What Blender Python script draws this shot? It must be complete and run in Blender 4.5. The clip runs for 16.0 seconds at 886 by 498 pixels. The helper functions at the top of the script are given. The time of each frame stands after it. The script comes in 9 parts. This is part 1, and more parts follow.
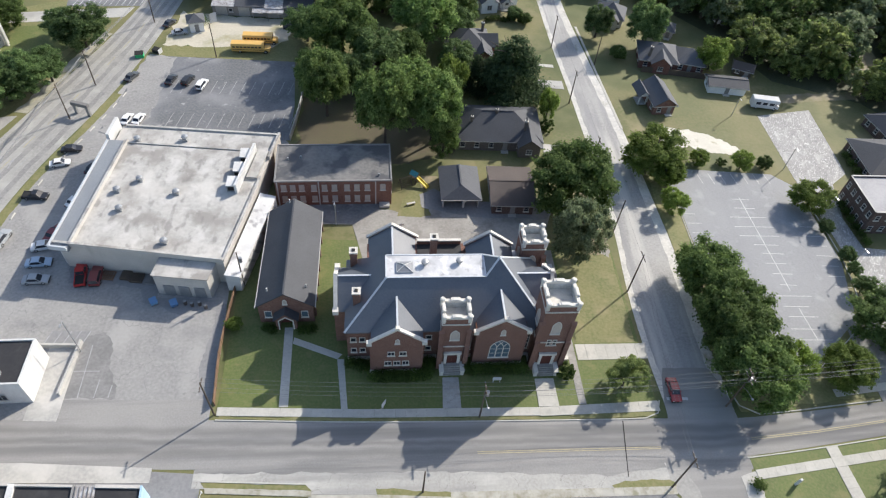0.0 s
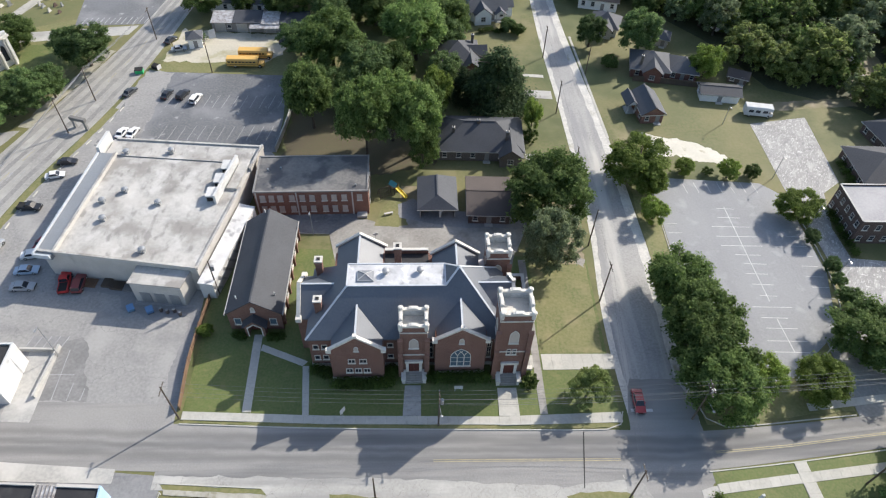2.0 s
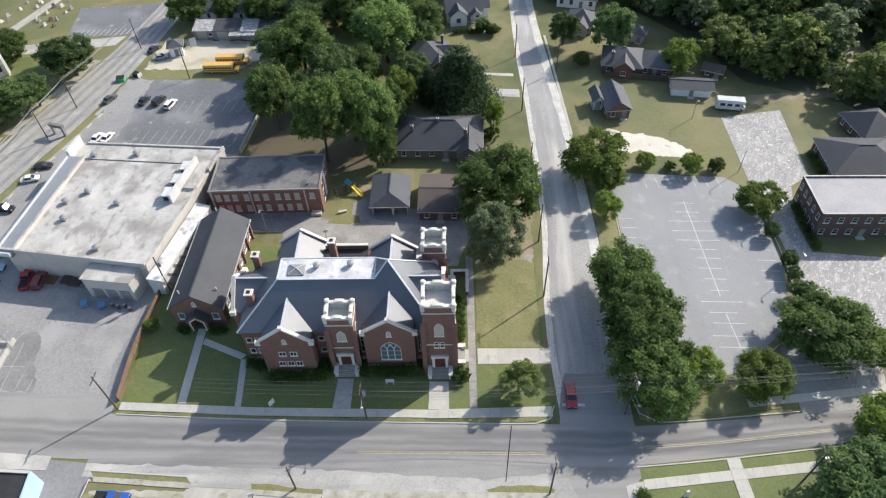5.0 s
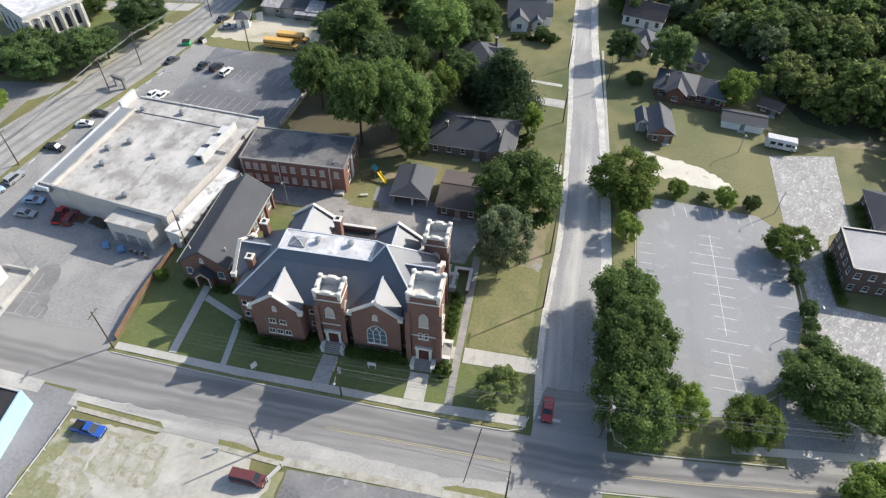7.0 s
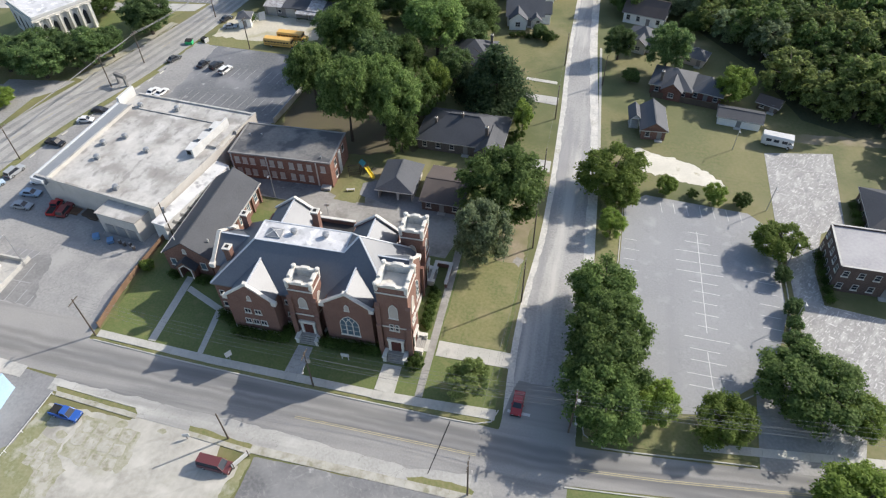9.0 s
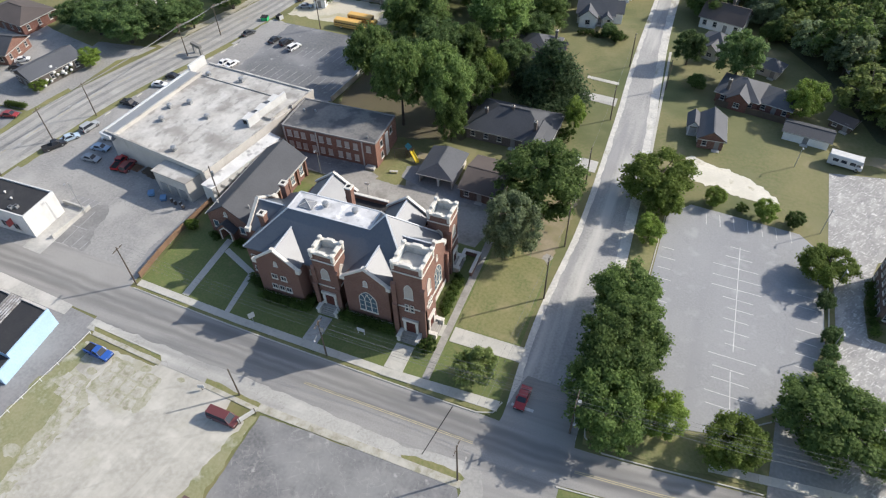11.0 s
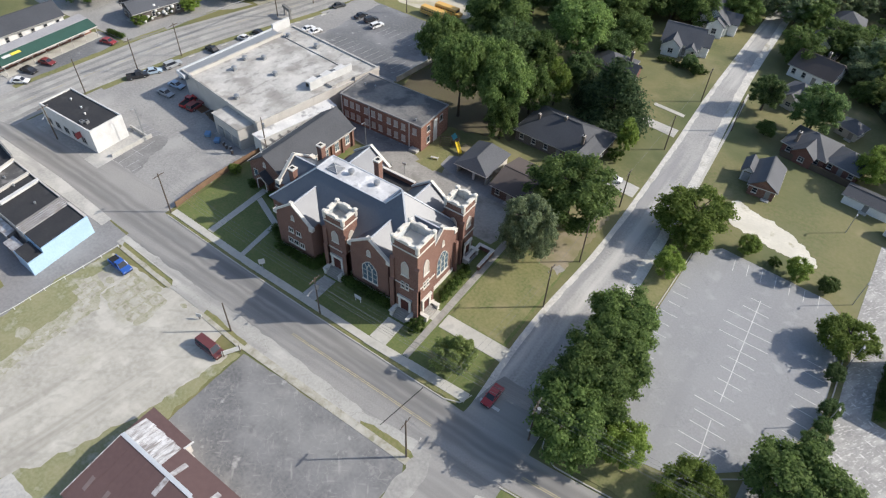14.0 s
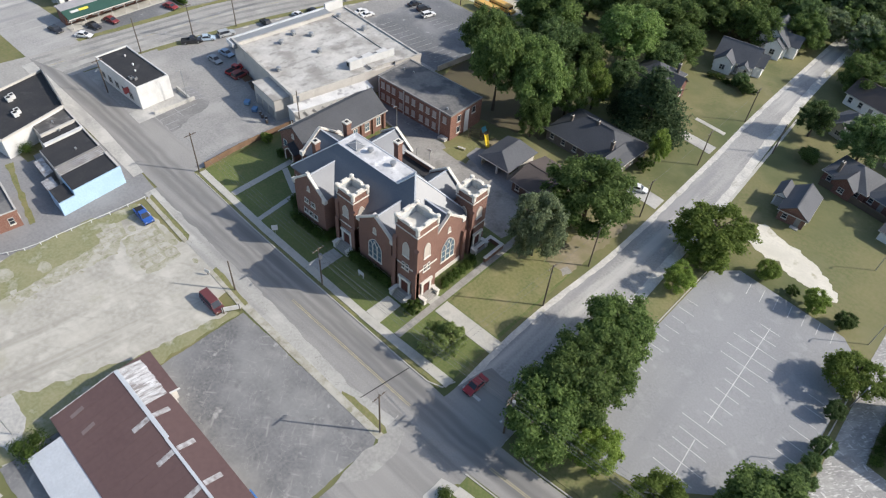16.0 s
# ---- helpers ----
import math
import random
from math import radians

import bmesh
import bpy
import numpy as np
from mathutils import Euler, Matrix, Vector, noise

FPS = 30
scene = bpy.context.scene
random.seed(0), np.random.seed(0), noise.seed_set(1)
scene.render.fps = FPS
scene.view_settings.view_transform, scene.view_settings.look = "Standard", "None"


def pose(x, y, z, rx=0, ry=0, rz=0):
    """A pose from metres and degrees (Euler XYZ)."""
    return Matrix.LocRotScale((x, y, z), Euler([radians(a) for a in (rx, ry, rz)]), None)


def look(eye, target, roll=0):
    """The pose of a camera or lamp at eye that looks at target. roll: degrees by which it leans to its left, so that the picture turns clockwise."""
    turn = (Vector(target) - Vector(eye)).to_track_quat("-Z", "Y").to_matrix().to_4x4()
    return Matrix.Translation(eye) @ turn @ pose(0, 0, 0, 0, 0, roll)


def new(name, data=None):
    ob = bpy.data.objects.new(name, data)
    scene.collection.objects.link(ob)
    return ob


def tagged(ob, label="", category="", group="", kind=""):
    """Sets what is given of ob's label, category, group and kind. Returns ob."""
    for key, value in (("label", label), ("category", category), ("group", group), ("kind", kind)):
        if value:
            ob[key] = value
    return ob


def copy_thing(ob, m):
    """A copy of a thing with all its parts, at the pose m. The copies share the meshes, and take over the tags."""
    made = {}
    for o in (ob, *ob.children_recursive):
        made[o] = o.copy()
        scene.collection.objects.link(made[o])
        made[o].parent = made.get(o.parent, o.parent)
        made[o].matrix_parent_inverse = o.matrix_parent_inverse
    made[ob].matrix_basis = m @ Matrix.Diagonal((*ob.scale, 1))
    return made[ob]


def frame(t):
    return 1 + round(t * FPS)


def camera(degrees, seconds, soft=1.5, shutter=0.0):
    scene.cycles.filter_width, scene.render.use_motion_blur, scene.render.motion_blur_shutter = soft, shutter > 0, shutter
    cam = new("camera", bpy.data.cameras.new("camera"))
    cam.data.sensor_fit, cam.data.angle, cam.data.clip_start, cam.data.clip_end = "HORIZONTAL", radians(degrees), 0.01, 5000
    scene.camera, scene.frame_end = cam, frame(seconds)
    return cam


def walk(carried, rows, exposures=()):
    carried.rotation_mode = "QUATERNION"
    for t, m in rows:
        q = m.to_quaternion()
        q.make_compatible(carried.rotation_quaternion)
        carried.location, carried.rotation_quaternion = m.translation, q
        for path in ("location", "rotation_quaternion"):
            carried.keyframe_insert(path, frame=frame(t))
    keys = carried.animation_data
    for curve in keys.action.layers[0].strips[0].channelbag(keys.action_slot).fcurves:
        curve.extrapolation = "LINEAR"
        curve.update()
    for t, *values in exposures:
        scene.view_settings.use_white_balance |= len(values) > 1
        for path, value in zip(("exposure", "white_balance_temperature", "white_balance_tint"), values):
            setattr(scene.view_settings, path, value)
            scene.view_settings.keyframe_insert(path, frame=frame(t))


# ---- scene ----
cam = camera(68.00, 16.0, 1.2)
# seconds, eye, (yaw, pitch, roll) in degrees
ROWS = [
    (0, (-9.59, -54.24, 93.93), (-8.60, -48.95, 6.05)),
    (0.5, (-6.75, -54.49, 94.48), (-7.35, -48.59, 5.27)),
    (1, (-3.72, -54.85, 94.85), (-6.24, -48.39, 4.62)),
    (1.5, (-0.59, -55.28, 95.08), (-4.64, -48.45, 3.48)),
    (2, (2.59, -55.74, 95.17), (-3.49, -48.27, 2.32)),
    (2.5, (5.77, -56.22, 95.16), (-3.36, -48.18, 0.89)),
    (3, (8.91, -56.69, 95.04), (-2.35, -47.75, -0.12)),
    (3.5, (11.99, -57.14, 94.85), (-1.09, -47.44, -0.34)),
    (4, (14.99, -57.54, 94.59), (-0.12, -47.55, -0.55)),
    (4.2, (16.17, -57.69, 94.47), (0.27, -47.56, -0.87)),
    (6.3, (27.56, -58.71, 92.92), (7.02, -47.23, -1.31)),
    (6.5, (28.55, -58.75, 92.75), (8.15, -47.20, -0.61)),
    (7, (30.99, -58.81, 92.35), (10.03, -46.78, 0.62)),
    (7.5, (33.35, -58.82, 91.96), (10.36, -46.76, 0.72)),
    (8, (35.64, -58.78, 91.57), (11.01, -46.82, -0.42)),
    (8.5, (37.88, -58.69, 91.21), (12.15, -46.45, -1.25)),
    (8.7, (38.76, -58.64, 91.07), (12.67, -46.31, -1.30)),
    (10.8, (47.67, -57.78, 89.84), (22.02, -46.45, -2.49)),
    (11, (48.49, -57.67, 89.75), (23.02, -46.35, -2.25)),
    (11.5, (50.55, -57.36, 89.53), (25.54, -46.38, -1.16)),
    (12, (52.58, -57.03, 89.34), (26.51, -46.50, -0.76)),
    (12.5, (54.61, -56.66, 89.16), (26.79, -46.50, -0.81)),
    (13, (56.62, -56.23, 88.99), (28.58, -46.41, -0.34)),
    (13.5, (58.62, -55.75, 88.83), (31.48, -46.11, 1.38)),
    (14, (60.61, -55.20, 88.66), (32.82, -45.83, 2.64)),
    (14.5, (62.60, -54.55, 88.48), (34.40, -45.90, 2.71)),
    (15, (64.57, -53.79, 88.29), (37.87, -46.00, 3.65)),
    (15.5, (66.54, -52.88, 88.06), (40.29, -46.21, 4.71)),
    (16, (68.51, -51.80, 87.79), (39.52, -46.05, 4.65)),
]


def aim(eye, yaw, pitch, roll):
    y, p = radians(yaw), radians(pitch)
    ahead = Vector((-math.sin(y) * math.cos(p), math.cos(y) * math.cos(p), math.sin(p)))
    return look(eye, Vector(eye) + ahead, roll)


PATH = [(t, aim(e, *a)) for t, e, a in ROWS]
walk(cam, PATH, [(0.0, 0.68), (4.0, 0.72), (8.0, 0.66), (12.0, 0.57), (16.0, 0.5)])

# ---- light ----
SUN_DIR = Vector((0.665, 0.510, 0.546)).normalized()
world = bpy.data.worlds.new("sky")
scene.world = world
world.use_nodes = True
wn = world.node_tree
sky = wn.nodes.new("ShaderNodeTexSky")
sky.sky_type = "NISHITA"
sky.sun_disc = False
sky.dust_density, sky.ozone_density = 1.5, 0.85
sky.sun_elevation = math.asin(SUN_DIR.z)
sky.sun_rotation = math.atan2(SUN_DIR.x, SUN_DIR.y)
wn.nodes["Background"].inputs["Strength"].default_value = 0.13
wn.links.new(sky.outputs[0], wn.nodes["Background"].inputs["Color"])
sun_data = bpy.data.lights.new("sun", "SUN")
sun_data.energy, sun_data.angle, sun_data.color = 3.72, radians(0.53), (1.0, 0.933, 0.838)
sun = new("sun", sun_data)
sun.matrix_world = look(SUN_DIR * 200, (0, 0, 0))
scene.view_settings.exposure = 0.5

# ---- materials ----


def material(name, base, second=None, rough=0.8, coarse=0.15, fine=3.0, mix=0.5, bump=0.2, metal=0.0, third=None, random_part=0.0):
    """Two noises, one broad and one fine, vary the base colour towards a second and third one."""
    m = bpy.data.materials.new(name)
    m.use_nodes = True
    t = m.node_tree
    n, link = t.nodes, t.links.new
    p = n["Principled BSDF"]
    p.inputs["Roughness"].default_value, p.inputs["Metallic"].default_value = rough, metal
    second = second or tuple(c * 0.75 for c in base)
    third = third or tuple(c * 0.85 for c in base)
    second = tuple(max(0.004, a + (b - a) * 1.35) for a, b in zip(base, second))
    third = tuple(max(0.004, a + (b - a) * 1.5) for a, b in zip(base, third))
    geo = n.new("ShaderNodeNewGeometry")

    def noise_of(scale, detail, low, high):
        a = n.new("ShaderNodeTexNoise")
        a.inputs["Scale"].default_value, a.inputs["Detail"].default_value = scale, detail
        link(geo.outputs["Position"], a.inputs["Vector"])
        r = n.new("ShaderNodeMapRange")
        r.inputs[1].default_value, r.inputs[2].default_value = low, high
        link(a.outputs["Fac"], r.inputs[0])
        return r.outputs[0], a

    def blend(fac, a, b, amount=1.0):
        x = n.new("ShaderNodeMix")
        x.data_type = "RGBA"
        if amount < 1.0:
            k = n.new("ShaderNodeMath")
            k.operation = "MULTIPLY"
            k.inputs[1].default_value = amount
            link(fac, k.inputs[0])
            fac = k.outputs[0]
        link(fac, x.inputs[0])
        for s, v in ((6, a), (7, b)):
            if isinstance(v, tuple):
                x.inputs[s].default_value = (*v, 1)
            else:
                link(v, x.inputs[s])
        return x.outputs[2]

    big, _ = noise_of(coarse, 4, 0.35, 0.65)
    small, fine_node = noise_of(fine, 6, 0.3, 0.7)
    colour = blend(big, base, second, mix)
    colour = blend(small, colour, third, 0.6)
    if random_part:
        info = n.new("ShaderNodeObjectInfo")
        colour = blend(info.outputs["Random"], colour, tuple(c * 0.55 for c in base), random_part)
    link(colour, p.inputs["Base Color"])
    if bump:
        b = n.new("ShaderNodeBump")
        b.inputs["Strength"].default_value, b.inputs["Distance"].default_value = bump, 0.05
        link(fine_node.outputs["Fac"], b.inputs["Height"])
        link(b.outputs[0], p.inputs["Normal"])
    return m


def base_link(m):
    p = m.node_tree.nodes["Principled BSDF"]
    return p, p.inputs["Base Color"].links[0].from_socket


def over(m, colour, scale, low, high, amount=1.0, detail=5.0, stretch=(1, 1, 1), kind="NOISE", turn=0.0):
    """Lay patches of another colour over a material: stains, wear, worn paint, cracks."""
    t = m.node_tree
    n, link = t.nodes, t.links.new
    p, old = base_link(m)
    geo = n.new("ShaderNodeNewGeometry")
    mp = n.new("ShaderNodeMapping")
    if turn:
        mp.vector_type = "TEXTURE"
        mp.inputs["Rotation"].default_value = (0, 0, radians(turn))
        stretch = tuple(1 / k for k in stretch)
    mp.inputs["Scale"].default_value = stretch
    link(geo.outputs["Position"], mp.inputs["Vector"])
    if kind == "CRACK":
        a = n.new("ShaderNodeTexVoronoi")
        a.feature = "DISTANCE_TO_EDGE"
        a.inputs["Scale"].default_value = scale
        wob = n.new("ShaderNodeTexNoise")
        wob.inputs["Scale"].default_value, wob.inputs["Detail"].default_value = 0.5, 6
        link(mp.outputs[0], wob.inputs["Vector"])
        mv = n.new("ShaderNodeVectorMath")
        mv.operation = "MULTIPLY_ADD"
        mv.inputs[1].default_value = (5, 5, 0)
        link(wob.outputs["Color"], mv.inputs[0])
        link(mp.outputs[0], mv.inputs[2])
        link(mv.outputs[0], a.inputs["Vector"])
        out = a.outputs["Distance"]
    else:
        a = n.new("ShaderNodeTexNoise")
        a.inputs["Scale"].default_value, a.inputs["Detail"].default_value = scale, detail
        link(mp.outputs[0], a.inputs["Vector"])
        out = a.outputs["Fac"]
    r = n.new("ShaderNodeMapRange")
    r.inputs[1].default_value, r.inputs[2].default_value = low, high
    r.inputs[4].default_value = amount
    link(out, r.inputs[0])
    x = n.new("ShaderNodeMix")
    x.data_type = "RGBA"
    link(r.outputs[0], x.inputs[0])
    link(old, x.inputs[6])
    x.inputs[7].default_value = (*colour, 1)
    link(x.outputs[2], p.inputs["Base Color"])
    return m


def brick_material(name, one, two, mortar):
    m = material(name, one, two, rough=0.9, coarse=0.5, fine=9.0, mix=0.6, bump=0.1)
    t = m.node_tree
    n, link = t.nodes, t.links.new
    p, old = base_link(m)
    geo = n.new("ShaderNodeNewGeometry")
    sep = n.new("ShaderNodeSeparateXYZ")
    link(geo.outputs["Position"], sep.inputs[0])
    add = n.new("ShaderNodeMath")
    link(sep.outputs[0], add.inputs[0])
    link(sep.outputs[1], add.inputs[1])
    com = n.new("ShaderNodeCombineXYZ")
    link(add.outputs[0], com.inputs[0])
    link(sep.outputs[2], com.inputs[1])
    b = n.new("ShaderNodeTexBrick")
    b.inputs["Scale"].default_value = 1.0
    b.inputs["Brick Width"].default_value, b.inputs["Row Height"].default_value = 0.215, 0.075
    b.inputs["Mortar Size"].default_value = 0.008
    b.inputs["Mortar"].default_value = (*mortar, 1)
    b.inputs["Color1"].default_value = (1, 1, 1, 1)
    b.inputs["Color2"].default_value = (0.72, 0.7, 0.7, 1)
    link(com.outputs[0], b.inputs["Vector"])
    x = n.new("ShaderNodeMix")
    x.data_type, x.blend_type = "RGBA", "MULTIPLY"
    x.inputs[0].default_value = 1
    link(old, x.inputs[6])
    link(b.outputs["Color"], x.inputs[7])
    link(x.outputs[2], p.inputs["Base Color"])
    return m


def leaf_material(name, dark, light):
    m = bpy.data.materials.new(name)
    m.use_nodes = True
    t = m.node_tree
    n, link = t.nodes, t.links.new
    p = n["Principled BSDF"]
    p.inputs["Roughness"].default_value = 0.7
    p.inputs["Specular IOR Level"].default_value = 0.25
    geo, info = n.new("ShaderNodeNewGeometry"), n.new("ShaderNodeObjectInfo")
    x = n.new("ShaderNodeMix")
    x.data_type = "RGBA"
    x.inputs[6].default_value, x.inputs[7].default_value = (*dark, 1), (*light, 1)
    link(geo.outputs["Random Per Island"], x.inputs[0])
    h = n.new("ShaderNodeHueSaturation")
    v = n.new("ShaderNodeMapRange")
    v.inputs[3].default_value, v.inputs[4].default_value = 0.75, 1.25
    link(info.outputs["Random"], v.inputs[0])
    link(v.outputs[0], h.inputs["Value"])
    link(x.outputs[2], h.inputs["Color"])
    link(h.outputs[0], p.inputs["Base Color"])
    tr = n.new("ShaderNodeBsdfTranslucent")
    link(h.outputs[0], tr.inputs["Color"])
    mixer = n.new("ShaderNodeMixShader")
    mixer.inputs[0].default_value = 0.65
    link(p.outputs[0], mixer.inputs[1])
    link(tr.outputs[0], mixer.inputs[2])
    link(mixer.outputs[0], n["Material Output"].inputs["Surface"])
    return m


def plain(name, colour, rough=0.5, metal=0.0, coat=0.0):
    m = bpy.data.materials.new(name)
    m.use_nodes = True
    p = m.node_tree.nodes["Principled BSDF"]
    p.inputs["Base Color"].default_value = (*colour, 1)
    p.inputs["Roughness"].default_value, p.inputs["Metallic"].default_value = rough, metal
    p.inputs["Coat Weight"].default_value = coat
    return m


GRASS = material("dry_grass", (0.175, 0.17, 0.066), (0.125, 0.138, 0.046), coarse=0.08, fine=1.5, mix=0.9, third=(0.20, 0.175, 0.085))
over(GRASS, (0.27, 0.23, 0.125), 0.11, 0.54, 0.68, 0.75, detail=9)
over(GRASS, (0.06, 0.085, 0.025), 0.035, 0.5, 0.62, 0.8)
over(GRASS, (0.105, 0.122, 0.045), 0.055, 0.5, 0.62, 0.6, detail=8)
LAWN = material("mown_lawn", (0.105, 0.145, 0.036), (0.08, 0.118, 0.03), coarse=0.2, fine=2.5, mix=0.8, third=(0.155, 0.168, 0.06))
over(LAWN, (0.20, 0.185, 0.075), 0.33, 0.56, 0.72, 0.6, detail=9)
LAWN_DRY = material("sunburnt_lawn", (0.165, 0.172, 0.06), (0.122, 0.145, 0.046), coarse=0.15, fine=2.0, mix=0.9, third=(0.235, 0.21, 0.10))
over(LAWN_DRY, (0.27, 0.23, 0.12), 0.28, 0.55, 0.69, 0.55, detail=9)
FOREST = material("leaf_litter", (0.075, 0.085, 0.04), (0.05, 0.062, 0.028), coarse=0.2, fine=2.0, mix=0.9, third=(0.10, 0.10, 0.055))
# soil colour darkened to carry the shade of the trees over it
YARD = material("shade_toned_yard_soil", (0.10, 0.076, 0.052), (0.115, 0.095, 0.055), coarse=0.15, fine=2.0, mix=0.9, third=(0.09, 0.085, 0.045))
ROAD = material("worn_asphalt", (0.285, 0.275, 0.259), (0.236, 0.228, 0.217), coarse=0.12, fine=4.0, mix=0.7, rough=0.85, third=(0.32, 0.313, 0.30))
over(ROAD, (0.165, 0.165, 0.167), 0.10, 0.46, 0.58, 0.75, stretch=(0.10, 3.2, 1), detail=6)
over(ROAD, (0.12, 0.12, 0.12), 0.22, 0.5, 0.62, 0.5, stretch=(0.08, 1.6, 1))
over(ROAD, (0.29, 0.28, 0.265), 0.1, 0.45, 0.65, 0.7, stretch=(0.3, 1, 1), detail=12)
over(ROAD, (0.33, 0.32, 0.30), 0.3, 0.56, 0.66, 0.45, stretch=(0.1, 1.2, 1))


def lane_wear(m, name, bands, colour, amount):
    """A copy of a road material with soft lengthwise bands: (place across the road, half width)."""
    m = m.copy()
    m.name = name
    t = m.node_tree
    n, link = t.nodes, t.links.new
    p, old = base_link(m)
    uv = n.new("ShaderNodeUVMap")
    uv.uv_map = "across"
    sep = n.new("ShaderNodeSeparateXYZ")
    link(uv.outputs[0], sep.inputs[0])
    geo, rag, = n.new("ShaderNodeNewGeometry"), n.new("ShaderNodeTexNoise")
    rag.inputs["Scale"].default_value, rag.inputs["Detail"].default_value = 0.25, 8
    link(geo.outputs["Position"], rag.inputs["Vector"])
    wob = n.new("ShaderNodeMath")
    wob.operation = "MULTIPLY_ADD"
    wob.inputs[1].default_value, wob.inputs[2].default_value = 0.16, -0.08
    link(rag.outputs["Fac"], wob.inputs[0])
    place = n.new("ShaderNodeMath")
    link(sep.outputs[1], place.inputs[0])
    link(wob.outputs[0], place.inputs[1])
    total = None
    for at, half in bands:
        d = n.new("ShaderNodeMath")
        d.operation = "SUBTRACT"
        link(place.outputs[0], d.inputs[0])
        d.inputs[1].default_value = at
        e = n.new("ShaderNodeMath")
        e.operation = "ABSOLUTE"
        link(d.outputs[0], e.inputs[0])
        r = n.new("ShaderNodeMapRange")
        r.interpolation_type = "SMOOTHSTEP"
        r.inputs[1].default_value, r.inputs[2].default_value = half, 0.0
        link(e.outputs[0], r.inputs[0])
        if total:
            add = n.new("ShaderNodeMath")
            add.use_clamp = True
            link(total, add.inputs[0])
            link(r.outputs[0], add.inputs[1])
            total = add.outputs[0]
        else:
            total = r.outputs[0]
    k = n.new("ShaderNodeMath")
    k.operation = "MULTIPLY"
    k.inputs[1].default_value = amount
    link(total, k.inputs[0])
    x = n.new("ShaderNodeMix")
    x.data_type = "RGBA"
    link(k.outputs[0], x.inputs[0])
    link(old, x.inputs[6])
    x.inputs[7].default_value = (*colour, 1)
    link(x.outputs[2], p.inputs["Base Color"])
    return m


ROAD_LANES = lane_wear(ROAD, "lane_worn_asphalt", ((0.24, 0.16), (0.47, 0.10), (0.68, 0.16)), (0.15, 0.147, 0.142), 0.55)
STREET = material("pale_patched_asphalt", (0.325, 0.32, 0.31), (0.262, 0.258, 0.252), coarse=0.15, fine=2.5, mix=0.9, third=(0.40, 0.393, 0.378))
over(STREET, (0.52, 0.505, 0.475), 0.3, 0.52, 0.66, 0.75, stretch=(1.0, 0.10, 1), detail=10)
over(STREET, (0.24, 0.24, 0.25), 0.2, 0.53, 0.64, 0.6, stretch=(1.6, 0.12, 1), detail=10)
LOT = material("grey_parking_asphalt", (0.268, 0.273, 0.28), (0.235, 0.24, 0.248), coarse=0.07, fine=3.0, mix=0.8, third=(0.30, 0.305, 0.313))
over(LOT, (0.235, 0.24, 0.25), 0.15, 0.53, 0.68, 0.55, stretch=(2.0, 0.12, 1), detail=9)
over(LOT, (0.37, 0.375, 0.38), 0.35, 0.56, 0.7, 0.5, detail=12)
over(LOT, (0.20, 0.205, 0.215), 0.16, 0.010, 0.0, 0.5, kind="CRACK")
STORE_LOT = material("store_yard_asphalt", (0.278, 0.272, 0.262), (0.224, 0.22, 0.214), coarse=0.09, fine=2.0, mix=0.9, third=(0.345, 0.338, 0.325))
over(STORE_LOT, (0.375, 0.366, 0.35), 0.12, 0.5, 0.66, 0.7, detail=12, stretch=(1, 0.5, 1))
PATCHED = material("tarred_patch_asphalt", (0.215, 0.212, 0.208), (0.27, 0.266, 0.26), coarse=0.25, fine=2.0, mix=0.9, third=(0.16, 0.158, 0.156))
over(STORE_LOT, (0.20, 0.20, 0.203), 0.16, 0.55, 0.68, 0.6, stretch=(0.5, 1.0, 1), detail=12)
over(STORE_LOT, (0.16, 0.16, 0.162), 0.07, 0.006, 0.0, 0.55, kind="CRACK")
over(STORE_LOT, (0.17, 0.168, 0.165), 0.6, 0.66, 0.74, 0.6, detail=6)
BACK_LOT = material("dark_sealed_asphalt", (0.15, 0.155, 0.17), (0.11, 0.115, 0.125), coarse=0.1, fine=2.0, mix=0.9, third=(0.20, 0.205, 0.21))
over(BACK_LOT, (0.27, 0.272, 0.275), 0.09, 0.52, 0.66, 0.65)
over(BACK_LOT, (0.40, 0.40, 0.395), 0.45, 0.63, 0.72, 0.7, detail=12)
CRACKED = material("cracked_dark_asphalt", (0.165, 0.165, 0.17), (0.12, 0.12, 0.125), coarse=0.15, fine=2.0, mix=0.9, third=(0.21, 0.21, 0.21))
over(CRACKED, (0.25, 0.25, 0.245), 0.10, 0.46, 0.62, 0.7, detail=10)
over(CRACKED, (0.30, 0.295, 0.28), 0.28, 0.58, 0.72, 0.5, detail=12)
over(CRACKED, (0.38, 0.37, 0.35), 0.8, 0.62, 0.72, 0.45, detail=14, stretch=(0.3, 1.5, 1), turn=35)
over(CRACKED, (0.38, 0.37, 0.35), 0.75, 0.62, 0.72, 0.45, detail=14, stretch=(0.3, 1.4, 1), turn=-50)
over(CRACKED, (0.45, 0.44, 0.42), 0.3, 0.65, 0.70, 0.6, detail=14)
over(CRACKED, (0.36, 0.355, 0.33), 0.22, 0.010, 0.0, 0.4, kind="CRACK")
over(CRACKED, (0.09, 0.09, 0.095), 0.35, 0.64, 0.72, 0.5, detail=10)
TRACKS = material("dark_wheel_tracks", (0.225, 0.222, 0.215), (0.185, 0.182, 0.178), coarse=0.15, fine=2.0, mix=0.95, third=(0.30, 0.295, 0.28))
over(TRACKS, (0.34, 0.332, 0.31), 0.12, 0.5, 0.64, 0.8, detail=10)
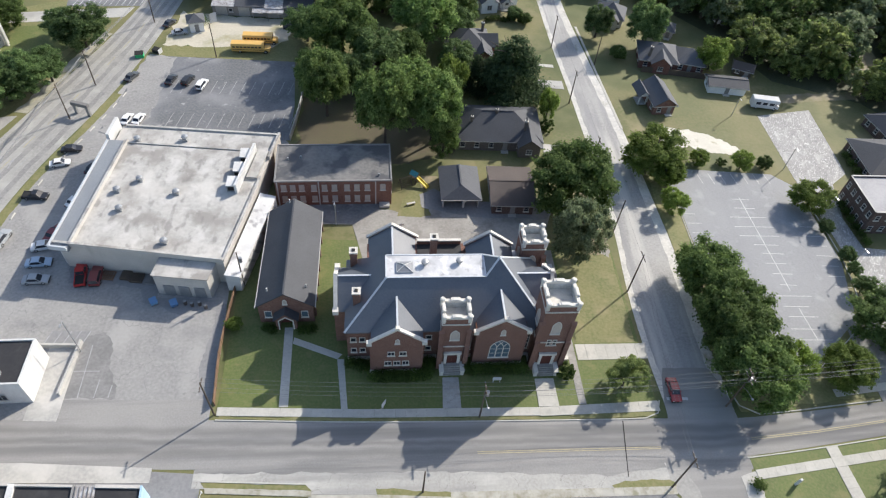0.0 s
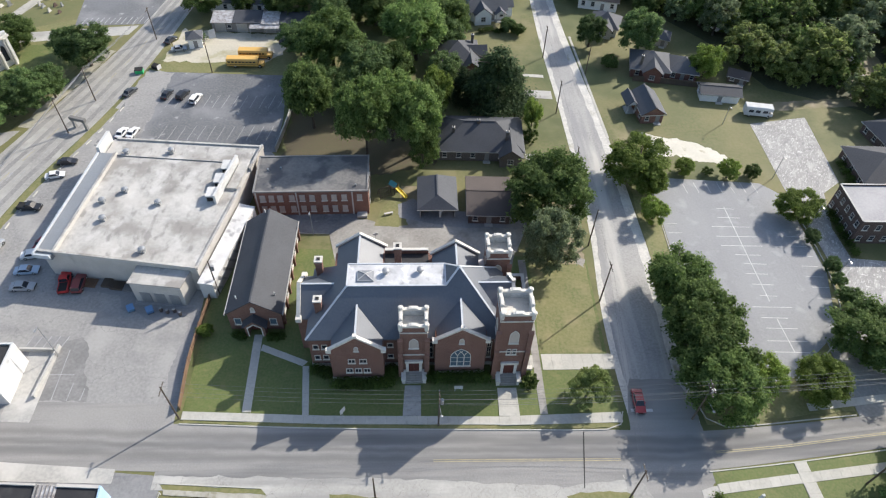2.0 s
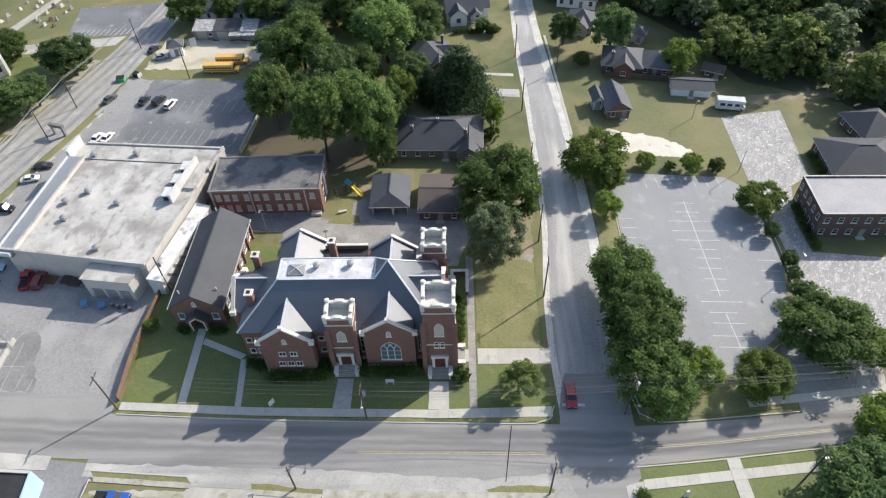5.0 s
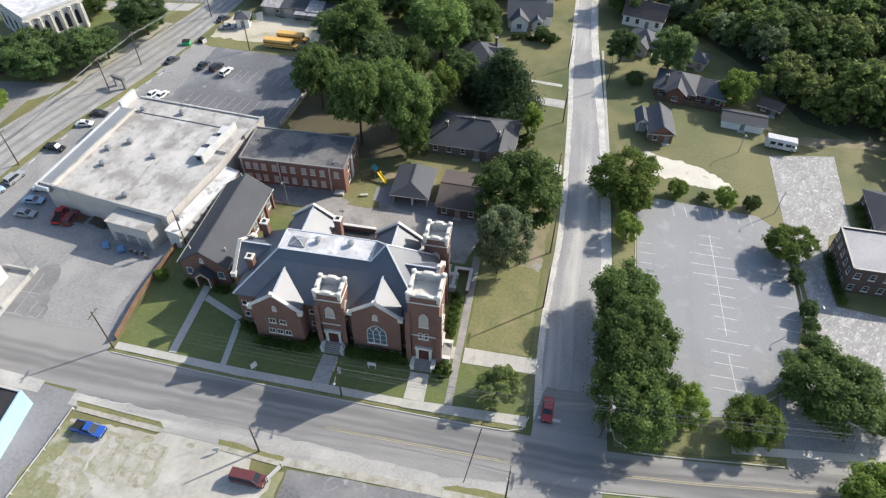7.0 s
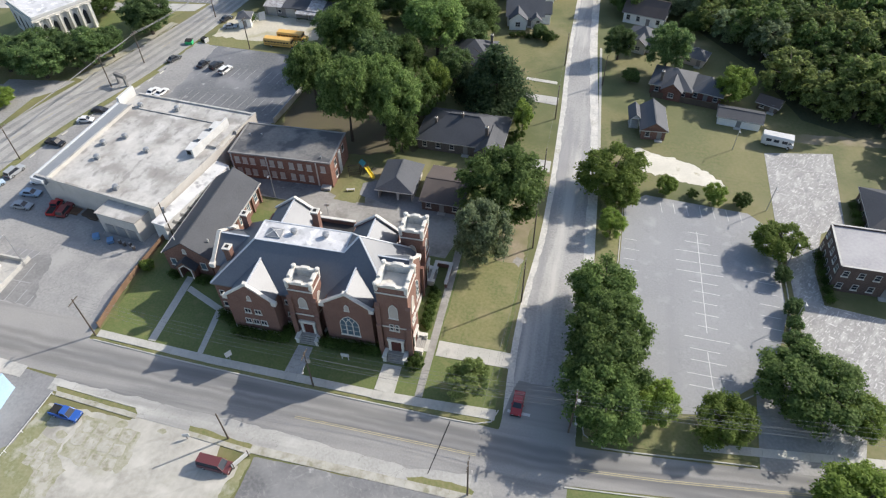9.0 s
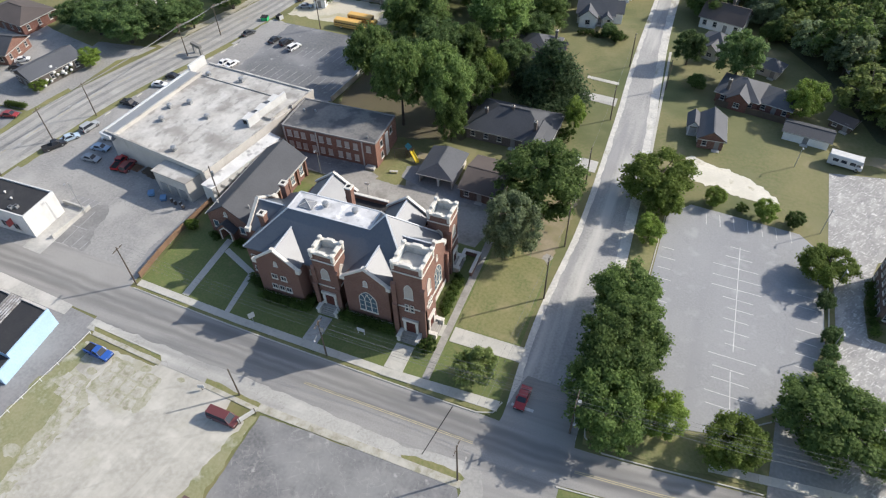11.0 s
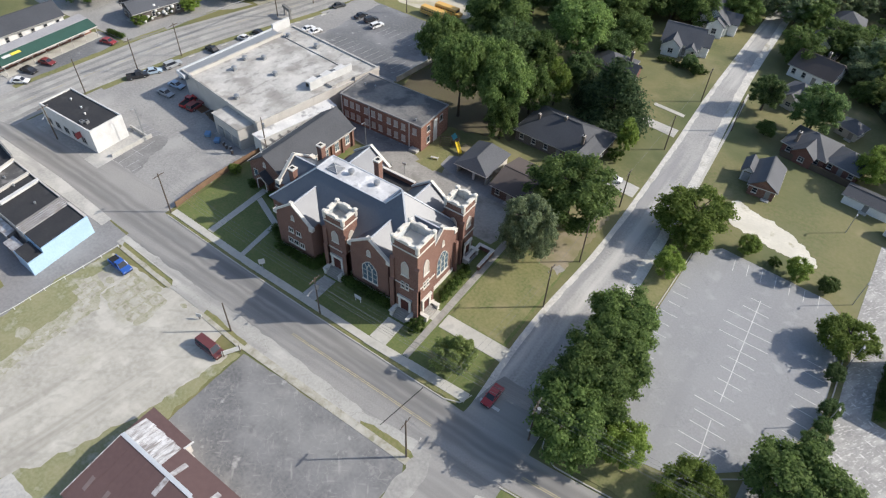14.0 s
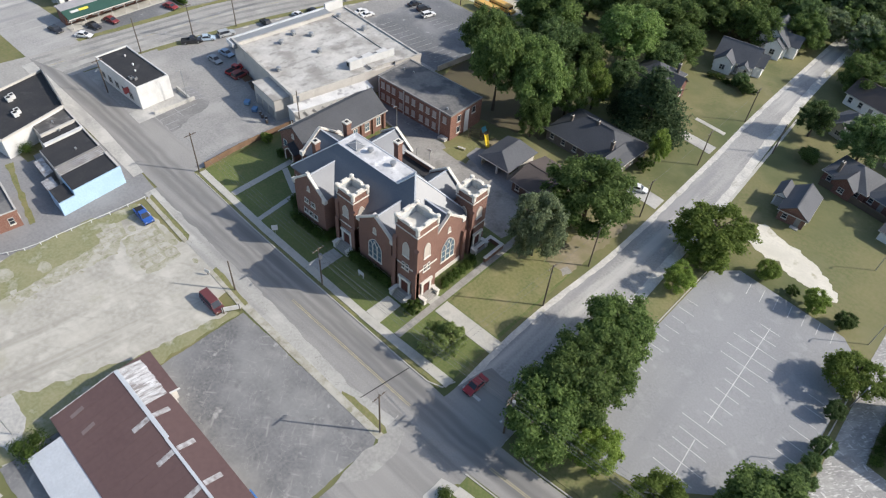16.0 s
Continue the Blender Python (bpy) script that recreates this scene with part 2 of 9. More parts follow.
SHOULDER_GREY = material("worn_road_shoulder", (0.40, 0.39, 0.362), (0.33, 0.322, 0.30), coarse=0.2, fine=2.5, mix=0.9, third=(0.45, 0.44, 0.41), random_part=0.06)
over(SHOULDER_GREY, (0.26, 0.255, 0.245), 0.22, 0.52, 0.66, 0.65, stretch=(0.16, 1.6, 1), detail=10)
over(SHOULDER_GREY, (0.52, 0.51, 0.475), 0.35, 0.58, 0.68, 0.6, stretch=(0.4, 1.2, 1), detail=12)
over(SHOULDER_GREY, (0.17, 0.165, 0.155), 0.12, 0.006, 0.0, 0.6, kind="CRACK")
AVENUE = material("worn_avenue_concrete", (0.33, 0.322, 0.30), (0.26, 0.254, 0.24), coarse=0.15, fine=2.0, mix=0.9, third=(0.38, 0.37, 0.345))
over(AVENUE, (0.43, 0.42, 0.39), 0.2, 0.54, 0.66, 0.6, detail=12)
CONCRETE = material("sidewalk_concrete", (0.475, 0.46, 0.415), (0.40, 0.388, 0.35), coarse=0.3, fine=3.0, mix=0.8, third=(0.52, 0.505, 0.455), random_part=0.15)
over(CONCRETE, (0.33, 0.32, 0.29), 0.5, 0.57, 0.7, 0.5, detail=12)
OLD_CONCRETE = material("stained_concrete", (0.45, 0.44, 0.41), (0.35, 0.345, 0.33), coarse=0.15, fine=2.0, mix=0.9, third=(0.51, 0.495, 0.46), random_part=0.12)
over(OLD_CONCRETE, (0.55, 0.535, 0.50), 0.2, 0.54, 0.66, 0.6, detail=12)
over(OLD_CONCRETE, (0.24, 0.235, 0.23), 0.25, 0.55, 0.66, 0.5, stretch=(0.3, 1, 1))
YARD_CONCRETE = material("grimy_yard_concrete", (0.30, 0.287, 0.264), (0.235, 0.224, 0.205), coarse=0.18, fine=2.0, mix=0.9, third=(0.345, 0.33, 0.305))
over(YARD_CONCRETE, (0.40, 0.385, 0.355), 0.3, 0.55, 0.68, 0.6, detail=12)
over(YARD_CONCRETE, (0.15, 0.142, 0.125), 0.22, 0.55, 0.68, 0.6, detail=10)
over(YARD_CONCRETE, (0.17, 0.165, 0.14), 0.14, 0.008, 0.0, 0.6, kind="CRACK")
BROKEN = material("weathered_slab", (0.46, 0.445, 0.39), (0.30, 0.285, 0.22), coarse=0.6, fine=2.5, mix=0.9, third=(0.45, 0.43, 0.38), random_part=0.15)
over(BROKEN, (0.20, 0.195, 0.11), 0.7, 0.56, 0.68, 0.7, detail=12)
GRAVEL = material("sandy_gravel", (0.43, 0.41, 0.36), (0.33, 0.315, 0.275), coarse=0.1, fine=1.2, mix=0.95, third=(0.48, 0.46, 0.41))
over(GRAVEL, (0.27, 0.255, 0.22), 0.17, 0.53, 0.66, 0.7, detail=12, stretch=(0.12, 1.5, 1), turn=80)
over(GRAVEL, (0.56, 0.54, 0.485), 0.2, 0.56, 0.68, 0.6, detail=12, stretch=(0.12, 1.5, 1), turn=80)
over(GRAVEL, (0.27, 0.26, 0.16), 0.12, 0.57, 0.70, 0.5, detail=14)
over(GRAVEL, (0.55, 0.53, 0.475), 0.22, 0.56, 0.68, 0.6, detail=12)
WEED_STRIP = material("weedy_verge", (0.235, 0.23, 0.12), (0.17, 0.185, 0.08), coarse=0.25, fine=2.0, mix=0.95, third=(0.29, 0.275, 0.17))
over(WEED_STRIP, (0.42, 0.40, 0.34), 0.25, 0.56, 0.68, 0.75, detail=12)
DUSTY = material("dusty_verge_earth", (0.36, 0.335, 0.275), (0.27, 0.26, 0.19), coarse=0.3, fine=2.0, mix=0.95, third=(0.42, 0.40, 0.34))
over(DUSTY, (0.20, 0.195, 0.10), 0.35, 0.56, 0.68, 0.7, detail=12)
WEEDY = material("weedy_grit", (0.33, 0.315, 0.24), (0.235, 0.235, 0.135), coarse=0.6, fine=2.5, mix=0.95, third=(0.39, 0.375, 0.31))
over(WEEDY, (0.43, 0.41, 0.36), 0.4, 0.50, 0.64, 0.8, detail=12)
SAND = material("white_sand", (0.68, 0.645, 0.555), (0.55, 0.52, 0.44), coarse=0.2, fine=2.0, mix=0.8)
over(SAND, (0.34, 0.31, 0.20), 0.45, 0.60, 0.70, 0.7, detail=12)
over(GRAVEL, (0.24, 0.23, 0.20), 0.5, 0.58, 0.70, 0.35, detail=14, stretch=(0.45, 1.3, 1), turn=35)
ALLEY = material("alley_asphalt", (0.235, 0.235, 0.24), (0.19, 0.19, 0.195), coarse=0.15, fine=2.0, mix=0.9, third=(0.275, 0.272, 0.27))
YARD_SAND = material("bus_yard_sand", (0.50, 0.46, 0.37), (0.43, 0.40, 0.32), coarse=0.15, fine=1.5, mix=0.9, third=(0.56, 0.52, 0.42))
over(YARD_SAND, (0.30, 0.28, 0.15), 0.15, 0.54, 0.68, 0.7, detail=12)
DEPOT_WALL = material("grey_block_wall", (0.27, 0.265, 0.26), (0.21, 0.205, 0.20), coarse=0.4, fine=3.0, mix=0.9)
SHOULDER = material("gritty_shoulder", (0.54, 0.52, 0.475), (0.40, 0.39, 0.365), coarse=0.35, fine=2.0, mix=0.95, third=(0.66, 0.64, 0.59))
over(SHOULDER, (0.24, 0.22, 0.13), 0.4, 0.60, 0.70, 0.7, detail=10, stretch=(1, 0.4, 1))
PALE_PAVING = material("bleached_paving", (0.30, 0.295, 0.285), (0.24, 0.236, 0.23), coarse=0.25, fine=2.5, mix=0.95, third=(0.36, 0.352, 0.338))
over(PALE_PAVING, (0.47, 0.46, 0.44), 0.5, 0.52, 0.66, 0.65, stretch=(1.5, 0.5, 1), detail=10, turn=-28)
over(PALE_PAVING, (0.66, 0.65, 0.63), 2.6, 0.56, 0.66, 0.7, stretch=(1.6, 0.35, 1), detail=8, turn=-35)
over(PALE_PAVING, (0.70, 0.69, 0.67), 1.4, 0.62, 0.68, 0.7, stretch=(0.4, 1.5, 1), detail=8, turn=-20)
over(PALE_PAVING, (0.20, 0.20, 0.205), 0.6, 0.60, 0.70, 0.6, stretch=(1.2, 0.5, 1), detail=12, turn=-20)
DIRT = material("worn_earth", (0.30, 0.25, 0.17), (0.19, 0.175, 0.08), coarse=0.25, fine=2.0, mix=0.9)
PAINT = material("road_paint_white", (0.66, 0.66, 0.65), (0.48, 0.48, 0.48), coarse=1.0, fine=5.0, mix=0.9, bump=0.0)
YELLOW_PAINT = material("road_paint_yellow", (0.47, 0.41, 0.25), (0.33, 0.30, 0.21), coarse=1.0, fine=5.0, mix=0.9, bump=0.0)
BRICK = brick_material("red_brick", (0.225, 0.116, 0.088), (0.175, 0.091, 0.070), (1.25, 1.5, 1.6))
BRICK_DARK = brick_material("dark_red_brick", (0.185, 0.085, 0.064), (0.145, 0.066, 0.052), (1.2, 1.4, 1.5))
BRICK_ORANGE = brick_material("orange_brick", (0.25, 0.124, 0.09), (0.20, 0.099, 0.073), (1.2, 1.4, 1.5))
BRICK_BROWN = brick_material("brown_brick", (0.125, 0.085, 0.070), (0.095, 0.066, 0.056), (1.3, 1.4, 1.5))
GREY_BRICK = brick_material("grey_brown_brick", (0.15, 0.128, 0.112), (0.115, 0.098, 0.088), (1.2, 1.25, 1.3))
FADED = material("faded_road_paint", (0.40, 0.40, 0.40), (0.29, 0.29, 0.295), coarse=1.0, fine=5.0, mix=0.9, bump=0.0)
STONE = material("limestone", (0.62, 0.59, 0.53), (0.52, 0.49, 0.44), coarse=0.8, fine=5.0, mix=0.8, third=(0.68, 0.66, 0.61))
over(STONE, (0.30, 0.285, 0.26), 0.9, 0.60, 0.72, 0.5)
WHITE = material("white_paint", (0.64, 0.64, 0.63), (0.54, 0.54, 0.53), coarse=0.5, fine=4.0, mix=0.8, bump=0.05)
over(WHITE, (0.45, 0.44, 0.42), 0.6, 0.6, 0.75, 0.5, stretch=(1, 1, 0.25))
SIDING = material("white_siding", (0.84, 0.84, 0.83), (0.76, 0.76, 0.75), coarse=0.6, fine=4.0, mix=0.8, bump=0.05)
CREAM = material("cream_render", (0.54, 0.515, 0.48), (0.47, 0.45, 0.42), coarse=0.4, fine=4.0, mix=0.8, bump=0.05)
over(CREAM, (0.36, 0.34, 0.31), 0.5, 0.56, 0.7, 0.6, stretch=(1, 1, 0.3))
SLATE = material("dark_slate", (0.098, 0.112, 0.138), (0.078, 0.092, 0.118), coarse=0.25, fine=4.0, mix=0.9, third=(0.115, 0.13, 0.155), rough=0.48, bump=0.12)
SLATE.node_tree.nodes["Principled BSDF"].inputs["Specular IOR Level"].default_value = 0.72
SHINGLE = material("charcoal_shingle", (0.052, 0.057, 0.068), (0.040, 0.044, 0.054), coarse=0.2, fine=4.0, mix=0.9, third=(0.066, 0.071, 0.082), rough=0.75)
SHINGLE_GREY = material("grey_shingle", (0.082, 0.088, 0.102), (0.066, 0.071, 0.083), coarse=0.2, fine=4.0, mix=0.9, third=(0.10, 0.105, 0.117), rough=0.8)
SHINGLE_BROWN = material("brown_shingle", (0.10, 0.082, 0.075), (0.08, 0.066, 0.062), coarse=0.2, fine=4.0, mix=0.9, rough=0.85)
MEMBRANE = material("white_roof_membrane", (0.66, 0.66, 0.67), (0.50, 0.505, 0.52), coarse=0.35, fine=3.0, mix=0.95)
over(MEMBRANE, (0.80, 0.80, 0.80), 0.5, 0.55, 0.64, 0.7, detail=10)
over(MEMBRANE, (0.27, 0.275, 0.29), 0.8, 0.58, 0.70, 0.7, detail=12)
over(MEMBRANE, (0.33, 0.335, 0.35), 0.45, 0.56, 0.68, 0.7)
STORE_ROOF = material("weathered_roof_coating", (0.455, 0.44, 0.41), (0.375, 0.365, 0.345), coarse=0.1, fine=1.5, mix=0.95, third=(0.51, 0.495, 0.465))
over(STORE_ROOF, (0.25, 0.235, 0.215), 0.16, 0.47, 0.62, 0.8, detail=14)
over(STORE_ROOF, (0.22, 0.21, 0.20), 0.7, 0.53, 0.66, 0.7, detail=14, stretch=(1, 0.5, 1))
over(STORE_ROOF, (0.58, 0.565, 0.54), 0.3, 0.56, 0.66, 0.6, detail=14)
over(STORE_ROOF, (0.62, 0.60, 0.56), 0.1, 0.57, 0.68, 0.6, detail=8)
TOWER_ROOF = material("silvered_roof_felt", (0.42, 0.45, 0.47), (0.30, 0.33, 0.34), coarse=0.7, fine=3.0, mix=0.9, third=(0.54, 0.56, 0.57))
over(TOWER_ROOF, (0.17, 0.20, 0.18), 0.55, 0.56, 0.68, 0.6, detail=8)
SHED_ROOF = material("white_sheet_roof", (0.70, 0.70, 0.69), (0.56, 0.56, 0.56), coarse=0.4, fine=3.0, mix=0.9, rough=0.6)
over(SHED_ROOF, (0.24, 0.24, 0.25), 0.35, 0.58, 0.66, 0.8, detail=8)
PALE_ROOF = material("pale_grey_roof_felt", (0.34, 0.334, 0.345), (0.28, 0.277, 0.29), coarse=0.2, fine=2.0, mix=0.9, third=(0.38, 0.372, 0.378))
BLACK_ROOF = material("tar_roof", (0.026, 0.026, 0.029), (0.038, 0.037, 0.038), coarse=0.3, fine=2.5, mix=0.9, rough=0.75)
over(BLACK_ROOF, (0.085, 0.084, 0.083), 0.35, 0.62, 0.74, 0.5, detail=12)
SKY_PANE = plain("dusty_skylight_pane", (0.20, 0.21, 0.23), 0.6)
ANNEX_ROOF = material("felt_roof", (0.17, 0.165, 0.16), (0.125, 0.122, 0.12), coarse=0.15, fine=2.0, mix=0.9, third=(0.21, 0.205, 0.195))
# broad blue-dark blotches, then small paler ones, over the felt colour
over(ANNEX_ROOF, (0.062, 0.066, 0.076), 0.17, 0.49, 0.57, 0.75, detail=10)
over(ANNEX_ROOF, (0.25, 0.24, 0.225), 0.4, 0.62, 0.72, 0.5, detail=12)
METAL_ROOF = material("maroon_sheet_roof", (0.112, 0.068, 0.064), (0.096, 0.057, 0.055), coarse=0.1, fine=1.5, mix=0.9, rough=0.6, third=(0.122, 0.075, 0.07))
FADED_SHEET = material("dusty_roof_panel", (0.20, 0.155, 0.15), (0.16, 0.125, 0.12), coarse=0.8, fine=4.0, rough=0.5)
OLD_METAL = material("bleached_sheet_metal", (0.52, 0.52, 0.53), (0.24, 0.215, 0.205), coarse=1.2, fine=4.0, mix=0.9, rough=0.5)
CABLE = plain("weathered_cable", (0.16, 0.165, 0.17), 0.6)
GALV = material("galvanised_metal", (0.42, 0.43, 0.44), (0.33, 0.34, 0.35), coarse=1.0, fine=4.0, rough=0.45, metal=0.6)
COPING = material("metal_coping", (0.62, 0.65, 0.68), (0.52, 0.55, 0.58), coarse=0.4, fine=3.0, rough=0.4, metal=0.2)
CANOPY = material("grey_canopy", (0.25, 0.27, 0.29), (0.21, 0.225, 0.245), coarse=0.2, fine=3.0, rough=0.5)
BLUE_WALL = material("pale_blue_paint", (0.40, 0.57, 0.75), (0.36, 0.52, 0.68), coarse=0.3, fine=3.0, mix=0.8, bump=0.05)
GREEN_TRIM = material("green_paint", (0.03, 0.088, 0.068), (0.024, 0.068, 0.054), coarse=0.4, fine=3.0)
WOOD = material("weathered_pole_wood", (0.115, 0.088, 0.065), (0.08, 0.062, 0.048), coarse=0.6, fine=6.0, mix=0.8)
FENCE_WOOD = material("stained_fence_wood", (0.235, 0.145, 0.09), (0.18, 0.11, 0.07), coarse=0.5, fine=5.0, mix=0.8, random_part=0.3)
BARK = material("bark", (0.085, 0.068, 0.052), (0.055, 0.045, 0.036), coarse=1.0, fine=6.0, mix=0.9, bump=0.6)
DOOR_WOOD = material("dark_red_door", (0.10, 0.028, 0.02), (0.07, 0.02, 0.016), coarse=1.0, fine=5.0)
GLASS = plain("dark_window_glass", (0.03, 0.035, 0.045), 0.08)
STAINED = plain("leaded_window_glass", (0.10, 0.15, 0.19), 0.2)
TRIM = plain("window_trim", (0.40, 0.39, 0.37), 0.6)
BLACK = plain("black_rubber", (0.015, 0.015, 0.015), 0.8)
CHROME = plain("steel", (0.55, 0.56, 0.57), 0.3, 0.9)
LOUVRE = material("pale_louvre", (0.52, 0.47, 0.42), (0.42, 0.38, 0.34), coarse=0.6, fine=5.0)
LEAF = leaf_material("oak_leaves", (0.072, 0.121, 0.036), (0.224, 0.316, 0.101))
# LEAF scaled brighter, so sunlight is put into the tall oaks' leaf colour
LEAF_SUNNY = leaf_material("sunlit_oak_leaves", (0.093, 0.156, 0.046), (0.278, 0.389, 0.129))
LEAF_DARK = leaf_material("dark_leaves", (0.070, 0.124, 0.046), (0.221, 0.318, 0.122))
LEAF_BRIGHT = leaf_material("bright_leaves", (0.125, 0.188, 0.035), (0.320, 0.420, 0.106))
LEAF_YOUNG = leaf_material("young_leaves", (0.14, 0.185, 0.06), (0.28, 0.34, 0.13))
LEAF_GREY = leaf_material("grey_green_leaves", (0.159, 0.215, 0.119), (0.340, 0.414, 0.227))
LEAF_WILLOW = leaf_material("willow_leaves", (0.15, 0.195, 0.11), (0.33, 0.395, 0.225))
LEAF_OLIVE = leaf_material("olive_leaves", (0.120, 0.159, 0.054), (0.330, 0.394, 0.133))
LEAF_PINE = leaf_material("pine_needles", (0.031, 0.058, 0.027), (0.110, 0.162, 0.073))
HEDGE = leaf_material("hedge_leaves", (0.045, 0.08, 0.02), (0.13, 0.195, 0.045))

# ---- shapes ----


class Shape:
    """Gathers vertices and faces for one mesh."""

    def __init__(self):
        self.v, self.f = [], []

    def face(self, *pts):
        k = len(self.v)
        self.v += [tuple(p) for p in pts]
        self.f.append(tuple(range(k, k + len(pts))))
        return self

    def prism(self, poly, z0, z1):
        k, n = len(self.v), len(poly)
        area = sum(a[0] * b[1] - b[0] * a[1] for a, b in zip(poly, poly[1:] + poly[:1]))
        poly = poly if area > 0 else poly[::-1]
        self.v += [(x, y, z0) for x, y in poly] + [(x, y, z1) for x, y in poly]
        self.f += [tuple(range(k + n - 1, k - 1, -1)), tuple(range(k + n, k + 2 * n))]
        self.f += [(k + i, k + (i + 1) % n, k + n + (i + 1) % n, k + n + i) for i in range(n)]
        return self

    def box(self, x0, y0, z0, x1, y1, z1):
        return self.prism([(x0, y0), (x1, y0), (x1, y1), (x0, y1)], z0, z1)

    def solid(self, profile, axis, a, b):
        """A profile of (across, up) pushed from a to b along axis x or y."""
        k, n = len(self.v), len(profile)
        for w in (a, b):
            self.v += [((w, u, z) if axis == "x" else (u, w, z)) for u, z in profile]
        self.f += [tuple(range(k, k + n)), tuple(range(k + 2 * n - 1, k + n - 1, -1))]
        self.f += [(k + (i + 1) % n, k + i, k + n + i, k + n + (i + 1) % n) for i in range(n)]
        return self

    def slab(self, pts, thick):
        """A sloping sheet with thickness, below the points given counter-clockwise from above."""
        k, n = len(self.v), len(pts)
        self.v += [tuple(p) for p in pts] + [(p[0], p[1], p[2] - thick) for p in pts]
        self.f += [tuple(range(k, k + n)), tuple(range(k + 2 * n - 1, k + n - 1, -1))]
        self.f += [(k + (i + 1) % n, k + i, k + n + i, k + n + (i + 1) % n) for i in range(n)]
        return self

    def beam(self, a, b, w, h):
        """A bar with a rectangular section from a to b."""
        a, b = Vector(a), Vector(b)
        d = (b - a).normalized()
        side = d.cross(Vector((0, 0, 1)))
        side = (side if side.length > 0.01 else Vector((1, 0, 0))).normalized()
        up = side.cross(d) * h / 2
        side = side * w / 2
        k = len(self.v)
        for p in (a, b):
            self.v += [tuple(p + s) for s in (-side - up, side - up, side + up, -side + up)]
        self.f += [(k + 3, k + 2, k + 1, k), (k + 4, k + 5, k + 6, k + 7)]
        self.f += [(k + i, k + (i + 1) % 4, k + 4 + (i + 1) % 4, k + 4 + i) for i in range(4)]
        return self

    def tube(self, pts, radii, n=8):
        """A round, tapered tube along points."""
        k = len(self.v)
        pts = [Vector(p) for p in pts]
        for i, p in enumerate(pts):
            d = (pts[min(i + 1, len(pts) - 1)] - pts[max(i - 1, 0)]).normalized()
            s = d.cross(Vector((0, 0, 1)))
            s = (s if s.length > 0.05 else Vector((1, 0, 0))).normalized()
            u = s.cross(d)
            for j in range(n):
                c = 2 * math.pi * j / n
                self.v.append(tuple(p + (s * math.cos(c) + u * math.sin(c)) * radii[i]))
        for i in range(len(pts) - 1):
            for j in range(n):
                a, b = k + i * n + j, k + i * n + (j + 1) % n
                self.f.append((a, b, b + n, a + n))
        self.f += [tuple(range(k + n - 1, k - 1, -1)), tuple(range(k + (len(pts) - 1) * n, k + len(pts) * n))]
        return self

    def blob(self, c, r, n=8, m=5, wobble=0.15, flat=1.0):
        """A lumpy ball, for shrubs and rounded lumps."""
        k = len(self.v)
        for i in range(1, m):
            for j in range(n):
                a, b = math.pi * i / m, 2 * math.pi * j / n
                d = Vector((math.sin(a) * math.cos(b), math.sin(a) * math.sin(b), math.cos(a)))
                q = r * (1 + wobble * noise.noise(d * 2.3 + Vector(c)))
                self.v.append((c[0] + d.x * q, c[1] + d.y * q, c[2] + d.z * q * flat))
        top, low = len(self.v), len(self.v) + 1
        self.v += [(c[0], c[1], c[2] + r * flat), (c[0], c[1], c[2] - r * flat)]
        for i in range(m - 2):
            for j in range(n):
                a, b = k + i * n + j, k + i * n + (j + 1) % n
                self.f.append((a, a + n, b + n, b))
        e = k + (m - 2) * n
        for j in range(n):
            self.f += [(top, k + j, k + (j + 1) % n), (low, e + (j + 1) % n, e + j)]
        return self

    def mesh(self, name, mat, smooth=False):
        me = bpy.data.meshes.new(name)
        me.from_pydata(self.v, [], self.f)
        me.materials.append(mat)
        if smooth:
            me.polygons.foreach_set("use_smooth", [True] * len(me.polygons))
        me.update()
        return me


def part(name, shape, mat, parent=None, label="", smooth=False, at=None):
    ob = new(name, shape if isinstance(shape, bpy.types.Mesh) else shape.mesh(name, mat, smooth))
    ob.parent = parent
    if at is not None:
        ob.matrix_basis = at
    return tagged(ob, label)


def thing(name, label, category, at=(0, 0, 0), turn=0.0, group="", kind=""):
    ob = new(name)
    ob.matrix_basis = pose(*at, 0, 0, turn)
    ob.empty_display_size = 0.3
    return tagged(ob, label, category, group, kind)


def slot(shape, side, at, u0, u1, z0, z1, d0, d1):
    """A box on a wall that faces side (S, N, E or W): u along the wall, d out from the wall's face at `at`."""
    s = {"S": -1, "N": 1, "W": -1, "E": 1}[side]
    lo, hi = sorted((at + s * d0, at + s * d1))
    return shape.box(u0, lo, z0, u1, hi, z1) if side in "SN" else shape.box(lo, u0, z0, hi, u1, z1)


